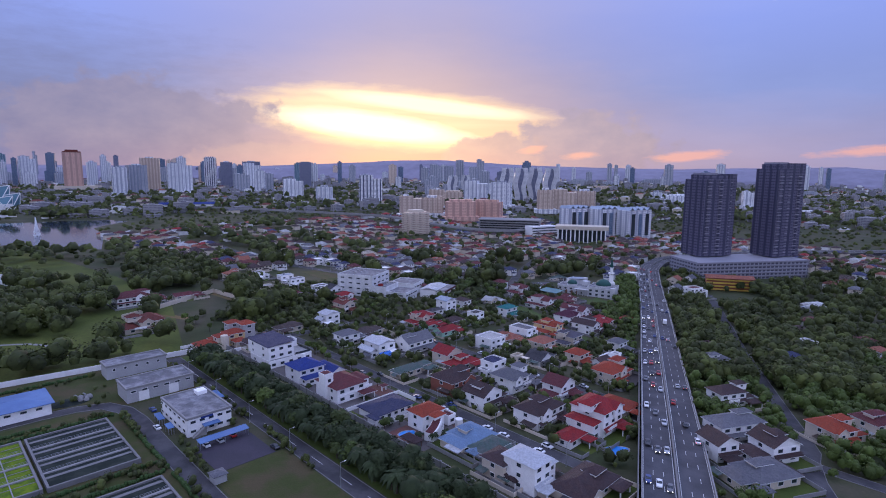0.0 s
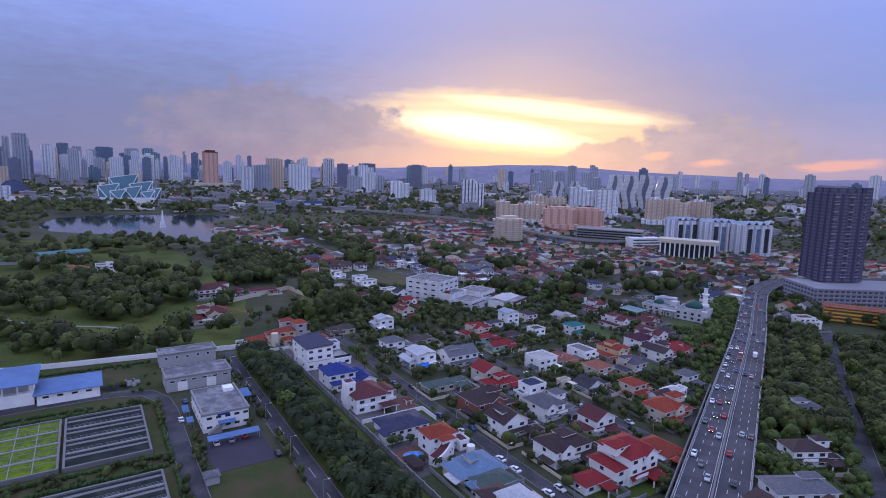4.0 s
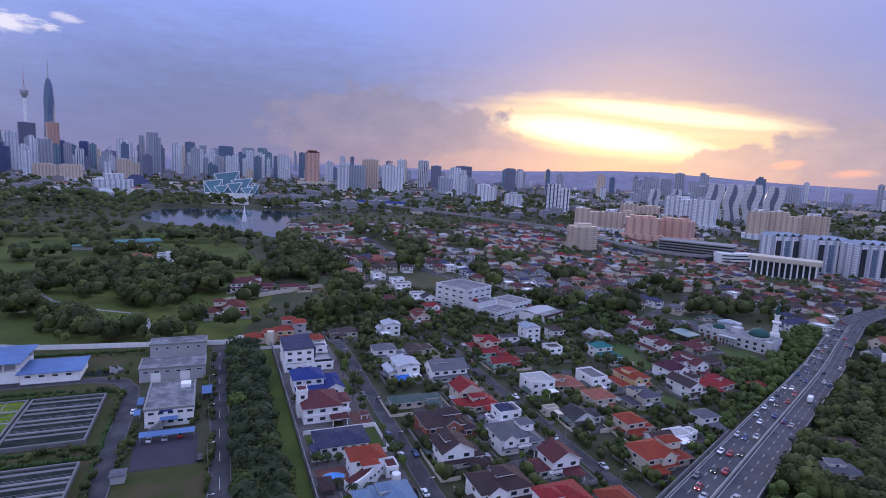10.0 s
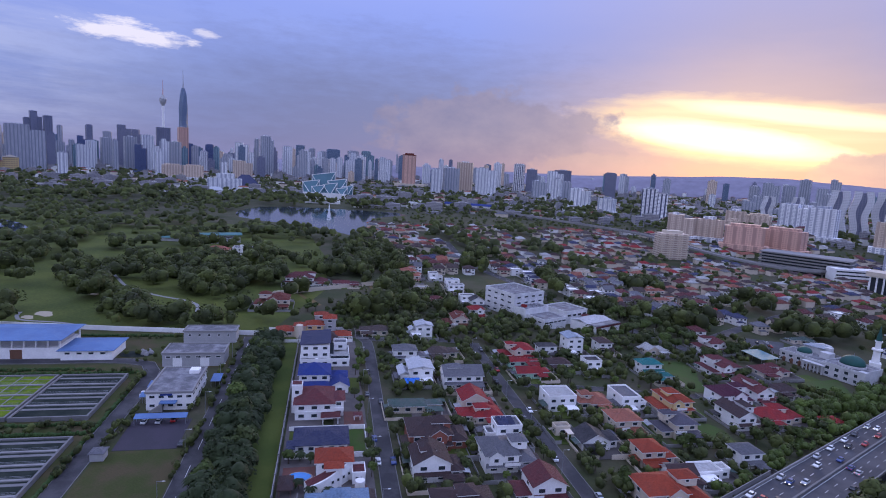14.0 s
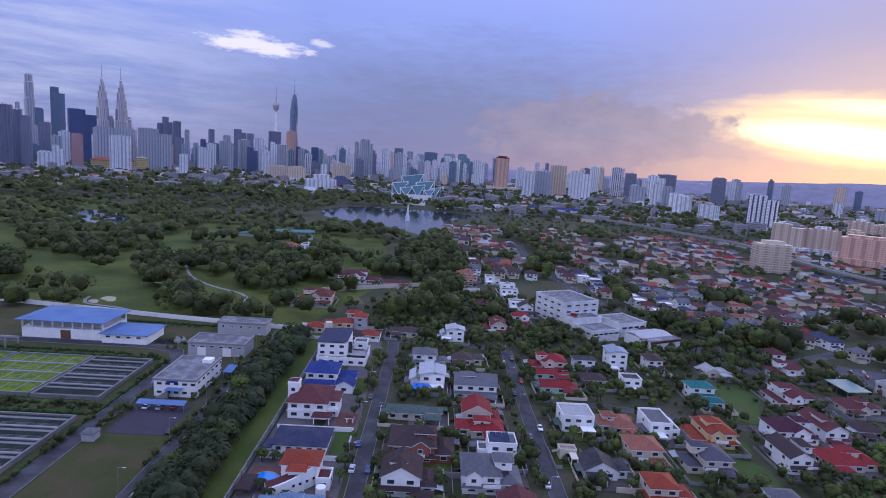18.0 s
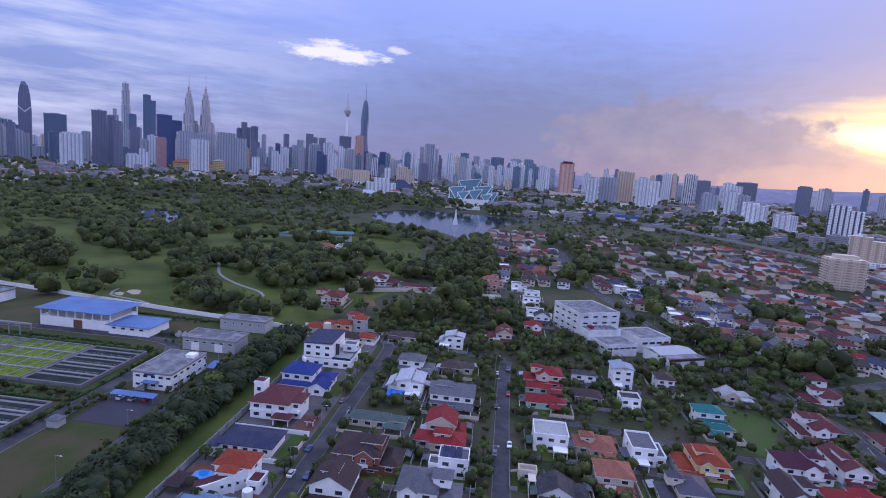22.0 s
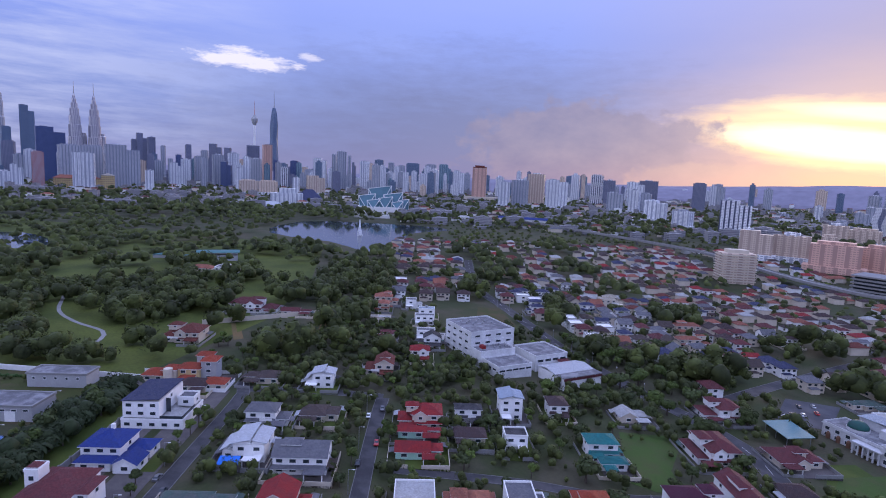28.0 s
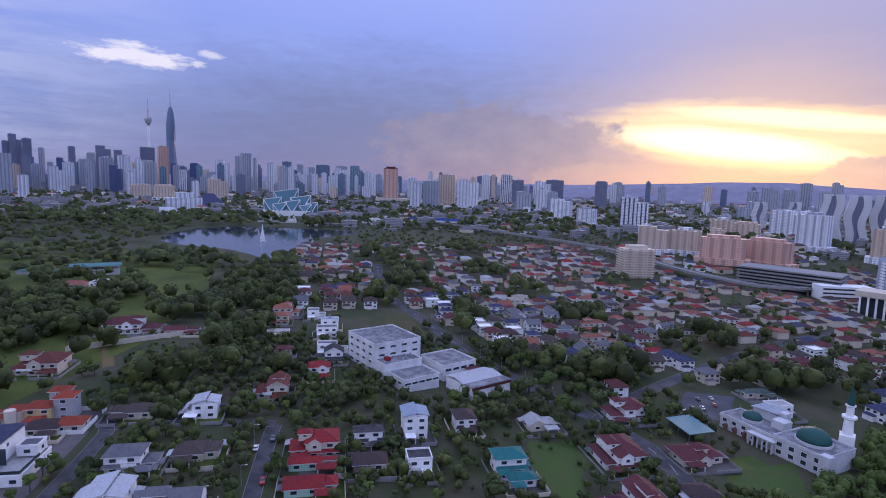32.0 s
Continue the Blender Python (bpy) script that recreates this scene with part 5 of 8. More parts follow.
tower(-1061, 2337, 29, 49.0, 34.0, 117.5, "D")
tower(-876, 2055, 29, 55.7, 34.0, 71.1, "G")
tower(-818, 2086, 13, 38.0, 31.8, 85.3, "W")
tower(-564, 1713, 11, 57.5, 34.0, 61.1, "W")
tower(-1316, 3214, 26, 102.7, 34.0, 128.6, "D")
tower(-834, 2694, 21, 52.4, 34.0, 122.9, "D")
tower(-2754, 3363, 42, 22.6, 15.2, 182.9, "G")
tower(-2267, -6, 87, 26.9, 19.5, -9.7, "W")
tower(-2134, -78, 97, 36.4, 34.0, 9.7, "C")
tower(-2775, 184, 91, 45.5, 32.7, 59.7, "G")
tower(-3214, 1325, 80, 37.9, 24.3, 135.7, "G")
tower(-3738, 1711, 55, 44.9, 34.0, 208.8, "G")
tower(-2789, 1948, 51, 47.0, 34.0, 111.3, "G")
tower(-2826, 2125, 49, 35.7, 30.7, 127.5, "W")
tower(-1843, 3437, 31, 61.9, 34.0, 88.2, "G")
tower(-1937, 3378, 25, 94.2, 34.0, 88.9, "G")

tower(-87, 1367, 10, 22.0, 16.2, 30.8, "C")
tower(-25, 1430, 7, 23.2, 19.4, 14.9, "C")
tower(-16, 1514, 14, 22.5, 16.2, 16.5, "C")
tower(-152, 1803, 10, 26.2, 20.6, 41.1, "G")
tower(-209, 2403, 16, 35.5, 25.4, 45.2, "G")
tower(-193, 2506, 22, 40.5, 30.9, 61.0, "G")
tower(-120, 2213, 15, 23.8, 15.8, 36.6, "G")
tower(-96, 2317, -8, 36.3, 28.7, 25.0, "G")
tower(-65, 2420, 19, 39.3, 34.0, 40.8, "G")
tower(-7, 2225, 11, 38.3, 31.5, 46.3, "G")
tower(30, 2528, -6, 48.3, 29.6, 86.0, "G")
tower(-7, 2525, 11, 38.5, 34.0, 52.0, "G")
tower(-468, 2552, 28, 34.5, 34.0, 23.8, "G")

tower(-297, 2016, 22, 53.9, 34.0, -5.4, "C")
tower(-204, 2164, 13, 59.6, 34.0, 9.7, "C")
tower(-87, 2037, -12, 41.0, 32.5, 13.1, "C")
tower(-4, 2039, -14, 65.0, 34.0, 50.5, "W")
tower(58, 1971, -2, 43.0, 29.9, 48.8, "W")
tower(-303, 3240, -9, 44.5, 34.0, 100.1, "G")
tower(-248, 3379, 12, 77.2, 34.0, 117.4, "G")
tower(-181, 3519, 16, 54.6, 34.0, 111.8, "G")
tower(-113, 3522, -7, 51.3, 34.0, 147.0, "G")
tower(14, 3524, 13, 41.6, 32.9, 151.3, "G")
tower(-29, 3389, -14, 46.3, 34.0, 105.6, "G")
tower(566, 3206, -19, 86.6, 34.0, 40.6, "G")
tower(1095, 3634, -32, 116.9, 34.0, 36.7, "G")
tower(552, 2521, -13, 101.9, 34.0, 24.3, "C")
tower(604, 1949, -26, 38.3, 34.0, 23.9, "W")
tower(622, 1802, -34, 56.1, 34.0, 28.5, "W")
tower(804, 1728, -12, 30.4, 28.8, 52.4, "W")
tower(1472, 2598, -45, 52.4, 34.0, 22.4, "G")
tower(870, 1542, -39, 60.9, 34.0, 9.0, "C")
tower(918, 1514, -18, 46.4, 34.0, 7.3, "C")
tower(-429, 1575, 1, 43.7, 34.0, 45.5, "W")
tower(748, 3307, -28, 56.5, 34.0, 27.2, "G")
tower(826, 3149, -24, 70.6, 34.0, 7.0, "G")
tower(429, 3499, -22, 94.9, 34.0, 61.2, "G")
tower(-359, 2553, -6, 23.5, 22.1, 56.8, "W")
tower(538, 4943, -7, 80.4, 34.0, 113.2, "G")
tower(428, 3363, -16, 54.6, 34.0, 102.3, "G")
tower(-299, 1507, 19, 20.8, 19.1, 49.6, "W")
tower(-970, 2386, 36, 66.5, 34.0, 112.1, "W")
tower(-823, 2155, 21, 60.1, 34.0, 75.1, "G")
tower(-1045, 2354, 38, 32.9, 24.7, 93.8, "G")
tower(-1181, 2441, 12, 45.4, 34.0, 139.8, "S")
tower(-276, 1470, 15, 58, 30, 78, "S")
tower(-127, 1113, 14, 43, 20, 43, "C")
tower(-88, 1140, 8, 50, 20, 41, "C")
tower(-29, 1115, 9, 58, 22, 41.5, "P")
tower(24, 1146, -20, 60, 22, 41.5, "P")
tower(-105, 1505, 8, 44, 24, 43, "C")
tower(-62, 1530, 2, 50, 24, 38, "C")
tower(-2, 1660, -12, 66, 30, 61, "W")
tower(62, 1392, -14, 52, 28, 66, "W")
tower(161, 1326, -3, 40, 26, 56, "C")
tower(209, 1348, -12, 54, 28, 57, "C")
tower(262, 1390, -18, 56, 28, 55, "C")
for x, y, rot, w, h in ((80, 1500, -8, 34, 100), (118, 1530, 4, 36, 100), (158, 1560, -5, 38, 101), (206, 1600, 2, 38, 99), (-78, 1799, 12, 30, 74), (-49, 2300, 1, 34, 70)):
    wavy(x, y, rot, w, h)

# ---- landmarks of the skyline ----
STEEL = facade("facade_steel", (0.60, 0.56, 0.56), (0.24, 0.23, 0.28), 4.0, 3.0, rib=9.0)


def twin(x, y, label):
    ob = thing("twin_tower", x, y, 62, label, "skyscraper", "twin towers")
    part("shaft", Shape().lathe(0, 0, [(28, -1), (28, 205), (25, 206), (25, 265), (22, 266), (22, 310), (18, 311), (18, 345), (13, 346), (13, 372)], 16), STEEL, ob)
    part("crown", Shape().lathe(0, 0, [(9, 372), (9, 392), (5.5, 393), (5.5, 408), (3, 412), (2, 425)], 12), STEEL, ob)
    part("spire", Shape().lathe(0, 0, [(1.6, 425), (0.7, 477)], 6), METAL, ob)
    ob.scale = (1.32, 1.32, 1.17)
    part("side_tower", Shape().lathe(24, 24, [(14, -1), (14, 215), (10, 218), (10, 228)], 12), STEEL, ob)


twin(-3773, 975, "tapering steel twin tower with a stepped crown and spire")
twin(-3753, 1071, "tapering steel twin tower with a stepped crown and spire")
tele = thing("telecom_tower", -3679, 2037, 0, "white telecommunications tower with a round pod and mast", "tower")
tele.scale = (1.144, 1.144, 1.144)
part("shaft", Shape().lathe(0, 0, [(14, -1), (8, 60), (6.5, 330), (7, 352)], 14), WALL["WH"], tele)
part("pod", Shape().lathe(0, 0, [(7, 352), (17, 372), (20, 385), (20, 392), (13, 402), (9, 408), (5, 416)], 18), WALL["GY"], tele)
part("mast", Shape().lathe(0, 0, [(3, 416), (2.6, 445), (1.4, 446), (1.0, 499)], 8), WALL["PK"], tele)
mega = thing("megatall_tower", -3930, 2314, 40, "slender faceted blue-grey glass skyscraper with a tall spire", "skyscraper")
facet = Shape()
rings = [(38, -1), (34, 200), (30, 330), (33, 430), (24, 520), (12, 566)]
for j, (r, z) in enumerate(rings):
    facet.v += [(r * math.cos(i * 1.0472 + j * 0.26), r * math.sin(i * 1.0472 + j * 0.26), z) for i in range(6)]
facet.f = [q for j in range(5) for i in range(6) for q in ((j * 6 + i, j * 6 + (i + 1) % 6, j * 6 + 6 + i), (j * 6 + (i + 1) % 6, j * 6 + 6 + (i + 1) % 6, j * 6 + 6 + i))] + [tuple(range(30, 36))]
part("body", facet, STYLE["B"][0], mega)
part("spire", Shape().lathe(0, 0, [(5, 560), (3, 600), (1.2, 690)], 6), METAL, mega)
curved = thing("curved_tower", -3650, 135, 88, "dark curved tower crossed by lit diagonal bands", "skyscraper")
curved.scale = (1.35, 1.35, 1.31)
part("body", Shape().add([(x * k, y, z) for z, k in ((-1, 0.8), (80, 0.95), (170, 1.0), (240, 0.85), (275, 0.55)) for x, y in ((-22, -14), (22, -14), (22, 14), (-22, 14))] + [(-8, -10, 289), (4, -10, 289), (4, 10, 289), (-8, 10, 289)],
                         [(j * 4 + i, j * 4 + (i + 1) % 4, j * 4 + 4 + (i + 1) % 4, j * 4 + 4 + i) for j in range(5) for i in range(4)] + [(20, 21, 22, 23)]), STYLE["D"][0], curved)
part("band", Shape().add([(-22, -14.6, 190), (0, -14.6, 168), (0, -14.6, 172), (-22, -14.6, 194), (22, -14.6, 190), (22, -14.6, 194)], [(0, 1, 2, 3), (1, 4, 5, 2)]), WALL["WH"], curved)
tri = thing("tapered_tower", -3909, 638, 70, "pale tapered glass tower with a rounded top", "skyscraper")
tri.scale = (1.35, 1.35, 1.31)
part("body", Shape().lathe(0, 0, [(20, -1), (20, 250), (17, 252), (17, 320), (14, 322), (14, 350), (9, 358)], 12), STYLE["G"][0], tri)
salmon = thing("salmon_tower", -1497, 2012, 40, "salmon-pink office tower with a darker stepped cap", "tower block")
salmon.scale = (1.24, 1.12, 1.02)
part("body", Shape().box(-24, -18, -1, 24, 18, 142).box(-20, -21, -1, 20, 21, 142), STYLE["P"][0], salmon)
part("cap", Shape().slab([(-21, -15), (21, -15), (24, 0), (21, 15), (-21, 15), (-24, 0)], 142, 146).slab([(-16, -11), (16, -11), (16, 11), (-16, 11)], 146, 152), ROOF["RB"], salmon)
part("podium", Shape().box(-50, -30, -1, 70, 30, 22), WALL["CR"], salmon)

# theatre with folded blue-green crystal roofs beside the lake
def beam(shape, a, b, r):
    a, b = Vector(a), Vector(b)
    d = (b - a).normalized()
    p = d.orthogonal().normalized() * r
    q = d.cross(p)
    return shape.add([a + p, a + q, a - p, a - q, b + p, b + q, b - p, b - q], [(0, 1, 5, 4), (1, 2, 6, 5), (2, 3, 7, 6), (3, 0, 4, 7), (3, 2, 1, 0), (4, 5, 6, 7)])


theatre = thing("theatre", -1077, 1151, 48, "performing arts hall with crystal-like folded glass roofs and white ribs", "theatre")
footprints.append((-1080, 1150, 90))
theatre.scale = (0.88, 0.88, 0.95)
part("base", Shape().box(-70, -30, -1, 70, 40, 14), WALL["WH"], theatre)
TEAL_ROOF = material("patina_roof", (0.10, 0.21, 0.26), 0.4, 0.25, 0.05, 0.2, 0.8)
for cx, cy, r, h in ((0, 10, 36, 74), (-38, -2, 26, 50), (42, 4, 30, 56), (74, 0, 18, 38), (20, -16, 22, 44), (-16, -18, 20, 36), (56, -18, 18, 32)):
    low, left, right, back = (cx, cy - 14, 8), (cx - r, cy - 2, h * 0.86), (cx + r, cy - 2, h), (cx + r * 0.2, cy + 34, h * 0.7)
    foot_a, foot_b = (cx - r * 0.9, cy + 6, 8), (cx + r * 0.9, cy + 6, 8)
    part("folded_roof", Shape().add([low, left, right, back, foot_a, foot_b], [(0, 2, 1), (1, 2, 3), (0, 1, 4), (0, 5, 2), (1, 3, 4), (2, 5, 3)]), TEAL_ROOF, theatre)
    ribs = Shape()
    for a, b in ((low, left), (low, right), (left, right), (left, foot_a), (right, foot_b)):
        beam(ribs, a, b, 1.2)
    part("rib_frame", ribs, WALL["WH"], theatre, "white rib frame")
pyl = thing("lake_pavilion", -903, 996, 48, "white lattice pavilion on the lake shore", "pavilion")
pyl.scale = (1.2, 1.2, 1.2)
part("deck", Shape().box(-34, -6, -1, 34, 6, 5), WALL["WH"], pyl)
lattice = Shape()
for k in range(8):
    beam(lattice, (-34 + k * 8.5, -6.5, 5), (-25.5 + k * 8.5, -6.5, 16), 0.7)
    beam(lattice, (-25.5 + k * 8.5, -6.5, 5), (-34 + k * 8.5, -6.5, 16), 0.7)
part("lattice", lattice, WALL["WH"], pyl)
museum = thing("pyramid_hall", -1417, 1136, 58, "dark hall with a steep blue-black pyramid roof", "hall")
part("roof", hip_roof(-42, -30, 42, 30, 10, 34, 4), ROOF["NA"], museum)
part("base", Shape().box(-38, -26, -1, 38, 26, 10), WALL["WH"], museum)
# low buildings in the lakeside park
TEAL_SHEET = material("teal_sheet_roof", (0.06, 0.17, 0.17), 0.6, 0.25, 0.1, 0.3, 2.0)
sports = thing("sports_hall", -468, 462, 66, "open sports hall under a broad arched teal roof", "sports hall")
footprints.append((-468, 462, 24))
arch = Shape()
arch.v = [(x, 14 * math.cos(a * 0.5236 * 0.75 + 0.785), 5 + 6 * math.sin(a * 0.5236 * 0.75 + 0.785)) for x in (-22, 22) for a in range(5)]
arch.f = [(i, i + 1, i + 6, i + 5) for i in range(4)] + [tuple(range(5)), tuple(range(9, 4, -1))]
part("roof", arch, TEAL_SHEET, sports)
part("wall", Shape().box(-20, -9, -0.5, 20, 9, 6.0), WALL["GY"], sports)
shed2 = thing("park_shed", -505, 424, 42, "long low shed with a teal roof", "shed")
footprints.append((-505, 424, 18))
part("roof", hip_roof(-18, -5, 18, 5, 4, 1.5, 0.6), TEAL_SHEET, shed2)
part("wall", Shape().box(-17, -4.5, -0.5, 17, 4.5, 4), WALL["GY"], shed2)
palace = thing("white_villa", -386, 439, 48, "ornate white villa with a balustraded roof", "villa")
footprints.append((-386, 439, 16))
block(palace, -12, -7, 12, 7, 0.0, 2, "flat", "GY", "WH")
block(palace, -4, -9.5, 4, -7.02, 0.0, 3, "flat", "GY", "WH")
club = thing("clubhouse", -412, 424, 40, "low clubhouse with a rust-red hipped roof", "clubhouse")
footprints.append((-412, 424, 15))
block(club, -11, -6, 11, 6, 0.0, 1, "hip", "OC", "CR")
flat("riding_court", [(-690, 440), (-640, 455), (-640, 540), (-690, 560)], DULL_GRASS, "sandy riding court behind trees", 0.06)
hotel = thing("lakeside_block", -1359, 1028, 62, "white stepped lakeside office block", "office block")
footprints.append((-1362, 1022, 60))
part("body", Shape().box(-46, -14, -1, 46, 14, 34), STYLE["W"][0], hotel)
part("upper_storey", Shape().box(-22, -12, 34.02, 26, 12, 48), STYLE["W"][0], hotel)
pavil = thing("white_pavilion", -1239, 901, 60, "long low white pavilion with a pitched roof", "pavilion")
part("wall", Shape().box(-40, -9, -1, 40, 9, 9), WALL["WH"], pavil)
part("roof", hip_roof(-40, -9, 40, 9, 9, 9, 1.5), ROOF["PW"], pavil)
civic_hotel = thing("yellow_hall", -2296, 712, 78, "long yellow building with red roofs", "hall")
civic_hotel.scale = (1.75, 1.75, 1.7)
footprints.append((-2299, 692, 100))
part("wall", Shape().box(-55, -12, -1, 30, 12, 22).box(30.02, -14, -1, 55, 14, 30), facade("facade_yellow", (0.66, 0.50, 0.24), (0.30, 0.22, 0.14), 4.0, 4.0), civic_hotel)
part("roof", hip_roof(-55, -12, 28, 12, 22, 7, 1.5), ROOF["OC"], civic_hotel)
part("roof", hip_roof(30, -14, 55, 14, 30, 5, 1.0), ROOF["CR"], civic_hotel)

# fountain in the lake
fountain = thing("fountain", -607, 750, 0, "white fountain jet in the lake", "fountain", z=0.09)
SPRAY = material("water_spray", (0.85, 0.87, 0.90), 0.9, 0.2, 0.3, 0.3, 2.0)
jet = Shape()
spray_rng = random.Random(4)
for _ in range(700):
    k = spray_rng.random()
    z = 26 * k
    rr = (0.5 + 4.6 * (1 - k) ** 1.6) * spray_rng.random() ** 0.5
    a = spray_rng.uniform(0, 6.283)
    c = Vector((rr * math.cos(a), rr * math.sin(a), z))
    q = spray_rng.uniform(0.25, 0.6)
    jet.add([c + Vector((q, 0, -q * 1.6)), c + Vector((-q * 0.5, q, -q * 1.6)), c + Vector((-q * 0.5, -q, -q * 1.6)), c + Vector((0, 0, q * 1.8))], [(0, 1, 3), (1, 2, 3), (2, 0, 3), (2, 1, 0)])
part("jet", jet, SPRAY, fountain)
part("nozzle", Shape().lathe(0, 0, [(2.0, -0.4), (2.0, 0.4), (0.5, 0.9)], 10), CONCRETE, fountain)

# ---- black apartment pair and its podium ----
DARK_WALL = facade("facade_black_flats", (0.12, 0.11, 0.16), (0.055, 0.055, 0.09), 3.2, 2.6, rib=9.0, share=0.4)
BALCONY = material("balcony_grey", (0.27, 0.26, 0.30), 0.8, 0.15)


def black_flats(x, y, w, d, h, label, split):
    ob = thing("apartment_tower", x, y, 18, label, "apartment tower", "pair of dark apartment towers")
    footprints.append((x, y, w))
    a, b = w / 2, d / 2
    part("body", Shape().box(-a, -b, 20, a * split, b, h - 6).box(a * split + 0.02, -b * 0.8, 20, a, b, h), DARK_WALL, ob)
    part("crown", Shape().box(-a * 0.8, -b * 0.8, h - 6, a * split * 0.9 - 0.5, b * 0.8, h - 1), DARK_WALL, ob)
    for cx in (-a * 0.72, -a * 0.05, a * 0.62):
        for z in range(24, int(h - 8), 7):
            part("balcony", shared("balcony_mesh", lambda: Shape().box(-2.4, -1.3, 0, 2.4, 0, 0.35).box(-2.4, -1.3, 0.35, 2.4, -1.15, 1.3).box(-2.4, -1.15, 3.2, 2.4, 0, 3.5), BALCONY), None, ob, at=pose(cx, -b - 0.0 if cx < a * split else -b * 0.8, z))
    part("roof_frame", Shape().box(-a * 0.75, -b * 0.7, h - 1, -a * 0.1, b * 0.7, h + 1.0), BALCONY, ob)


black_flats(268, 664, 44, 32, 111, "dark apartment tower with grey balconies", 0.55)
black_flats(345, 668, 40, 30, 123, "tall near-black apartment tower with grey balconies", -0.2)
pod = thing("car_park_podium", 293, 645, 14, "five-storey grey car park podium below the towers", "podium")
footprints.append((300, 640, 75))
part("body", Shape().box(-64, -24, -1, 70, 26, 19), facade("facade_podium", (0.30, 0.30, 0.34), (0.09, 0.09, 0.12), 3.8, 5.0), pod)
for k in range(5):
    part("deck_edge", Shape().box(-64.6, -24.8, 2.6 + k * 3.8, 70.6, -24.02, 3.7 + k * 3.8), BALCONY, pod)
school = thing("school_block", 250, 562, -12, "long yellow and orange school block with open corridors", "school building")
footprints.append((239, 524, 26))
YELLOW = material("yellow_paint", (0.62, 0.42, 0.08), 0.8, 0.15)
part("wall", Shape().box(-20, -3, -1, 20, 6, 12), WALL["BK"], school)
for k in range(4):
    part("corridor_rail", Shape().box(-20.4, -5.0, 0.4 + k * 3.1, 20.4, -3.02, 1.5 + k * 3.1), YELLOW, school)
part("roof", gable_roof(-21, -6, 21, 7, 12.2, 2.2, 0.6, False), ROOF["OC"], school)

# ---- civic building with pale towers and blue glass ----
CIVIC = facade("facade_civic", (0.70, 0.70, 0.72), (0.10, 0.17, 0.30), 3.4, 2.6, share=0.7)
for cx, cy, w, h in ((172, 985, 43, 49), (222, 978, 47, 49), (268, 970, 51, 48)):
    ob = thing("office_tower", cx, cy, 30, "white office block with blue glass bands", "office block", "civic offices")
    footprints.append((cx, cy, w * 0.7))
    part("body", Shape().box(-w / 2, -14, -1, w / 2, 14, h), STYLE["W"][0], ob)
    for k in (-0.3, 0.0, 0.3):
        part("glass_bay", Shape().box(k * w - 3.4, -15.2, 6, k * w + 3.4, -14.02, h - 6), GLASS if k else STYLE["B"][0], ob)
    for k in (-0.38, -0.13, 0.13, 0.38):
        part("roof_gable", gable_roof(k * w - 4.5, -15, k * w + 4.5, 15, h, 4, 0.3, True), ROOF["PB"], ob)
hall = thing("civic_hall", 172, 912, -12, "cream civic hall with a colonnade of tall columns", "civic hall")
footprints.append((172, 912, 40))
hall.scale = (1.1, 1.1, 1.2)
part("body", Shape().box(-34, -8, -1, 34, 12, 17), WALL["GY"], hall)
part("attic", Shape().box(-37, -13, 17.02, 37, 13, 21.5), WALL["CR"], hall)
for k in range(12):
    part("column", shared("column_mesh", lambda: Shape().lathe(0, 0, [(1.1, -0.5), (0.9, 1), (0.85, 16), (1.2, 17)], 10), WALL["WH"]), None, hall, at=pose(-33 + k * 6, -11.5, 0))
part("glass_wall", Shape().box(-33, -8.4, 0.5, 33, -8.02, 16), GLASS, hall)

# ---- beige slab, multi-storey car park, white depot ----
slab = thing("apartment_slab", -98, 945, 40, "beige apartment block with continuous balconies", "apartment block")
footprints.append((-98, 945, 26))
slab.scale = (1.3, 1.3, 1.0)
part("body", Shape().box(-15, -9, -1, 15, 9, 36), STYLE["C"][0], slab)
for k in range(11):
    part("balcony_band", Shape().box(-15.8, -10.0, 2.0 + k * 3.1, 15.8, -9.02, 3.2 + k * 3.1).box(-16.2, -9, 2.0 + k * 3.1, -15.02, 9, 3.2 + k * 3.1), WALL["CR"], slab)
part("roof_house", Shape().box(-9, -6, 36.02, 9, 6, 40), WALL["CR"], slab)
decks = thing("multi_storey_car_park", 64, 1030, -8, "six-level grey multi-storey car park", "car park")
footprints.append((64, 1030, 62))
decks.scale = (1.45, 1.2, 1.15)
part("core", Shape().box(-36, -14, -1, 36, 16, 19), GLASS, decks)
for k in range(6):
    part("deck", Shape().box(-38, -17, 1.6 + k * 3.6, 38, 18, 3.1 + k * 3.6), PALE_CONCRETE, decks)
depot = thing("depot", 118, 1005, 30, "white low office with ribbon windows", "office")
footprints.append((118, 1005, 28))
depot.scale = (1.25, 1.2, 1.3)
part("body", Shape().box(-22, -9, -1, 22, 9, 12), WALL["WH"], depot)
for k in range(3):
    part("window_band", Shape().box(-21, -9.1, 1.6 + k * 3.6, 21, -9.02, 3.0 + k * 3.6), GLASS, depot)

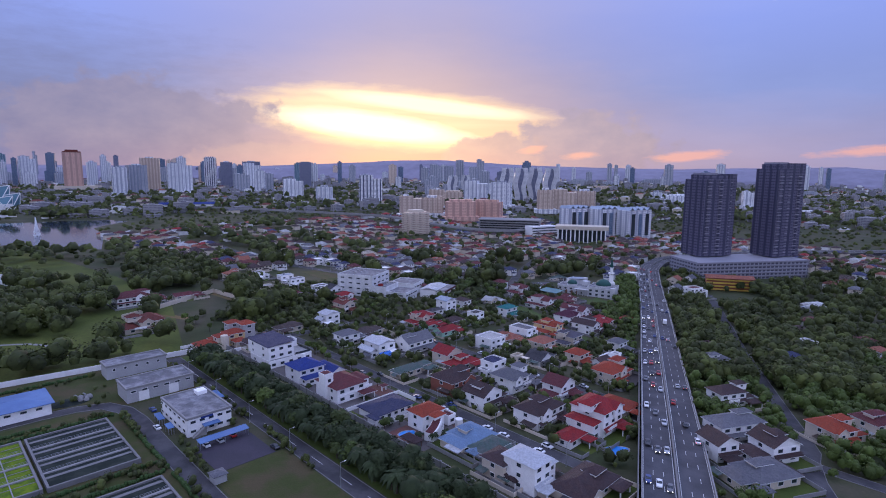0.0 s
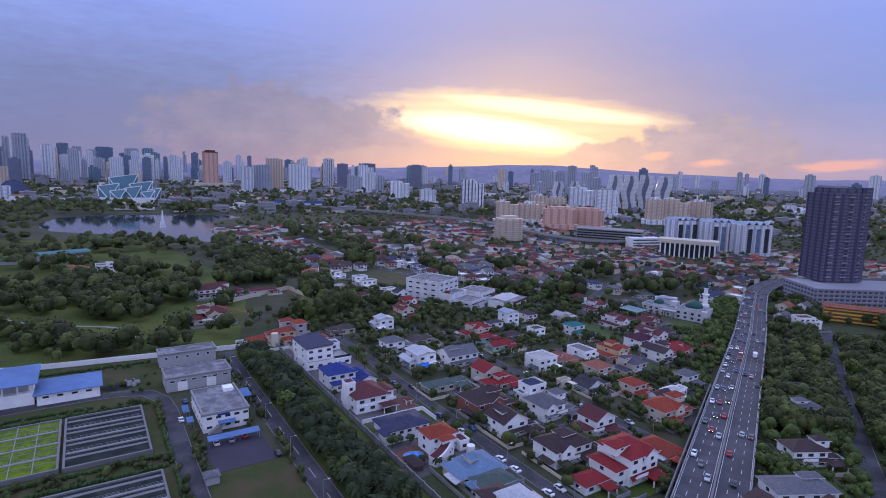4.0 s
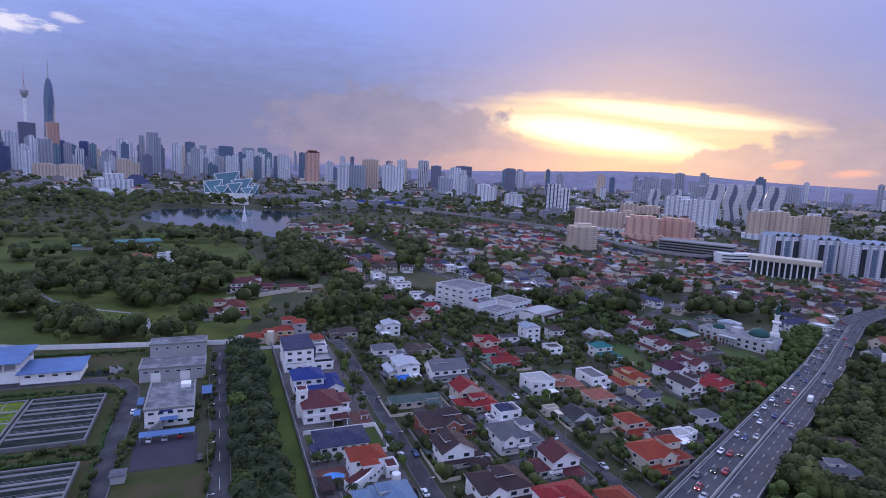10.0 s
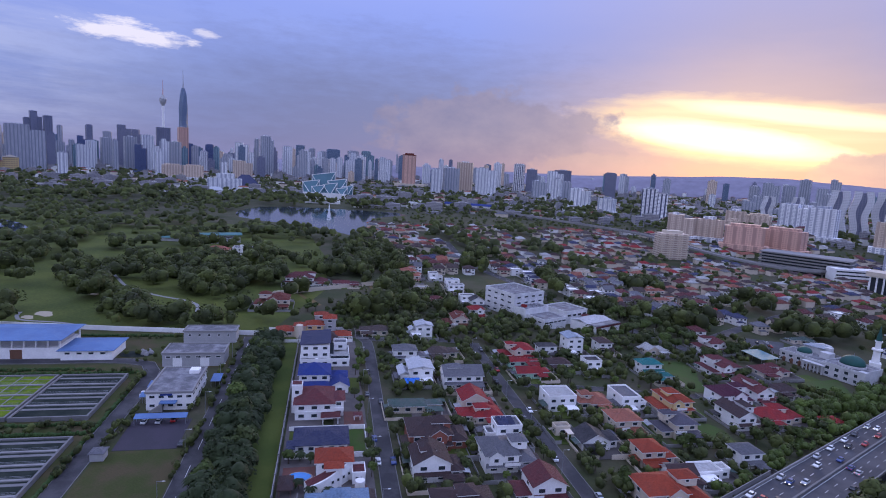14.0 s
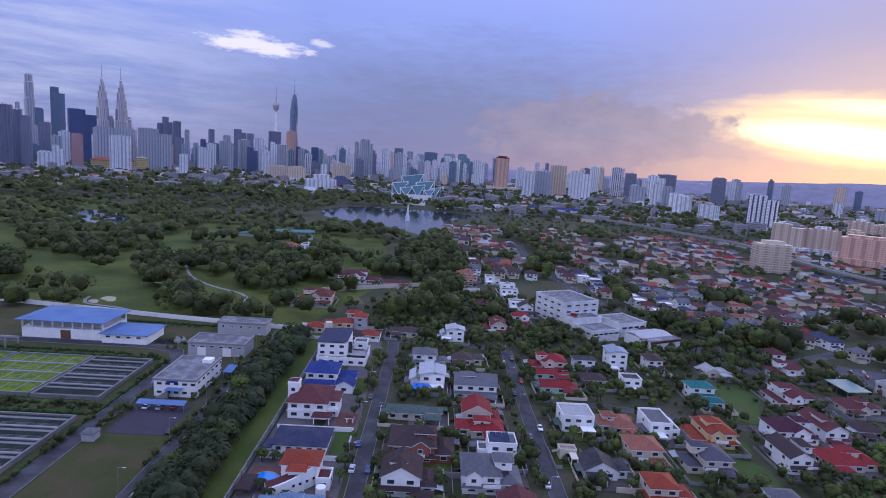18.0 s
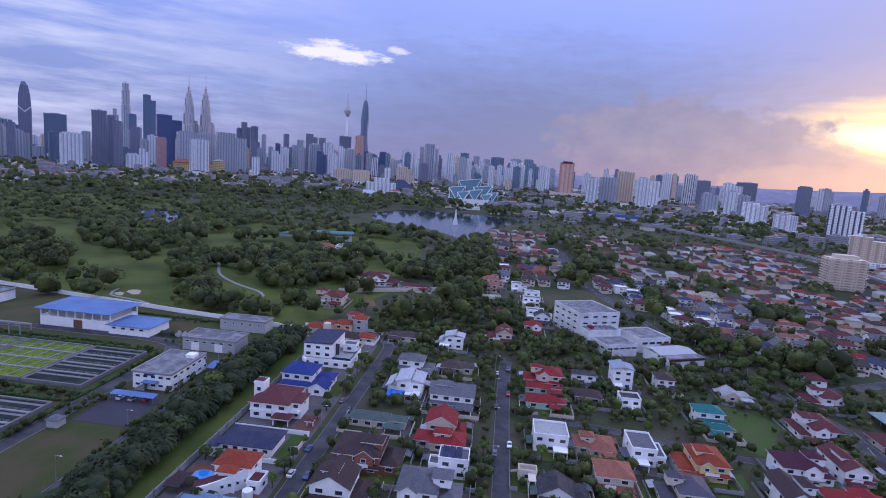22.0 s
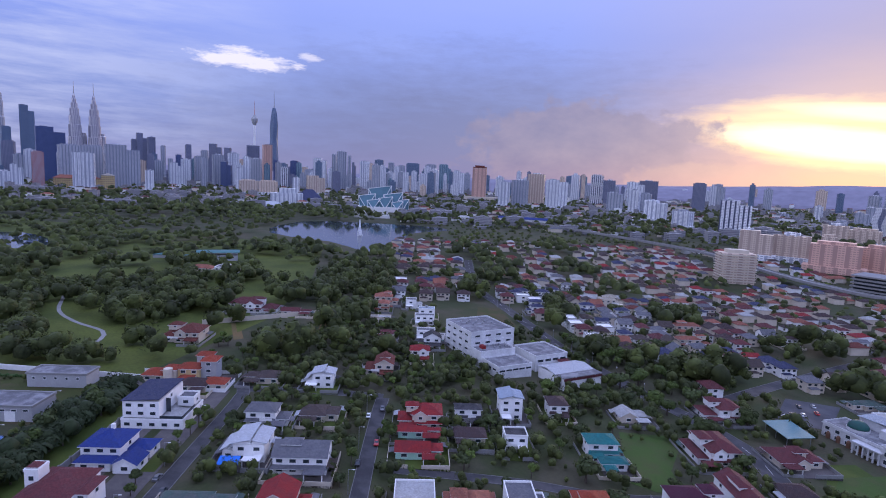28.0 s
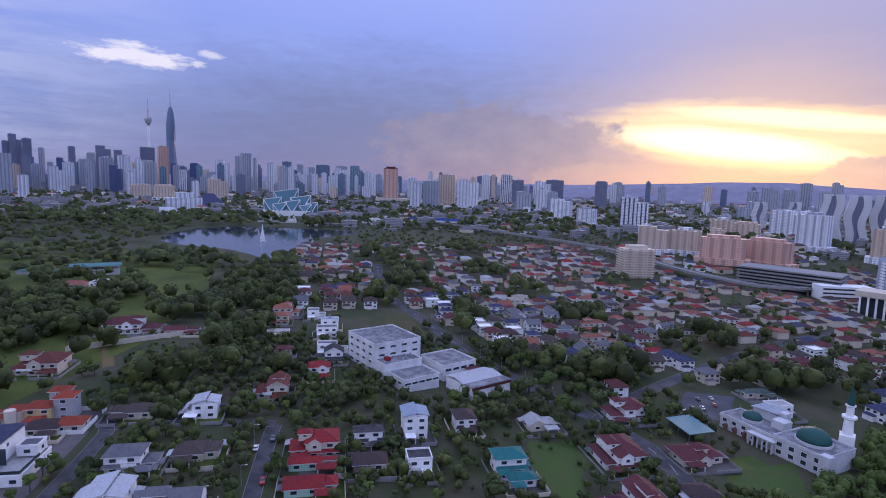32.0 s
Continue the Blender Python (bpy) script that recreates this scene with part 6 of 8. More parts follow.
# ---- railway viaduct ----
VIA = smooth_line([(-1000, 1480), (-770, 1290), (-534, 1195), (-260, 1090), (-140, 1030), (-70, 1000), (0, 985), (60, 980), (150, 1060), (300, 1090)], 20)
via = structure("viaduct", ribbon(VIA, 10.0, 7.0, 9.0), PALE_CONCRETE, "long pale concrete railway viaduct", "viaduct")
for off in (-5.1, 5.1):
    part("parapet", ribbon(VIA, 0.3, 7.5, 10.2, offset=off), PALE_CONCRETE, via)
for q in VIA[1::2]:
    part("pier", shared("via_pier", lambda: Shape().box(-1.1, -1.1, -1, 1.1, 1.1, 6.0).box(-3.5, -1.2, 6.02, 3.5, 1.2, 7.0), CONCRETE), None, via, at=pose(q.x, q.y, 0))
road_lines.append((VIA, 6.0))
station = thing("station", -642, 1230, 25, "pale viaduct station with a blue roof", "station")
part("roof", gable_roof(-60, -8, 60, 8, 14, 4, 1.0, False), ROOF["BL"], station)
part("hall", Shape().box(-58, -7, 9.1, 58, 7, 14), WALL["WH"], station)

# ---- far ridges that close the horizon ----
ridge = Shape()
# the pale blue-grey is distance haze put into the base colour
RIDGE_MAT = material("haze_tinted_hills", (0.25, 0.235, 0.30), 0.95, 0.35, 0.004, 0.3, 0.02)
n = 150
pts = []
for i in range(n + 1):
    a = radians(-58 + i * 170 / n)
    bump = noise.noise(Vector((i * 0.11, 3.0, 0))) * 14 + noise.noise(Vector((i * 0.45, 7.0, 0))) * 7
    hill = 60 * math.exp(-((i * 170 / n - 58 - 5) / 11) ** 2) + 24 * math.exp(-((i * 170 / n - 58 + 34) / 9) ** 2)
    top = 98 + bump * 0.7 + hill
    pts.append((-math.sin(a) * 4600, math.cos(a) * 4600, top))
rv = []
for ax, ay, az in pts:
    rv += [(ax * 0.925, ay * 0.925, -1), (ax * 0.93, ay * 0.93, 20), (ax * 0.97, ay * 0.97, az * 0.8), (ax, ay, az), (ax * 1.03, ay * 1.03, -1)]
ridge.add(rv, [(5 * i + k, 5 * i + k + 1, 5 * i + k + 6, 5 * i + k + 5) for i in range(n) for k in range(4)])
structure("distant_ridge", ridge, RIDGE_MAT, "low hills along the horizon with blue-grey haze painted in", "hills")

# ---- the water treatment works ----
def gthing(name, v, u, label, category, group="", turn=0.0):
    x, y = grid(v, u)
    return thing(name, x, y, 48 + turn, label, category, group)


ALGAE = material("green_algae_water", (0.17, 0.24, 0.02), 0.9, 0.5, 0.3, 0.2, 1.5, second=(0.08, 0.13, 0.02), gloss=0.05)
GREY_WATER = material("settling_water", (0.020, 0.028, 0.024), 0.7, 0.3, 0.2, 0.1, 1.0, second=(0.034, 0.042, 0.034), gloss=0.05)
HEDGE = material("clipped_hedge", (0.045, 0.085, 0.022), 0.9, 0.5, 0.8, 0.8, 4.0)


def basin(v0, v1, u0, u1, lanes, water, label):
    """An open tank: rim, long walkway walls across it and the water between them."""
    ob = gthing("treatment_basin", (v0 + v1) / 2, (u0 + u1) / 2, label, "basin", "treatment basins")
    a, b = (v1 - v0) / 2, (u1 - u0) / 2
    for q in ((-a, -b, a, -b + 0.7), (-a, b - 0.7, a, b), (-a, -b + 0.7, -a + 0.7, b - 0.7), (a - 0.7, -b + 0.7, a, b - 0.7)):
        part("rim_wall", Shape().box(q[0], q[1], -0.3, q[2], q[3], 1.7), CONCRETE, ob)
    for q in range(lanes):
        y0 = -b + 0.7 + (2 * b - 1.4) * q / lanes
        y1 = -b + 0.7 + (2 * b - 1.4) * (q + 1) / lanes
        part("water_lane", Shape().box(-a + 0.7, y0 + 0.2, -0.3, a - 0.7, y1 - 0.2, 1.2), water, ob)
        part("trough", Shape().box(-a + 0.7, (y0 + y1) / 2 + 1.2, 0.4, a - 0.7, (y0 + y1) / 2 + (2.6 if water is GREY_WATER else 1.5), 1.3), CONCRETE, ob)
        if water is ALGAE:
            for k in range(1, 5):
                part("cross_beam", Shape().box(-a + 0.7 + (2 * a - 1.4) * k / 5 - 0.15, y0 + 0.2, 0.5, -a + 0.7 + (2 * a - 1.4) * k / 5 + 0.15, y1 - 0.2, 1.4), PALE_CONCRETE, ob)
        if q:
            part("walkway", Shape().box(-a + 0.7, y0 - 0.5, -0.3, a - 0.7, y0 + 0.5, 1.6), PALE_CONCRETE, ob)
            part("handrail", Shape().box(-a + 0.7, y0 + 0.42, 2.35, a - 0.7, y0 + 0.47, 2.42).box(-a + 0.7, y0 + 0.42, 1.95, a - 0.7, y0 + 0.47, 2.0), METAL, ob)
    footprints.append((*grid((v0 + v1) / 2, (u0 + u1) / 2), a))
    return ob


basin(40, 66, 199.5, 242, 4, GREY_WATER, "open concrete settling basin with dark water lanes")
basin(6, 39, 200, 242, 4, ALGAE, "concrete basin with bright green algae water")
basin(-28, 5, 200, 242, 4, ALGAE, "concrete basin with bright green algae water")
basin(30, 67.5, 140, 184, 5, GREY_WATER, "open concrete settling basin with dark water lanes")
basin(-8, 29, 140, 184, 5, GREY_WATER, "open concrete settling basin with dark water lanes")
basin(-60, -29, 200, 241, 6, GREY_WATER, "open concrete settling basin with dark water lanes")


def hedge(v0, u0, v1, u1, high=1.3):
    ob = gthing("hedge", (v0 + v1) / 2, (u0 + u1) / 2, "clipped dark green hedge along a path", "hedge", "hedges of the works")
    r = random.Random(int(v0 * 7 + u0))
    s = Shape()
    n = int(max(abs(v1 - v0), abs(u1 - u0)) / 1.1)
    for i in range(n):
        x, y = (i / n - 0.5) * (v1 - v0), (i / n - 0.5) * (u1 - u0)
        q, h = r.uniform(0.6, 0.95), high * r.uniform(0.8, 1.25)
        s.lathe(x + r.uniform(-0.2, 0.2), y + r.uniform(-0.2, 0.2), [(q * 0.8, -0.2), (q, h * 0.5), (q * 0.7, h * 0.85), (q * 0.2, h)], 6)
    part("leaves", s, HEDGE, ob)


for q in ((-60, 195.5, 70.5, 195.5), (-60, 188, 70.5, 188), (71.2, 190, 71.2, 245), (-20, 246, 70, 246), (71.2, 100, 71.2, 186), (-60, 251, 50, 251), (-20, 303, 75, 300)):
    hedge(*q)


def plain_block(name, v0, v1, u0, u1, h, label, roof_rim=True, tanks=0, wall="WH"):
    ob = gthing(name, (v0 + v1) / 2, (u0 + u1) / 2, label, "building", "buildings of the works")
    a, b = (v1 - v0) / 2, (u1 - u0) / 2
    part("wall", Shape().box(-a, -b, -0.3, a, b, h), WALL[wall], ob)
    part("roof_deck", Shape().box(-a + 0.3, -b + 0.3, h, a - 0.3, b - 0.3, h + 0.15), ROOF_SLAB, ob)
    for q in ((-a - 0.4, -b - 0.4, a + 0.4, -b + 0.28), (-a - 0.4, b - 0.28, a + 0.4, b + 0.4), (-a - 0.4, -b + 0.3, -a + 0.28, b - 0.3), (a - 0.28, -b + 0.3, a + 0.4, b - 0.3)):
        part("roof_rim", Shape().box(q[0], q[1], h - 0.3, q[2], q[3], h + 0.6), PALE_CONCRETE, ob)
    footprints.append((*grid((v0 + v1) / 2, (u0 + u1) / 2), max(a, b)))
    return ob, a, b


pb, a, b = plain_block("works_office", 83.5, 100, 206.5, 233, 7.0, "two-storey white works office with a stained flat roof", wall="WH")
for q in range(5):
    for z in (1.9, 5.4):
        window(pb, -a + 2.2 + q * 3.3, -b - 0.01, z, 0, 2.0, 1.1)
for q in range(6):
    for z in (1.9, 5.4):
        window(pb, -a - 0.01, -b + 3 + q * 4.6, z, -90, 2.4, 1.1)
        window(pb, a + 0.01, -b + 3 + q * 4.6, z, 90, 2.4, 1.1)
part("roof_plant", Shape().box(3, 6, 7.15, 6.8, 10, 8.6), WALL["WH"], pb)
part("entrance_canopy", Shape().box(-3, -b - 3, 3.6, 3, -b - 0.02, 3.9), SKY_BLUE_SHEET, pb)
part("sign_panel", Shape().box(-3.2, -b - 0.25, 5.9, 1.2, -b - 0.02, 7.2), ROOF["BL"], pb)
part("stair", Shape().add([(-7, -b - 2, 0), (-2, -b - 2, 3.4), (-2, -b - 0.5, 3.4), (-7, -b - 0.5, 0), (-7, -b - 2, -0.3), (-2, -b - 2, -0.3), (-2, -b - 0.5, -0.3), (-7, -b - 0.5, -0.3)], [(0, 1, 2, 3), (4, 5, 1, 0), (5, 6, 2, 1), (6, 7, 3, 2)]), PALE_CONCRETE, pb)
pb, a, b = plain_block("pump_house", 76.5, 103.5, 254, 268, 6.2, "pale grey pump house with a flat rimmed roof", wall="GY")
for q in range(6):
    window(pb, -a + 2.5 + q * 4.4, -b - 0.01, 4.6, 0, 2.2, 0.9)
part("shutter_door", Shape().box(-9, -b - 0.1, 0, -5, -b - 0.02, 4.2), WALL["WH"], pb)
part("shutter_door", Shape().box(3, -b - 0.1, 0, 7, -b - 0.02, 4.2), WALL["WH"], pb)
pb, a, b = plain_block("pump_house", 77.5, 103.5, 289, 299, 6.2, "pale grey pump house with a flat rimmed roof", wall="GY")
for q in range(5):
    window(pb, -a + 3 + q * 4.8, -b - 0.01, 4.2, 0, 1.2, 1.2)
pb, a, b = plain_block("works_shed", -110, -62, 290, 306, 6.0, "long low white works shed")
for q in range(9):
    window(pb, -a + 3 + q * 5.2, -b - 0.01, 4.2, 0, 2.6, 0.9)


def canopy(v, u, w, d, h, label, turn=0.0):
    ob = gthing("carport", v, u, label, "carport", "blue carports", turn)
    part("roof", Shape().add([(-w / 2, -d / 2, h), (w / 2, -d / 2, h), (w / 2, d / 2, h + 0.6), (-w / 2, d / 2, h + 0.6), (-w / 2, -d / 2, h + 0.12), (w / 2, -d / 2, h + 0.12), (w / 2, d / 2, h + 0.72), (-w / 2, d / 2, h + 0.72)], [(4, 5, 6, 7), (3, 2, 1, 0), (0, 1, 5, 4), (1, 2, 6, 5), (2, 3, 7, 6), (3, 0, 4, 7)]), SKY_BLUE_SHEET, ob)
    for q in (-w / 2 + 0.3, 0, w / 2 - 0.3):
        for k in (-d / 2 + 0.3, d / 2 - 0.3):
            part("post", shared("canopy_post", lambda: Shape().box(-0.07, -0.07, 0, 0.07, 0.07, 2.6), METAL), None, ob, at=pose(q, k, 0))


canopy(92, 195, 18, 3.2, 2.6, "long blue sheet-roofed carport")
canopy(80.2, 226, 2.4, 6, 2.6, "small blue sheet-roofed carport")
canopy(80.2, 215, 2.4, 4, 2.6, "small blue sheet-roofed carport")
canopy(104.5, 232, 4, 8, 2.6, "small blue sheet-roofed carport")
hallb = gthing("filter_hall", 9, 278, "open-sided white hall under a broad blue sheet roof", "hall")
footprints.append((*grid(9, 278), 26))
part("wall", Shape().box(-20, -11, -0.3, 20, 11, 5.2), WALL["WH"], hallb)
part("roof", hip_roof(-20, -12, 20, 12, 9.6, 1.9, 1.6), SKY_BLUE_SHEET, hallb)
part("inner_wall", Shape().box(-18, -8, 5.2, 18, 9, 9.5), WALL["GY"], hallb)
for q in range(9):
    for k in (-10.8, 10.8):
        part("column", shared("hall_column", lambda: Shape().box(-0.3, -0.3, 5.2, 0.3, 0.3, 9.6), WALL["WH"]), None, hallb, at=pose(-19.6 + q * 4.9, k, 0))
part("opening", Shape().box(-1, -11.1, 0, 4, -11.02, 4.4), WOOD, hallb)
annex = gthing("filter_annex", 41, 273, "lower white annex with a blue sheet roof", "building")
part("wall", Shape().box(-11, -9, -0.3, 11, 9, 5.0), WALL["WH"], annex)
part("roof", hip_roof(-11, -9, 11, 9, 5.0, 1.2, 1.2), SKY_BLUE_SHEET, annex)
for q in range(4):
    window(annex, -8 + q * 5, -9.01, 3.4, 0, 2.2, 1.0)

# boundary walls: the golf course side and the long fence beside the lawn
gw = tagged(new("boundary_wall_golf", ribbon([Vector(grid(-400, 360)), Vector(grid(-142, 339)), Vector(grid(40, 311)), Vector(grid(122, 301))], 0.4, -0.3, 2.6).mesh("boundary_wall", WALL["WH"])), "long pale concrete wall beside the golf course", "wall", kind="structure")
lf = tagged(new("boundary_wall_lawn", ribbon([Vector(grid(136, 85)), Vector(grid(136.2, 298))], 0.3, -0.3, 2.4).mesh("boundary_wall", PALE_CONCRETE)), "pale wall between lawn and back gardens", "wall", kind="structure")
for q in range(36):
    part("pillar", shared("wall_pillar", lambda: Shape().box(-0.3, -0.3, -0.3, 0.3, 0.3, 2.7), CONCRETE), None, lf, at=pose(*grid(136.1, 86 + q * 6), 0, 0, 0, 48))

# gantries, kiosk, pond and cars inside the works
for k, (v, u) in enumerate(((-8, 248), (-30, 246))):
    ob = gthing("gantry", v, u, "pale steel truss gantry over the basins", "gantry", "gantries")
    for q in (-9, -3, 3, 9):
        part("post", Shape().box(q - 0.25, -0.25, 0, q + 0.25, 0.25, 6), PALE_CONCRETE, ob)
    part("beam", Shape().box(-9.3, -0.4, 6, 9.3, 0.4, 6.8), PALE_CONCRETE, ob)
ob = gthing("kiosk", 80, 171, "small grey kiosk beside the lawn", "kiosk")
part("wall", Shape().box(-2, -2, -0.3, 2, 2, 2.8), WALL["GY"], ob)
part("roof", hip_roof(-2, -2, 2, 2, 2.8, 1.0, 0.4), ROOF["GY"], ob)
ob = gthing("garden_rockery", 60, 272, "rock garden with a dark pond", "rockery")
part("pond", Shape().slab([(8 * math.cos(i * 0.628), 5 * math.sin(i * 0.628)) for i in range(10)], -0.3, 0.12), GREY_WATER, ob)
rock_rng = random.Random(3)
for q in range(9):
    part("rock", Shape().lathe(rock_rng.uniform(2, 7), rock_rng.uniform(-3, 4), [(0.9, -0.3), (1.1, 0.6), (0.7, 1.4), (0.2, 1.8)], 6), PALE_CONCRETE, ob)
for v, u, c in ((103, 178, "black"), (86, 196, "white"), (91, 196, "silver"), (96, 197, "red"), (82, 240, "blue"), (78, 222, "white")):
    x, y = grid(v, u)
    car(x, y, 48, c, 0.07, "cars of the works", False)

# ---- the white office block on the main road ----
OFFICE = (-88.0, 468.5, -17)
for fx, fy, fr in ((-88, 468, 24), (-62, 462, 14), (-46, 456, 15), (-56, 486, 15), (-28, 476, 14)):
    footprints.append((fx, fy, fr))
WHITE_STAINED = material("stained_white_render", (0.66, 0.66, 0.66), 0.85, 0.35, 0.16, 0.1, 1.2, second=(0.72, 0.72, 0.72))


def wing(name, x0, y0, x1, y1, h, label):
    """A flat-roofed wing of the office, with its parapet."""
    ob = thing(name, *OFFICE, label, name.replace("_", " "))
    part("wall", Shape().box(x0, y0, -2.5, x1, y1, h), WHITE_STAINED, ob)
    part("parapet", parapet_roof(x0, y0, x1, y1, h), WHITE_STAINED, ob)
    part("roof_deck", Shape().box(x0 + 0.3, y0 + 0.3, h - 0.1, x1 - 0.3, y1 - 0.3, h + 0.12), ROOF_SLAB, ob)
    return ob


off = wing("office_block", -16, -15, 16, 15, 17, "four-storey white office block with stained walls")
for fl in range(4):
    z = 2.6 + fl * 4.1
    for q in range(4):
        window(off, -11.4 + q * 7.4, -15.01, z, 0, 3.6, 1.3)
    for q in range(4):
        window(off, 16.01, -10.6 + q * 7.2, z, 90, 3.6, 1.3)
    part("floor_band", Shape().box(-16.15, -15.15, z + 1.15, 16.15, -15.02, z + 1.55).box(16.02, -15.15, z + 1.15, 16.15, 15.15, z + 1.55), WHITE_STAINED, off)
for q in range(9):
    part("vent", shared("roof_vent", lambda: Shape().lathe(0, 0, [(0.4, 0), (0.4, 1.0), (0.6, 1.1), (0.1, 1.5)], 8), METAL), None, off, at=pose(-8 + (q % 3) * 4.1, -9 + q * 2.2, 17.12))
for q in range(3):
    part("antenna", shared("roof_mast", lambda: Shape().lathe(0, 0, [(0.07, 0), (0.04, 4.2)], 5).box(-0.6, -0.03, 3.2, 0.6, 0.03, 3.26), METAL), None, off, at=pose(4 + q * 4.5, -12 + q * 5, 17.12))
low = wing("office_wing", 16.2, -15.4, 28, 8, 9.0, "two-storey white wing with a cluttered roof terrace")
part("red_tank", Shape().box(19, -11, 9.12, 22.5, -8.5, 10.9), ROOF["RE"], low)
for q in range(6):
    part("roof_plant", shared("condenser", lambda: Shape().box(-0.7, -0.45, 0, 0.7, 0.45, 1.1), METAL), None, low, at=pose(19 + (q % 2) * 4, -5 + q * 1.9, 9.12))
low2 = wing("office_wing", 28.2, -14, 45, 8, 5.5, "single-storey white wing with ribbon windows")
for q in range(5):
    window(low2, 45.01, -11.5 + q * 4.3, 3.6, 90, 3.8, 1.2)
for q in range(3):
    window(low2, 31 + q * 5, -14.01, 3.6, 0, 3.4, 1.2)
low3 = wing("office_wing", 16.2, 15.2, 39, 38, 6.5, "low pale hall with a flat grey roof")
for q in range(4):
    window(low3, 39.01, 18.5 + q * 5.4, 4.0, 90, 4.2, 1.6)
part("red_awning", Shape().add([(39.05, 30, 3.4), (42, 30, 2.6), (42, 38, 2.6), (39.05, 38, 3.4), (39.05, 30, 3.55), (42, 30, 2.75), (42, 38, 2.75), (39.05, 38, 3.55)], [(4, 5, 6, 7), (3, 2, 1, 0), (0, 1, 5, 4), (3, 0, 4, 7), (1, 2, 6, 5)]), ROOF["MA"], low3)
shed = thing("workshop", *OFFICE, "low workshop with a shining white sheet roof", "workshop")
part("wall", Shape().box(46, 12, -2.5, 68, 38, 4.2), WALL["WH"], shed)
part("roof", gable_roof(46, 12, 61, 38, 4.2, 1.3, 0.5, True), ROOF["PW"], shed)
part("roof", Shape().box(61.6, 11.6, 4.2, 68.4, 38.4, 4.5), ROOF_SLAB, shed)
part("red_fascia", Shape().box(68.05, 12, 2.8, 68.6, 38, 4.0), ROOF["MA"], shed)
flat("field", [(-214, 366), (-199, 432), (-170, 409), (-178, 352)], material("bare_field", (0.17, 0.11, 0.045), 0.95, 0.4, 0.06, 0.5, 1.0, second=(0.12, 0.10, 0.04)), "brown bare sports field", 0.06)
for fx, fy, fr in ((-192, 390, 20), (-194, 412, 15), (-190, 370, 15), (-178, 398, 12), (-172, 384, 10), (-166, 372, 10), (-160, 392, 9)):
    footprints.append((fx, fy, fr))
fw = tagged(new("field_wall", ribbon([Vector((-221, 350)), Vector((-216, 366)), Vector((-201, 434)), Vector((-169, 411))], 0.5, -0.3, 3.2).mesh("field_wall", WALL["CR"])), "long cream wall round a field", "wall", kind="structure")
flat("lawn", [(-84, 428), (-66, 412), (-50, 424), (-62, 438), (-78, 446)], GRASS, "overgrown green plot between houses", 0.05)
flat("lawn", [(-172, 560), (-118, 500), (-96, 512), (-112, 540), (-160, 574)], DULL_GRASS, "open grass plot beside the main road", 0.05)
flat("lawn", [(92, 494), (98, 462), (122, 462), (128, 484), (112, 496), (100, 506)], GRASS, "bright grass beside the mosque", 0.05)
footprints.extend([(36, 432, 6), (44, 425, 7), (42, 443, 6), (50, 430, 5), (70, 358, 6), (74, 349, 6), (68, 372, 5)])
flat("lawn", [(23, 441), (33, 426), (45, 402), (53, 428), (46, 452), (37, 456)], WATERED, "bright garden lawn", 0.05)
flat("car_park", [(62, 530), (84, 540), (80, 585), (56, 572)], ASPHALT, "small car park beside a road", 0.07)
for k, (x, y, c) in enumerate(((66, 545, "black"), (70, 550, "white"), (74, 560, "red"), (65, 562, "black"), (70, 570, "silver"))):
    car(x, y, 30, c, 0.07, "cars in the car park", False)

# ---- the mosque with green domes ----
mq = thing("mosque", 108.5, 526, -27, "white mosque with green domes and arched windows", "mosque")
for fx, fy, fr in ((95, 533, 16), (120, 520, 18), (108, 540, 14), (112, 505, 10), (104, 498, 10), (100, 478, 12), (114, 478, 12)):
    footprints.append((fx, fy, fr))
mq.scale = (1.05, 1.0, 0.88)
GREEN_DOME = material("green_dome_tiles", (0.010, 0.080, 0.066), 0.55, 0.3, 0.4, 0.3, 3.0, second=(0.014, 0.062, 0.055))
MOSQUE_WALL = material("weathered_white_render", (0.60, 0.60, 0.61), 0.85, 0.3, 0.25, 0.15, 2.0, second=(0.46, 0.46, 0.47))
part("wall", Shape().box(-25, -7, -0.3, 2, 8, 8).box(2.02, -9, -0.3, 24, 12, 9.5), MOSQUE_WALL, mq)
part("parapet", parapet_roof(-25, -7, 2, 8, 8), MOSQUE_WALL, mq)
part("parapet", parapet_roof(2.02, -9, 24, 12, 9.5), MOSQUE_WALL, mq)
part("roof_deck", Shape().box(-24.7, -6.7, 7.9, 1.7, 7.7, 8.12), ROOF_SLAB, mq)
part("roof_deck", Shape().box(2.4, -8.7, 9.4, 23.7, 11.7, 9.62), ROOF_SLAB, mq)


def dome(cx, cy, r, z):
    part("drum", Shape().lathe(cx, cy, [(r * 1.06, z), (r * 1.06, z + 1.4)], 24), MOSQUE_WALL, mq)
    part("dome", Shape().lathe(cx, cy, [(r * math.cos(k * 0.1745) if k < 9 else 0.1, z + 1.4 + r * 0.92 * math.sin(k * 0.1745)) for k in range(10)], 28), GREEN_DOME, mq, "green tiled dome", smooth=True)
    part("finial", Shape().lathe(cx, cy, [(0.25, z + 1.3 + r * 0.92), (0.08, z + 3.2 + r * 0.92)], 6), METAL, mq)


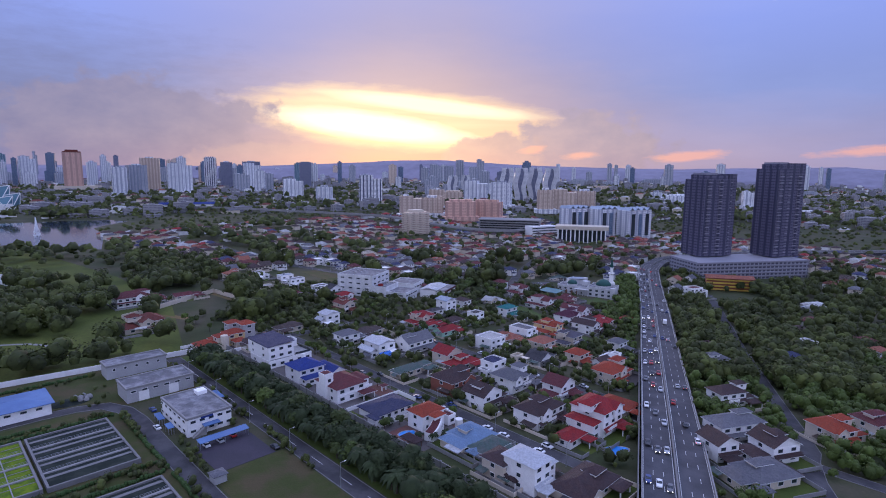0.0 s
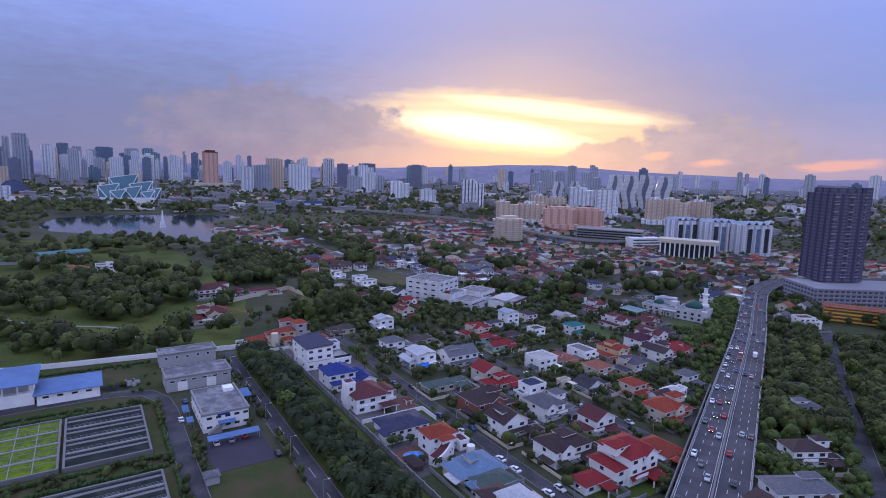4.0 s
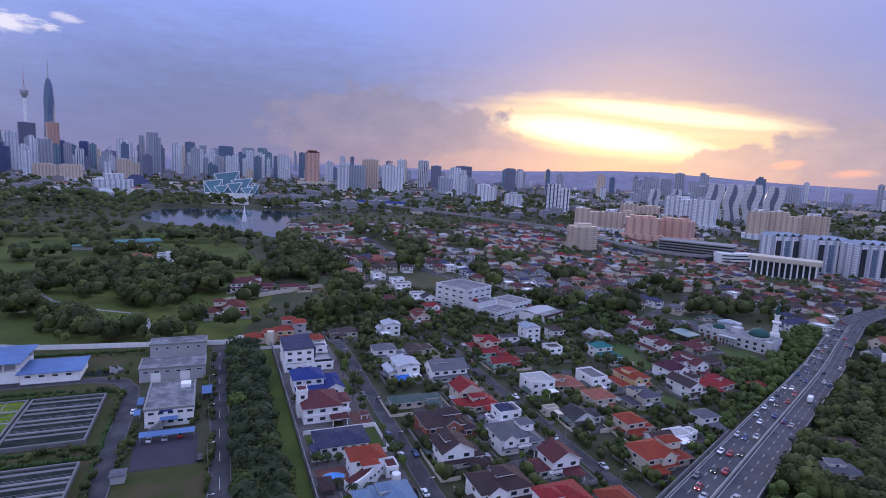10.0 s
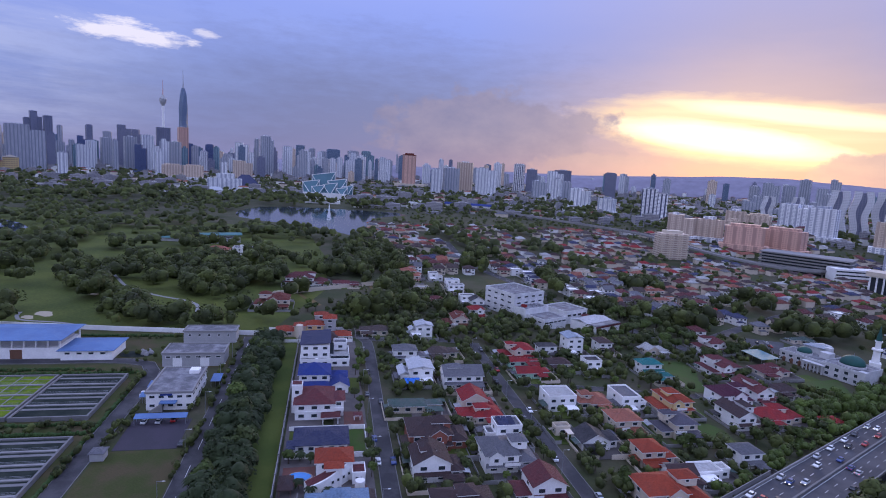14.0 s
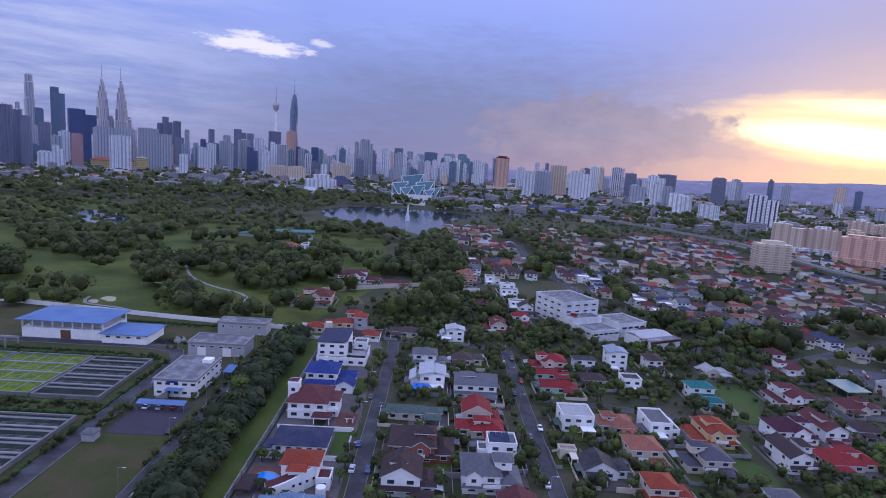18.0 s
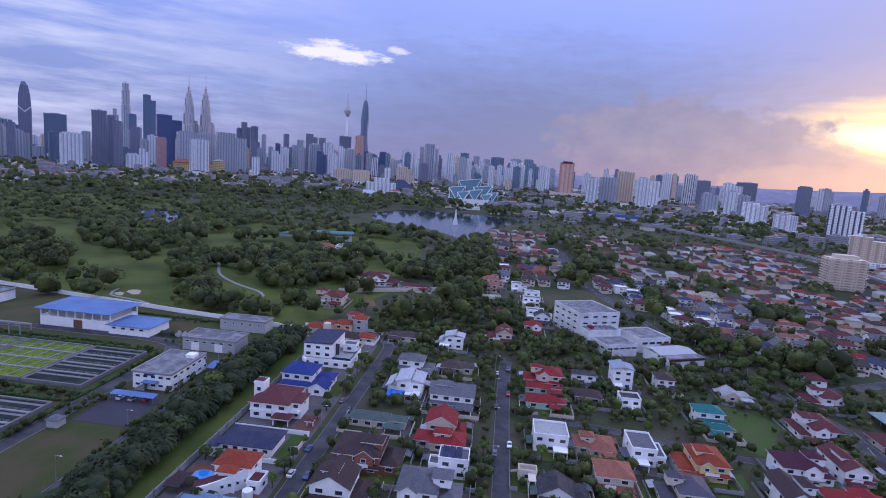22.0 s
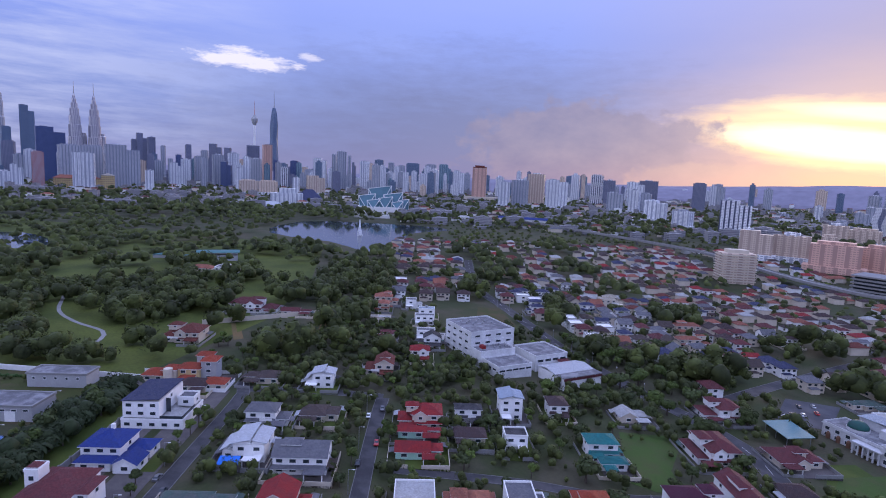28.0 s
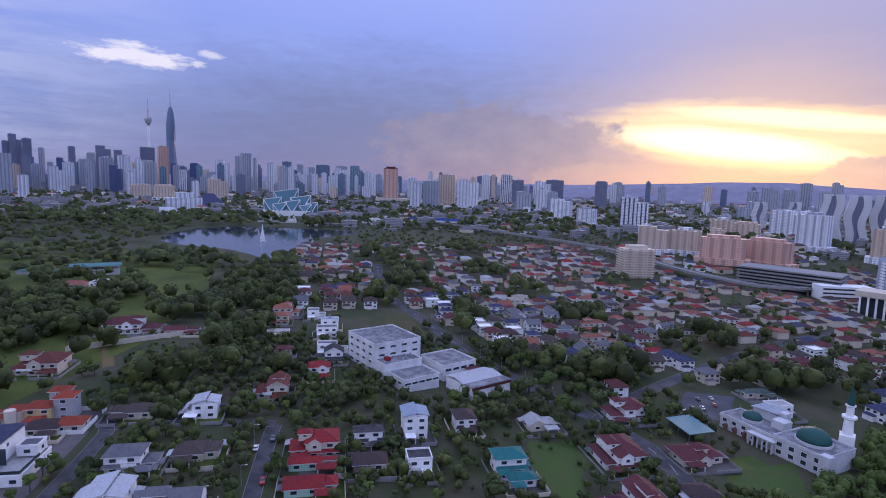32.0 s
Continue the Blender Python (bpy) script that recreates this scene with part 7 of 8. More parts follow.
dome(-14, 0.5, 4.3, 8.1)
dome(13, 1.5, 6.6, 9.6)
part("tower_room", Shape().box(-6, 2, 8.12, 0, 8, 12.5), MOSQUE_WALL, mq)
part("side_hall", Shape().box(-19, 8.02, -0.3, -7, 17, 12.5), MOSQUE_WALL, mq)
part("side_roof", shed_roof(-19, 8.02, -7, 17, 12.5, 0.9, 0.7), ROOF["PB"], mq)
part("stair_tower", Shape().box(-6.9, 9, -0.3, -3.6, 13, 14.5), MOSQUE_WALL, mq)
for q in range(5):
    for z in (2.2, 5.6):
        window(mq, -22.5 + q * 4.8, -7.01, z, 0, 2.2, 1.9)
for q in range(4):
    for z in (2.6, 6.6):
        window(mq, 5 + q * 5.2, -9.01, z, 0, 2.4, 2.3)
for q in range(3):
    window(mq, -25.01, -3 + q * 4, 5.0, -90, 1.8, 2.4)
for q in range(4):
    part("arch", Shape().lathe(-21.5 + q * 4.8, -7.5, [(0.9, 0.1), (0.9, 3.2), (0.6, 3.9), (0.1, 4.3)], 10), WOOD, mq, "dark pointed arch")
for q in range(6):
    part("portico_column", shared("portico_column_mesh", lambda: Shape().box(-0.3, -0.3, -0.3, 0.3, 0.3, 6.2), MOSQUE_WALL), None, mq, at=pose(-8 + q * 2.2, -10.6, 0))
part("portico_roof", Shape().box(-8.8, -11.2, 6.2, 3.8, -7.02, 6.9), MOSQUE_WALL, mq)
part("cornice", Shape().box(-25.4, -7.4, 7.4, 1.9, -7.02, 7.8), MOSQUE_WALL, mq)
part("cornice", Shape().box(2.0, -9.4, 8.8, 24.4, -9.02, 9.3), MOSQUE_WALL, mq)
part("corner_pier", Shape().box(22, -11, -0.3, 26, -7, 11), MOSQUE_WALL, mq)
mn = thing("minaret", 133, 541, 0, "white minaret with balconies and a green spire", "minaret")
footprints.append((133, 541, 4))
part("base", Shape().box(-3, -3, -0.3, 3, 3, 9.5), WALL["WH"], mn)
part("shaft", Shape().lathe(0, 0, [(2.2, 9.5), (1.9, 16), (1.8, 17)], 12), WALL["WH"], mn)
part("balcony", Shape().lathe(0, 0, [(1.9, 16.6), (3.0, 17.4), (3.0, 18.4), (1.7, 18.5)], 14), WALL["WH"], mn)
part("upper_shaft", Shape().lathe(0, 0, [(1.6, 18.4), (1.5, 22.5), (2.1, 23), (2.1, 23.6)], 12), WALL["WH"], mn)
part("spire", Shape().lathe(0, 0, [(1.6, 23.6), (1.4, 26), (0.1, 33)], 12), GREEN_DOME, mn, "green conical spire")

# ---- pools, tarpaulins and other small things among the houses ----
tc = thing("carport", 73, 508, 48, "long teal sheet roof beside a small car park", "carport")
footprints.append((73, 508, 9))
part("roof", shed_roof(-6, -9, 6, 9, 4.2, 0.8, 0.5), material("faded_teal_sheet", (0.09, 0.20, 0.22), 0.55, 0.3, 0.2, 0.2, 1.5, stripes=("Y", 0.8)), tc)
for q in (-5.5, 5.5):
    for k in (-8, 0, 8):
        part("post", Shape().box(q - 0.1, k - 0.1, -0.2, q + 0.1, k + 0.1, 4.3), METAL, tc)
aw = thing("awning", 71.5, 527, 48, "long white fabric awning beside parked cars", "awning")
part("sheet", gable_roof(-1.6, -8, 1.6, 8, 2.7, 0.6, 0.1), WALL["WH"], aw)
for q in (-1.4, 1.4):
    for k in (-7.5, 7.5):
        part("pole", Shape().box(q - 0.06, k - 0.06, -0.2, q + 0.06, k + 0.06, 2.75), METAL, aw)


def pool(x, y, w, d, rot):
    ob = thing("swimming_pool", x, y, rot, "bright blue garden swimming pool", "pool")
    footprints.append((x, y, 7))
    ring = [(w / 2 * (1 + 0.12 * math.cos(3 * i * 0.3927)) * math.cos(i * 0.3927), d / 2 * math.sin(i * 0.3927)) for i in range(16)]
    part("coping", Shape().slab([(a * 1.14, b * 1.16) for a, b in ring], -0.3, 0.16), PALE_CONCRETE, ob)
    part("water", Shape().slab(ring, -0.2, 0.20), POOL, ob)


pool(*grid(143.3, 153.6), 6.6, 5.2, 48)
pool(57, 204, 9, 6, 20)
TARP = material("blue_tarpaulin", (0.015, 0.16, 0.62), 0.5, 0.2, 0.6, 0.3, 2.0)
tp = gthing("awning", 189, 222.8, "bright blue tarpaulin awning beside a white house", "awning")
part("sheet", Shape().add([(-3.5, -2, 3.2), (3.5, -2, 3.2), (3.5, 2, 4.3), (-3.5, 2, 4.3), (-3.5, -2, 3.26), (3.5, -2, 3.26), (3.5, 2, 4.36), (-3.5, 2, 4.36)], [(4, 5, 6, 7), (3, 2, 1, 0), (0, 1, 5, 4), (1, 2, 6, 5), (2, 3, 7, 6), (3, 0, 4, 7)]), TARP, tp)
for q in (-3.3, 3.3):
    part("pole", Shape().box(q - 0.06, -1.9, 0, q + 0.06, -1.78, 3.2), METAL, tp)
for ring in (((52, 389), (44, 406), (48, 417), (58, 414), (71, 400), (63, 392)), ((70, 347), (77, 351), (83, 350), (92, 337), (83, 325), (73, 336)), ((53, 326), (54, 329), (69, 313), (63, 308)), ((65, 364), (67, 368), (74, 360), (70, 352)), ((104, 470), (121, 499), (132, 460), (127, 437), (108, 430))):
    ring = [(q - 6, r + 14) for q, r in ring]
    flat("lawn", ring, WATERED, "bright green garden lawn", 0.075)
    cx, cy = sum(q[0] for q in ring) / len(ring), sum(q[1] for q in ring) / len(ring)
    footprints.append((cx, cy, 7))
# sand bunkers and the cart path of the golf course
SAND = material("bunker_sand", (0.42, 0.36, 0.26), 0.95, 0.2, 0.3, 0.3, 2.0)
for bx, by, br in ((-265, 222, 5.0), (-263, 213, 3.4), (-300, 262, 4.0)):
    flat("bunker", [(bx + br * 1.5 * math.cos(a * 0.628), by + br * (0.8 + 0.2 * math.cos(a * 1.9)) * math.sin(a * 0.628)) for a in range(10)], SAND, "pale sand bunker on the golf course", 0.07)
path = smooth_line([(-430, 312), (-360, 300), (-309, 288), (-272, 290), (-240, 298), (-222, 293), (-206, 281)], 8.0)
structure("cart_path", ribbon(path, 2.4, -0.2, 0.09), PALE_CONCRETE, "narrow pale cart path across the golf course", "path")
path = smooth_line([(-278, 214), (-262, 208), (-240, 222), (-225, 228)], 6.0)
structure("cart_path", ribbon(path, 2.0, -0.2, 0.09), PALE_CONCRETE, "narrow pale cart path across the golf course", "path")

# street lamps and parked cars
lamp_post = Shape().lathe(0, 0, [(0.12, -0.2), (0.1, 4), (0.07, 8.5)], 7)
lamp_post_mesh = lamp_post.mesh("lamp_pole", METAL)
lamp_arm = Shape().box(-0.05, 0, 8.35, 0.05, 1.8, 8.47).mesh("lamp_arm", METAL)
lamp_head_mesh = Shape().add([(-0.14, 1.4, 8.3), (0.14, 1.4, 8.3), (0.1, 2.2, 8.38), (-0.1, 2.2, 8.38), (-0.14, 1.4, 8.5), (0.14, 1.4, 8.5), (0.1, 2.2, 8.5), (-0.1, 2.2, 8.5)], [(3, 2, 1, 0), (4, 5, 6, 7), (0, 1, 5, 4), (1, 2, 6, 5), (2, 3, 7, 6), (3, 0, 4, 7)]).mesh("lamp_head", FRAME)


def street_lamp(x, y, rot):
    ob = thing("street_lamp", x, y, rot, "slim grey street lamp with one arm", "street lamp", "street lamps")
    part("pole", lamp_post_mesh, None, ob)
    part("arm", lamp_arm, None, ob)
    part("lamp_head", lamp_head_mesh, None, ob)


for v, u0, u1, turn in ((167.2, 100, 285, -90), (230.4, 120, 290, -90), (105.6, 110, 295, -90)):
    u = u0
    while u < u1:
        street_lamp(*grid(v, u), 48 + turn)
        u += 31
for k in range(9):
    p0 = Vector((-160, 582)).lerp(Vector((15, 495)), k / 8)
    street_lamp(p0.x - 4, p0.y - 6, 30)
park_rng = random.Random(31)
for v, s0 in ((168.5, 1), (173.6, -1), (231.4, 1), (236.8, -1)):
    u = 112.0
    while u < 285:
        if park_rng.random() < 0.2:
            x, y = grid(v, u)
            car(x, y, 48 + (0 if s0 > 0 else 180), park_rng.choice(HUES), 0.06, "cars parked along the streets", False)
        u += 8

# ---- the five large houses between the lawn wall and the first street ----
def big_house(v, u, label):
    ob = gthing("house", v, u, label, "house", "houses of the residential streets")
    footprints.append((*grid(v, u), 13))
    return ob


def yard_wall(v0, u0, v1, u1, gap):
    ob = gthing("garden_wall", (v0 + v1) / 2, (u0 + u1) / 2, "white rendered garden wall with a gate gap", "garden wall", "garden walls")
    a, b = (v1 - v0) / 2, (u1 - u0) / 2
    for q in ((-a, b - 0.2, a, b), (-a, -b, a - 0.22, -b + 0.2), (a - 0.2, -b, a, gap), (a - 0.2, gap + 5, a, b - 0.22)):
        part("wall_run", Shape().box(q[0], q[1], -0.3, q[2], q[3], 1.7), WALL["WH"], ob)


def patch(name, v0, u0, v1, u1, mat, label, z=0.055):
    flat(name, [grid(v0, u0), grid(v1, u0), grid(v1, u1), grid(v0, u1)], mat, label, z)


TERRACOTTA = material("terracotta_paving", (0.17, 0.07, 0.055), 0.85, 0.4, 0.3, 0.3, 2.0, second=(0.12, 0.06, 0.05))
patch("yard", 137, 140, 166.5, 291, PAVING, "paved strip of yards behind the lawn wall", 0.045)

# white house with a sloping navy roof and roof terraces
ob = big_house(150, 261, "white three-storey modern house with a sloping navy roof")
block(ob, -11.5, -10, 12, 10, 0.0, 1, "flat", "WR", "WH")
block(ob, -11.2, -9, 2.5, 13, 4.0, 2, "none", "NA", "WH")
part("upper_roof", shed_roof(-11.2, -9, 2.5, 13, 10.6, 0.9, 0.5), ROOF["NA"], ob, "navy metal sheet roof")
part("roof_deck", Shape().box(-10.8, -8.6, 10.4, 2.2, 12.6, 10.5), WALL["WH"], ob)
block(ob, 4.5, 3, 11, 9.5, 4.0, 1, "flat", "GY", "WH")
part("glass_balustrade", Shape().box(3, -9.6, 4.0, 11.6, -9.5, 5.1).box(11.5, -9.5, 4.0, 11.6, 2.9, 5.1), GLASS, ob)
part("glass_front", Shape().box(2.6, -3, 4.0, 4.4, -2.8, 9.6), GLASS, ob)

# blue hipped house
ob = big_house(149.5, 228, "low house with several vivid blue hipped roofs")
block(ob, -10, -4, 3, 9, 0.0, 2, "hip", "BL", "WH")
block(ob, 3.02, 1, 10.5, 8.5, 0.0, 1, "hip", "BL", "WH")
block(ob, -9.2, -8.5, 2.2, -4.02, 0.0, 1, "hip", "BL", "WH")
block(ob, 3.4, -9.5, 11, -1.6, 0.0, 1, "gable", "BL", "WH")
part("chimney", Shape().box(-3.6, 3, 8, -2.4, 4.2, 11), WALL["WH"], ob)
patch("lawn", 160.6, 220, 165.6, 236, GRASS, "small front lawn beside a driveway", 0.06)

# maroon-roofed house with a stair tower
ob = big_house(148.5, 200.5, "white two-storey house with a broad maroon roof and tower")
block(ob, -9, -7, 5.5, 9.5, 0.0, 2, "hip", "MA", "WH")
block(ob, 5.52, -4, 9.4, 5, 0.0, 2, "hip", "MA", "WH")
part("balcony", Shape().box(5.6, -6.6, 3.2, 9.4, -4.02, 3.45).box(5.6, -6.6, 3.45, 9.4, -6.5, 4.4), WALL["WH"], ob)
part("tower_wall", Shape().box(-10.6, -0.5, -0.3, -6.6, 4.5, 10.6), WALL["WH"], ob)
part("tower_parapet", parapet_roof(-10.6, -0.5, -6.6, 4.5, 10.6), WALL["WH"], ob)
roof_part("tower_roof", hip_roof(-10.2, 0.4, -7.2, 3.6, 11.6, 0.7, 0.3), "MA", ob)
window(ob, -8.6, -0.51, 8.6, 0, 1.6, 1.5)
roof_part("porch_roof", hip_roof(1.2, -11.5, 7.6, -7.1, 3.0, 1.1, 0.5), "MA", ob)
for q in (1.6, 7.2):
    part("porch_post", shared("porch_post_mesh", lambda: Shape().box(-0.17, -0.17, 0, 0.17, 0.17, 2.8), WALL["WH"]), None, ob, at=pose(q, -11, 0))
part("eave_band", Shape().box(-9.3, -7.3, 3.0, 5.8, -7.02, 3.4), WALL["WH"], ob)
roof_part("gate_roof", hip_roof(13.2, -9.5, 16, -6.8, 2.4, 0.6, 0.3), "MA", ob)
for q in (13.5, 15.7):
    part("gate_post", shared("gate_post_mesh", lambda: Shape().box(-0.2, -0.2, 0, 0.2, 0.2, 2.4), WALL["WH"]), None, ob, at=pose(q, -8.2, 0))
patch("yard", 158, 187, 165.5, 200, TERRACOTTA, "terracotta-paved drive", 0.06)

# long low navy-roofed bungalow and its lawn
ob = big_house(149.5, 173.8, "single-storey white bungalow with a broad navy hipped roof")
part("wall", Shape().box(-8.6, -6, -0.3, 9, 6.2, 3.4), WALL["WH"], ob)
part("roof", hip_roof(-8.6, -6, 9, 6.2, 3.4, 1.9, 0.8), ROOF["NA"], ob)
for q in range(5):
    window(ob, -6.5 + q * 3.4, -6.01, 1.9, 0, 1.8, 1.3)
part("side_roof", hip_roof(-11, -7.5, -8.7, -2, 2.9, 0.5, 0.4), ROOF["NA"], ob)
part("side_wall", Shape().box(-10.8, -7.2, -0.3, -8.8, -2.2, 2.9), WALL["WH"], ob)
yard_wall(138, 164.5, 165.5, 185, -6)
patch("lawn", 159.4, 168.5, 165, 184.5, WATERED, "bright watered lawn", 0.07)
patch("lawn", 138.4, 176, 140.4, 184.5, GRASS, "strip of garden grass", 0.07)

# house with a sweeping curved white front and a pool
ob = big_house(153, 150, "white house with a curved sloping front and orange roof")
block(ob, -4.5, 0.5, 6.4, 9, 0.0, 2, "hip", "OR", "WH")
block(ob, -1.6, -3, 3.2, 0.48, 0.0, 2, "hip", "OR", "WH", False)
sweep = [(-6.6 + 13.2 * i / 8, -7.4 + 9.0 * i / 8 - 1.9 * math.sin(math.pi * i / 8), 2.8 + 3.6 * i / 8) for i in range(9)]
curve = Shape()
curve.add([(a, b, -0.3) for a, b, c in sweep] + [(a, b, c) for a, b, c in sweep] + [(a - 1.4, b + 3.2, c + 0.4) for a, b, c in sweep] + [(a - 1.4, b + 3.2, -0.3) for a, b, c in sweep], [(i, i + 1, i + 10, i + 9) for i in range(8)] + [(i + 9, i + 10, i + 19, i + 18) for i in range(8)] + [(i + 18, i + 19, i + 28, i + 27) for i in range(8)] + [(0, 9, 18, 27), (8, 35, 26, 17)])
part("curved_wall", curve, WALL["WH"], ob)
part("curved_roof", Shape().add([(a - 0.2, b + 0.5, c + 0.06) for a, b, c in sweep] + [(a - 1.3, b + 2.9, c + 0.46) for a, b, c in sweep] + [(a - 0.2, b + 0.5, c + 0.2) for a, b, c in sweep] + [(a - 1.3, b + 2.9, c + 0.6) for a, b, c in sweep], [(i + 18, i + 19, i + 28, i + 27) for i in range(8)] + [(i, i + 1, i + 19, i + 18) for i in range(8)]), ROOF["MA"], ob)
for i in (4, 5, 6, 7):
    window(ob, sweep[i][0] + 0.5, sweep[i][1] + 0.2, 2.6, 30, 0.9, 1.0)
block(ob, 6.5, -2, 10.5, 4, 0.0, 1, "flat", "MA", "WH")
part("entrance_tower", Shape().lathe(8.6, -5.6, [(1.5, -0.3), (1.5, 3.4), (1.2, 3.5)], 12), WALL["WH"], ob)
patch("yard", 138, 148.5, 148, 159.5, TERRACOTTA, "terracotta-paved pool deck", 0.065)
patch("yard", 160.5, 141, 164, 147, TERRACOTTA, "terracotta-paved drive", 0.06)
ob = gthing("garden_pavilion", 139.6, 146.5, "dark thatched garden pavilion", "pavilion")
part("roof", hip_roof(-1.8, -3.6, 1.8, 3.6, 2.6, 1.4, 0.5), ROOF["BN"], ob)
for q in ((-1.6, -3.3), (1.6, -3.3), (-1.6, 3.3), (1.6, 3.3)):
    part("post", shared("pavilion_post", lambda: Shape().box(-0.1, -0.1, 0, 0.1, 0.1, 2.7), WOOD), None, ob, at=pose(*q, 0))
for v, u, k, size in ((139.4, 162, 1, 0.8), (146.5, 161.5, 7, 0.6), (166.3, 160, 8, 0.8), (166, 168, 0, 0.8), (165.8, 152, 6, 0.8), (166.4, 177, 6, 0.7), (164, 198, 0, 0.7), (165, 206, 1, 0.7), (163, 213, 0, 0.8), (164.5, 240, 6, 0.9), (166.4, 247, 6, 1.0), (166.4, 255, 6, 1.0), (166.4, 262, 6, 0.9), (138.6, 215, 0, 0.6), (166, 226, 0, 0.8)):
    tree(*grid(v, u), k, size)
for v, u in ((143.5, 147), (143, 163.5), (147, 143), (152, 141.5)):
    palm(*grid(v, u), 0, 0.6)

# the large orange-roofed house past the street's end
ob = big_house(140, 302, "rambling cream house with many orange hipped roofs")
footprints.append((*grid(128, 304), 12))
footprints.append((*grid(156, 298), 11))
for x0, y0, x1, y1, fl, wall in ((-17, -3, -7, 6, 1, "CR"), (-6.9, -4, -1, 3, 2, "CR"), (-0.9, -2, 9, 6, 2, "YE"), (9.1, 0, 16, 8, 3, "GY"), (4, 8.1, 11, 14, 3, "GY"), (14, -12, 24, -4, 1, "CR"), (-7, 3.1, 1, 10, 1, "CR"), (1, -8, 7, -2.1, 1, "CR")):
    block(ob, x0, y0, x1, y1, 0.0, fl, "hip", "OR", wall)
part("stair_drum", Shape().lathe(-4, -5, [(2.0, -0.3), (2.0, 7.4), (1.8, 7.5)], 12), WALL["CR"], ob)
yard_wall(118, 288.5, 165, 312, 2)
patch("yard", 119, 289, 164.5, 311, PAVING, "paved yard round a large house", 0.05)

# ---- what fills the suburb: gardens, far houses, woods ----
fill = random.Random(77)
_cells = {}
for fx, fy, fr in footprints:
    _cells.setdefault((int(fx // 40), int(fy // 40)), []).append((fx, fy, fr))


def clear(x, y, pad):
    """True where no house, tower or road stands."""
    cx, cy = int(x // 40), int(y // 40)
    for i in (-1, 0, 1):
        for j in (-1, 0, 1):
            for fx, fy, fr in _cells.get((cx + i, cy + j), ()):
                if math.hypot(x - fx, y - fy) < fr + pad:
                    return False
    for line, half in road_lines:
        if near_line(x, y, line) < half + pad:
            return False
    return near_line(x, y, HIGHWAY) > 12 + pad


def claim(x, y, r):
    _cells.setdefault((int(x // 40), int(y // 40)), []).append((x, y, r))


def in_ring(x, y, ring):
    inside = False
    for (ax, ay), (bx, by) in zip(ring, ring[1:] + ring[:1]):
        if (ay > y) != (by > y) and x < (bx - ax) * (y - ay) / (by - ay) + ax:
            inside = not inside
    return inside


def zone(x, y):
    """What kind of ground this is."""
    v, u = ungrid(x, y)
    if in_ring(x, y, lake_ring):
        return "water"
    dist = math.hypot(x - 100, y - 150)
    west = math.degrees(math.atan2(-(x - 140), y - 215))
    if v < 137 and u < 318:
        return "plant" if v > -200 else "park"
    if u > 296 and v < 165:
        return "park" if dist < 1450 else "town"
    if west > 51 and dist < 1450 and dist > 330:
        return "park"
    side = min(HIGHWAY, key=lambda q: abs(q.y - y)).x
    if y < 660 and x > side + 10:
        return "jungle"
    if dist <= 345 or (dist < 1150 and west < 53):
        return "homes"
    return "town"


GROVES = ((92, 606, 17), (112, 628, 20), (130, 650, 16), (-46, 535, 11), (-30, 540, 12), (-10, 541, 15), (12, 548, 17), (20, 566, 14), (-115, 602, 13), (-98, 572, 8), (53, 640, 12), (-160, 410, 24), (-140, 395, 20), (-175, 440, 18), (-120, 620, 26), (-250, 660, 30), (-210, 600, 22), (-300, 720, 36), (-230, 800, 30), (-150, 760, 30), (-60, 690, 26), (40, 700, 30), (-380, 760, 40), (-330, 900, 40), (-130, 406, 15), (-138, 374, 13), (-176, 428, 14), (-143, 356, 11), (150, 505, 6), (160, 535, 6))


FAIRWAYS = [([Vector(q) for q in line], wide) for line, wide in (([(-640, 170), (-520, 190), (-407, 207), (-300, 226), (-262, 236)], 20), ([(-520, 345), (-449, 320), (-400, 318)], 24), ([(-262, 285), (-225, 300)], 26), ([(-262, 206), (-232, 235)], 20), ([(-309, 288), (-206, 278), (-188, 300)], 16), ([(-440, 353), (-442, 386)], 22), ([(-360, 160), (-320, 180)], 12), ([(-640, 90), (-560, 110)], 22), ([(-620, 420), (-560, 400)], 20), ([(-590, 560), (-560, 600), (-500, 640)], 22), ([(-600, 480), (-560, 470)], 22))]


def on_fairway(x, y):
    return any(near_line(x, y, line) < 0.72 * wide * (1 + 0.35 * noise.noise(Vector((x * 0.05, y * 0.05, 1.0)))) for line, wide in FAIRWAYS)


def lake_near(x, y):
    """The open shore on the camera's side of the lake."""
    return in_ring(x - 22, y + 26, lake_ring) or in_ring(x - 45, y + 50, lake_ring)


def in_grove(x, y):
    return any(math.hypot(x - gx, y - gy) < gr for gx, gy, gr in GROVES)


# ground whose houses are all placed one by one above
SURVEYED = [(-250, 320), (-110, 300), (0, 160), (70, 170), (112, 320), (152, 470), (178, 590), (130, 610), (55, 600), (40, 512), (-60, 548), (-170, 604), (-215, 520)]


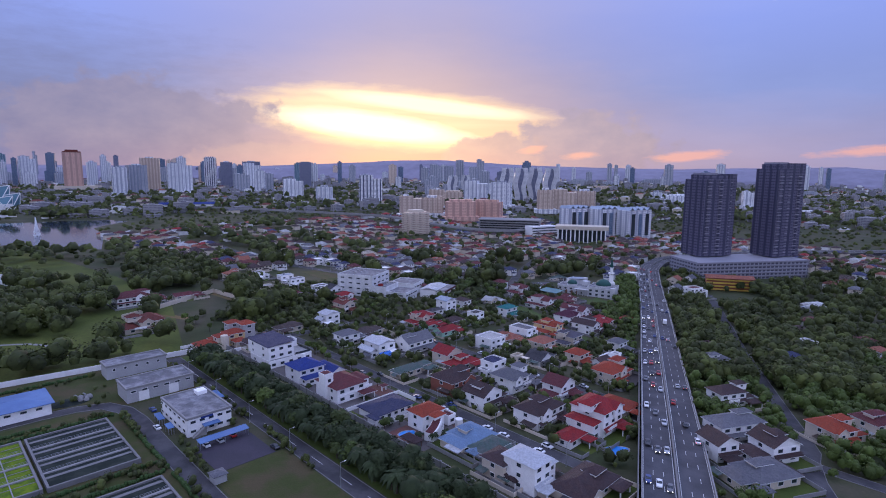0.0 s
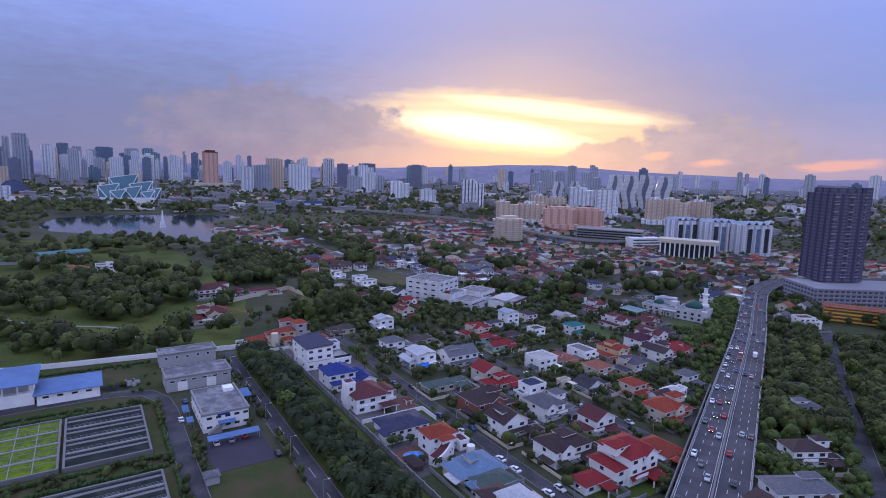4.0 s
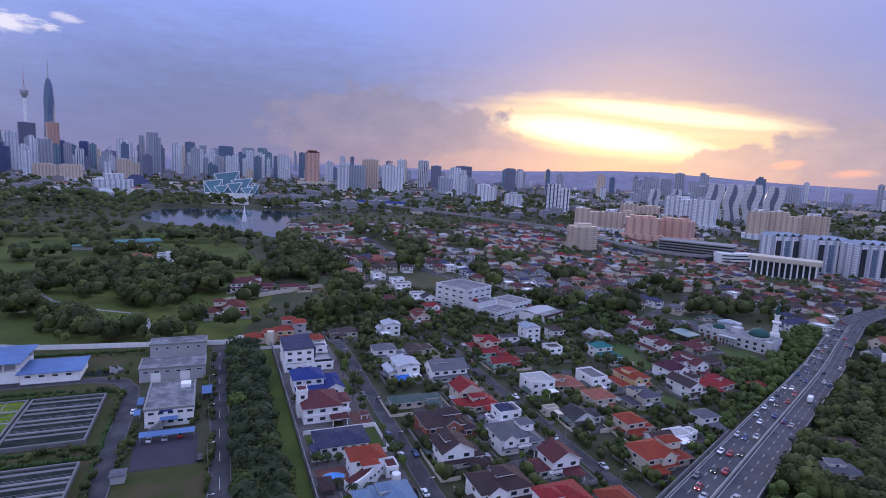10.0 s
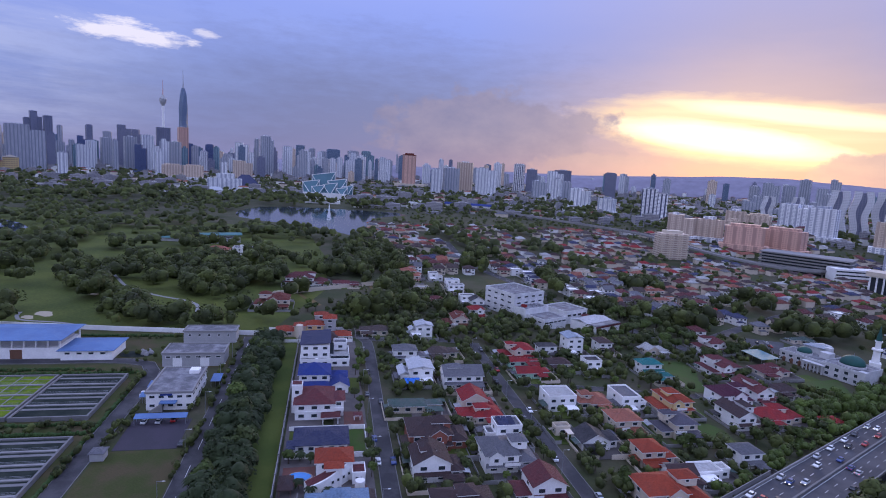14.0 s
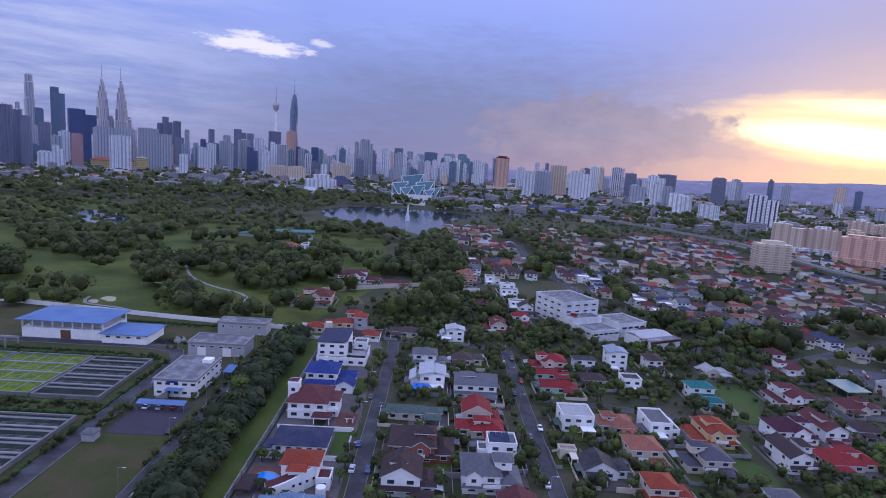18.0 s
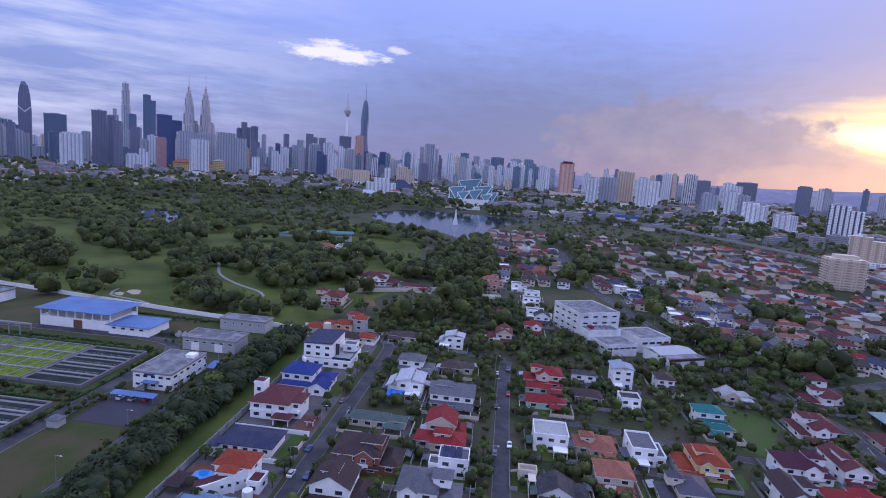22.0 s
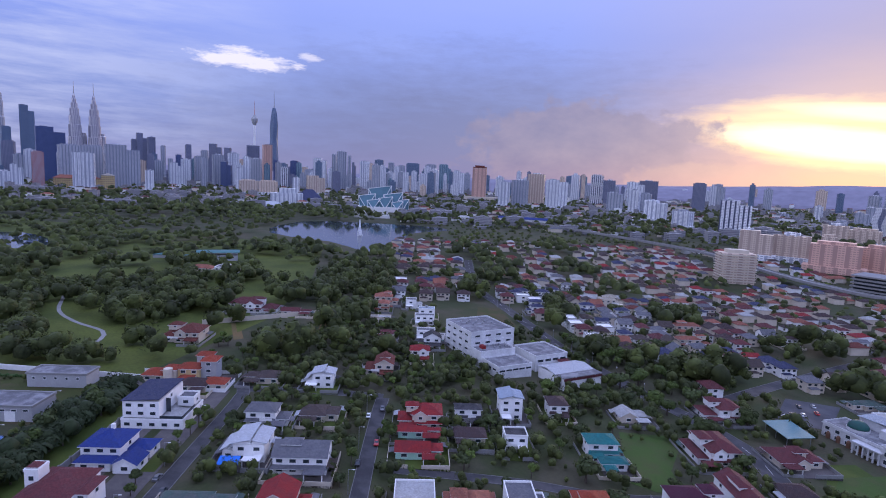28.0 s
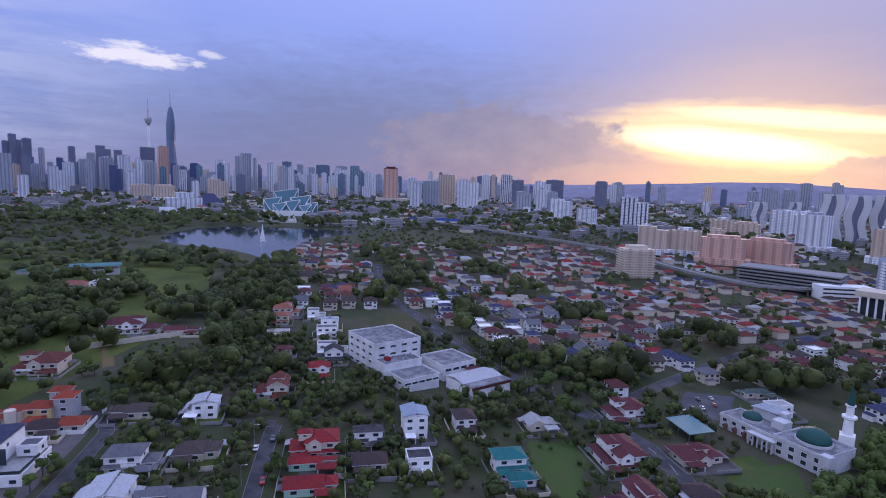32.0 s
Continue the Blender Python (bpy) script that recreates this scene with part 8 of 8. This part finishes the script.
# houses a street or two away, in rows along the street grid
FAR_KINDS = []
for k, (roof, wall, kind) in enumerate((("MA", "WH", "hip"), ("OC", "CR", "gable"), ("BN", "WH", "cross"), ("GY", "WH", "gable"), ("RB", "WH", "hip"), ("BN", "CR", "hip"), ("NA", "WH", "hip"), ("MA", "CR", "cross"), ("BR", "WH", "hip"), ("WR", "WH", "flat"), ("BR", "CR", "gable"), ("GY", "CR", "hip"))):
    w, d = 11 + (k * 5) % 5, 9 + (k * 3) % 4
    walls = Shape().box(-w / 2, -d / 2, -0.3, w / 2, d / 2, 6.2).box(-w / 2 + 1, -d / 2 - 2.6, -0.3, w * 0.1, -d / 2 + 0.1, 3.0)
    if kind == "gable":
        walls.v += gable_walls(-w / 2, -d / 2, w / 2, d / 2, 6.2, d * 0.3, False).v
        walls.f += [tuple(i + 16 for i in q) for q in gable_walls(-w / 2, -d / 2, w / 2, d / 2, 6.2, d * 0.3, False).f]
    solid = len(walls.f)
    panes = walls
    for z in (1.6, 4.7):
        for i in range(3):
            cx = -w / 2 + w * (i + 0.5) / 3
            panes.box(cx - 0.9, -d / 2 - 0.06, z - 0.6, cx + 0.9, -d / 2 + 0.02, z + 0.7)
        panes.box(-w / 2 - 0.06, -1, z - 0.6, -w / 2 + 0.02, 1, z + 0.7)
        panes.box(w / 2 - 0.02, -1, z - 0.6, w / 2 + 0.06, 1, z + 0.7)
    top = hip_roof(-w / 2, -d / 2, w / 2, d / 2, 6.2, d * 0.28) if kind in ("hip", "cross") else gable_roof(-w / 2, -d / 2, w / 2, d / 2, 6.2, d * 0.3, 0.6, False) if kind == "gable" else parapet_roof(-w / 2, -d / 2, w / 2, d / 2, 6.2)
    porch = hip_roof(-w / 2 + 1, -d / 2 - 2.6, w * 0.1, -d / 2 + 0.1, 3.0, 0.9, 0.4)
    far_wall = walls.mesh("far_walls", WALL[wall])
    far_wall.materials.append(GLASS)
    for q in list(far_wall.polygons)[solid:]:
        q.material_index = 1
    FAR_KINDS.append((far_wall, top.mesh("far_roof", ROOF[roof]), porch.mesh("far_porch", ROOF[roof]), "two-storey %s terrace house with a %s roof" % (WALLWORD[wall], COLOUR[roof])))


def far_house(x, y, rot, k):
    a, b, c, label = FAR_KINDS[k]
    ob = thing("house", x, y, rot, label, "house", "houses beyond the near streets")
    for name, me in (("wall", a), ("roof", b), ("porch_roof", c)):
        part(name, me, None, ob)
    claim(x, y, 7.0)


spots = []
v = 138.0
while v < 980:
    u = 60.0
    while u < 900:
        x, y = grid(v + fill.uniform(-5, 5), u + fill.uniform(-4, 4))
        z = zone(x, y)
        if (v < 300 and u < 296) or (v < 245 and u < 330):
            u += 9.0
            continue
        if z in ("homes", "jungle") and fill.random() < (0.90 if z == "homes" else 0.08) and noise.noise(Vector((x * 0.016, y * 0.016, 5.0))) > -0.34 and not in_grove(x, y) and (not in_ring(x, y, SURVEYED) or x > 48 and y < 345) and clear(x, y, 4.6 if z == "homes" else 9):
            spots.append((math.hypot(x - 120, y - 190), x, y))
            claim(x, y, 5.6)
        u += fill.uniform(11.5, 14.5)
    v += 17.0 if int(v / 19) % 2 else 22.0
spots.sort()
far_roofs = {k: Shape() for k in ("OC", "MA", "BN", "GY", "WR", "RE", "BR", "RB", "NA")}
far_bodies, dull_bodies = Shape(), Shape()


def simple_house(x, y, rot, w, d, h, key):
    c, s2 = math.cos(radians(rot)), math.sin(radians(rot))

    def put(shape, src):
        shape.add([(x + p[0] * c - p[1] * s2, y + p[0] * s2 + p[1] * c, p[2]) for p in src.v], src.f)

    put(far_bodies if (int(x * 7 + y * 3) % 5) < 2 else dull_bodies, Shape().box(-w / 2, -d / 2, -0.3, w / 2, d / 2, h))
    put(far_roofs[key], hip_roof(-w / 2, -d / 2, w / 2, d / 2, h, d * 0.26, 0.6))


for i, (dist, x, y) in enumerate(spots):
    if i < 110:
        far_house(x, y, 48 + fill.choice((0, 0, 0, 90, -90)) + fill.uniform(-3, 3), fill.randrange(12))
    else:
        simple_house(x, y, 48 + fill.uniform(-4, 4), fill.uniform(9, 15), fill.uniform(8, 11), fill.choice((3.5, 6.2, 6.2)), fill.choice(("OC", "MA", "BN", "BR", "BN", "RB", "MA", "GY", "RE", "NA", "OC", "BR", "WR", "BN", "RB")))

# the town beyond: low blocks and roofs without number
TOWN = facade("facade_town", (0.30, 0.29, 0.30), (0.14, 0.14, 0.17), 3.2, 3.0)
town = Shape()
for _ in range(3600):
    a = radians(fill.uniform(-50, 100))
    dist = 900 + 3500 * fill.random() ** 1.3
    x, y = 120 - math.sin(a) * dist, 190 + math.cos(a) * dist
    z = zone(x, y)
    if z != "town" or not clear(x, y, 6):
        continue
    w, d, h = fill.uniform(12, 46), fill.uniform(10, 24), fill.choice((5, 6, 8, 10, 12, 14, 18)) * (1 + dist / 5000)
    rot = fill.choice((48, 20, 70)) + fill.uniform(-6, 6)
    if fill.random() < 0.45:
        simple_house(x, y, rot, min(w, 26), min(d, 14), h * 0.7, fill.choice(("OC", "MA", "BN", "GY", "BR", "WR", "BN", "RB")))
    else:
        c, s2 = math.cos(radians(rot)), math.sin(radians(rot))
        src = Shape().box(-w / 2, -d / 2, -0.3, w / 2, d / 2, h).box(-w * 0.2, -d * 0.2, h, w * 0.1, d * 0.2, h + 2.5)
        town.add([(x + p[0] * c - p[1] * s2, y + p[0] * s2 + p[1] * c, p[2]) for p in src.v], src.f)
# the crowd of far towers behind the named ones
crowd = {k: Shape() for k in "GWCBDT"}
for _ in range(330):
    a = radians(fill.choice((fill.uniform(-45, 104), fill.uniform(18, 104), fill.uniform(40, 104))))
    dist = fill.uniform(2700, 4350)
    x, y = 120 - math.sin(a) * dist, 190 + math.cos(a) * dist
    if not clear(x, y, 20):
        continue
    w, d, h = fill.uniform(18, 46), fill.uniform(16, 30), fill.uniform(45, 135) * (1.0 if a < 0.5 else 1.2)
    rot = math.degrees(a) + fill.uniform(-20, 20)
    c, s2 = math.cos(radians(rot)), math.sin(radians(rot))
    src = Shape().box(-w / 2, -d / 2, -0.3, w / 2, d / 2, h).box(-w * 0.25, -d * 0.3, h, w * 0.2, d * 0.3, h + fill.uniform(3, 9))
    crowd[fill.choice("GGGWWWCBBDT")].add([(x + p[0] * c - p[1] * s2, y + p[0] * s2 + p[1] * c, p[2]) for p in src.v], src.f)
    claim(x, y, 25)
for key, shape in crowd.items():
    structure("far_towers", shape, STYLE[key][0], "crowd of far towers, each a " + STYLE[key][1], "towers", "stuff")
structure("town_blocks", town, TOWN, "countless pale low-rise blocks of the far town", "buildings", "stuff")
structure("far_house_walls", far_bodies, WALL["WH"], "countless white walls of far houses", "houses", "stuff")
structure("far_house_walls", dull_bodies, WALL["CR"], "countless weathered cream walls of far houses", "houses", "stuff")
for key, shape in far_roofs.items():
    structure("far_house_roofs", shape, ROOF[key], "countless %s roofs of far houses" % COLOUR[key], "roofs", "stuff")

# woods and park trees
wood, near_wood = [], []
for _ in range(38000):
    a = radians(fill.uniform(-52, 104))
    dist = 120 + 3300 * fill.random() ** 1.7
    x, y = 120 - math.sin(a) * dist, 170 + math.cos(a) * dist
    z = zone(x, y)
    if z in ("water", "plant"):
        continue
    v, u = ungrid(x, y)
    clump = noise.noise(Vector((x * 0.011, y * 0.011, 2.0)))
    keep = {"park": 0.97 if clump > -0.12 else 0.16, "jungle": 0.9, "homes": 0.6, "town": 0.8}[z]
    if fill.random() > keep or on_fairway(x, y) or lake_near(x, y):
        continue
    if not in_grove(x, y) and (in_ring(x, y, SURVEYED) and fill.random() > 0.07 or z == "homes" and dist < 330):
        continue
    rad = fill.uniform(5.0, 8.5) if in_grove(x, y) else fill.uniform(3.0, 7.0) if z == "park" else fill.uniform(2.2, 5.0) if z == "jungle" else fill.uniform(2.0, 4.6)
    if dist > 1200:
        rad *= 1.5
    if not clear(x, y, rad * (0.3 if in_grove(x, y) else 0.4)):
        continue
    (near_wood if dist < 620 else wood).append((x, y, rad))
for _ in range(6000):
    a = radians(fill.uniform(-52, 100))
    dist = 950 + 2200 * fill.random() ** 1.5
    x, y = 120 - math.sin(a) * dist, 170 + math.cos(a) * dist
    rad = fill.uniform(6.0, 10.5)
    if zone(x, y) == "town" and noise.noise(Vector((x * 0.006, y * 0.006, 9.0))) > 0.03 and clear(x, y, rad * 0.5):
        wood.append((x, y, rad))
verge = []
for _ in range(7000):
    x, y = fill.uniform(80, 300), fill.uniform(140, 660)
    side = min(HIGHWAY, key=lambda q: abs(q.y - y)).x
    off = x - side
    if off > 12 and y < 345:
        want, rad = noise.noise(Vector((x * 0.02, y * 0.02, 4.0))) > -0.3, fill.uniform(1.3, 3.6)
    elif -34 < off < -13 and y > 395:
        want, rad = True, fill.uniform(2.0, 3.8)
    elif -22 < off < -13 and y > 250:
        want, rad = True, fill.uniform(1.4, 2.4)
    else:
        continue
    if want and clear(x, y, rad * 0.35):
        verge.append((x, y, rad))
        claim(x, y, rad * 0.55)
scatter("verge_trees", verge, "countless dense green trees along the motorway and east lane", 12, LEAF[1], leaf=80)
scatter("woodland", near_wood, "dense dark green trees of park and hillside", 8, leaf=80)
scatter("far_woodland", wood, "dark tree crowns scattered across the far town", 9)

# garden and street trees near the camera's way
count = 0
for _ in range(16000):
    v, u = fill.uniform(137, 420), fill.uniform(40, 420)
    x, y = grid(v, u)
    k = fill.randrange(9)
    if v < 305:
        k = fill.choice((0, 1, 6, 7, 6, 0))
    rad = TREES[k][2] * 0.8
    if zone(x, y) not in ("homes", "park") or not clear(x, y, rad * 0.6) or count >= 200 or (v < 168 and u < 292) or (v < 240 and u < 292 and fill.random() < 0.2):
        continue
    tree(x, y, k, fill.uniform(0.6, 1.1) if v < 305 else fill.uniform(0.75, 1.2))
    claim(x, y, rad * 0.7)
    count += 1
more = []
for _ in range(14000):
    x, y = grid(fill.uniform(150, 440), fill.uniform(30, 430))
    if zone(x, y) in ("homes", "park") and clear(x, y, 1.0) and (ungrid(x, y)[0] > 168 or ungrid(x, y)[1] > 296) and len(more) < 1050:
        more.append((x, y, fill.uniform(0.9, 2.8) if ungrid(x, y)[1] < 292 else fill.uniform(1.2, 3.4)))
        claim(x, y, 1.6)
bushes = []
for v0, u0, v1, u1 in ((-60, 194, 70, 194), (-60, 190, 70, 190), (70, 190, 72, 246), (-20, 246.5, 70, 246.5), (72.5, 100, 72.5, 186), (60, 256, 72, 266), (55, 268, 76, 282), (100.5, 204, 104, 250), (106, 150, 107, 290), (79, 176, 81, 200), (45, 297, 76, 296), (78, 180, 80, 205)):
    n = int(max(abs(v1 - v0), abs(u1 - u0)) / 3.4)
    for i in range(n):
        k = fill.random()
        bushes.append((*grid(v0 + (v1 - v0) * k + fill.uniform(-0.8, 0.8), u0 + (u1 - u0) * k + fill.uniform(-0.8, 0.8)), fill.uniform(0.7, 1.6)))
scatter("works_shrubs", bushes, "countless clipped shrubs and young trees round the works", 23, leaf=50)
scatter("garden_shrubs", more, "countless garden shrubs and small trees between houses", 19, leaf=70)
belt = []
for i in range(120):
    belt.append((*grid(fill.uniform(114.5, 128), 96 + i * 1.6 + fill.uniform(-1, 1)), fill.uniform(2.4, 4.6)))
scatter("belt_shade_trees", belt, "dark shade trees and undergrowth between the palms", 31, PALM_LEAF, leaf=120)
# belt of oil palms and shade trees between the service road and the lawn
u = 100.0
while u < 288:
    for v in (116.0, 120.5, 125.0):
        x, y = grid(v + fill.uniform(-1.2, 1.2), u + fill.uniform(-2, 2))
        if fill.random() < 0.6:
            palm(x, y, 0, fill.uniform(1.05, 1.4))
        else:
            tree(x, y, fill.choice((0, 1, 2, 7)), fill.uniform(1.0, 1.35), "trees of the palm belt")
    u += 6.2

# the land falls away towards the motorway, and all that stands on it goes down with it
def settle(ob):
    me = ob.data if ob.type == "MESH" else None
    if ob.matrix_basis != Matrix.Identity(4):
        p = ob.matrix_basis.translation
        drop = fall(p.x, p.y)
        ob.matrix_basis = Matrix.Translation((0, 0, drop + (0.25 if drop < -0.6 else 0.0))) @ ob.matrix_basis
        return
    if me and me.users == 1:
        co = np.empty(len(me.vertices) * 3)
        me.vertices.foreach_get("co", co)
        for i in range(0, len(co), 3):
            co[i + 2] += fall(co[i], co[i + 1])
        me.vertices.foreach_set("co", co)
        me.update()
    for child in ob.children:
        settle(child)


for ob in [o for o in scene.objects if o.parent is None and o.type in ("MESH", "EMPTY")]:
    settle(ob)
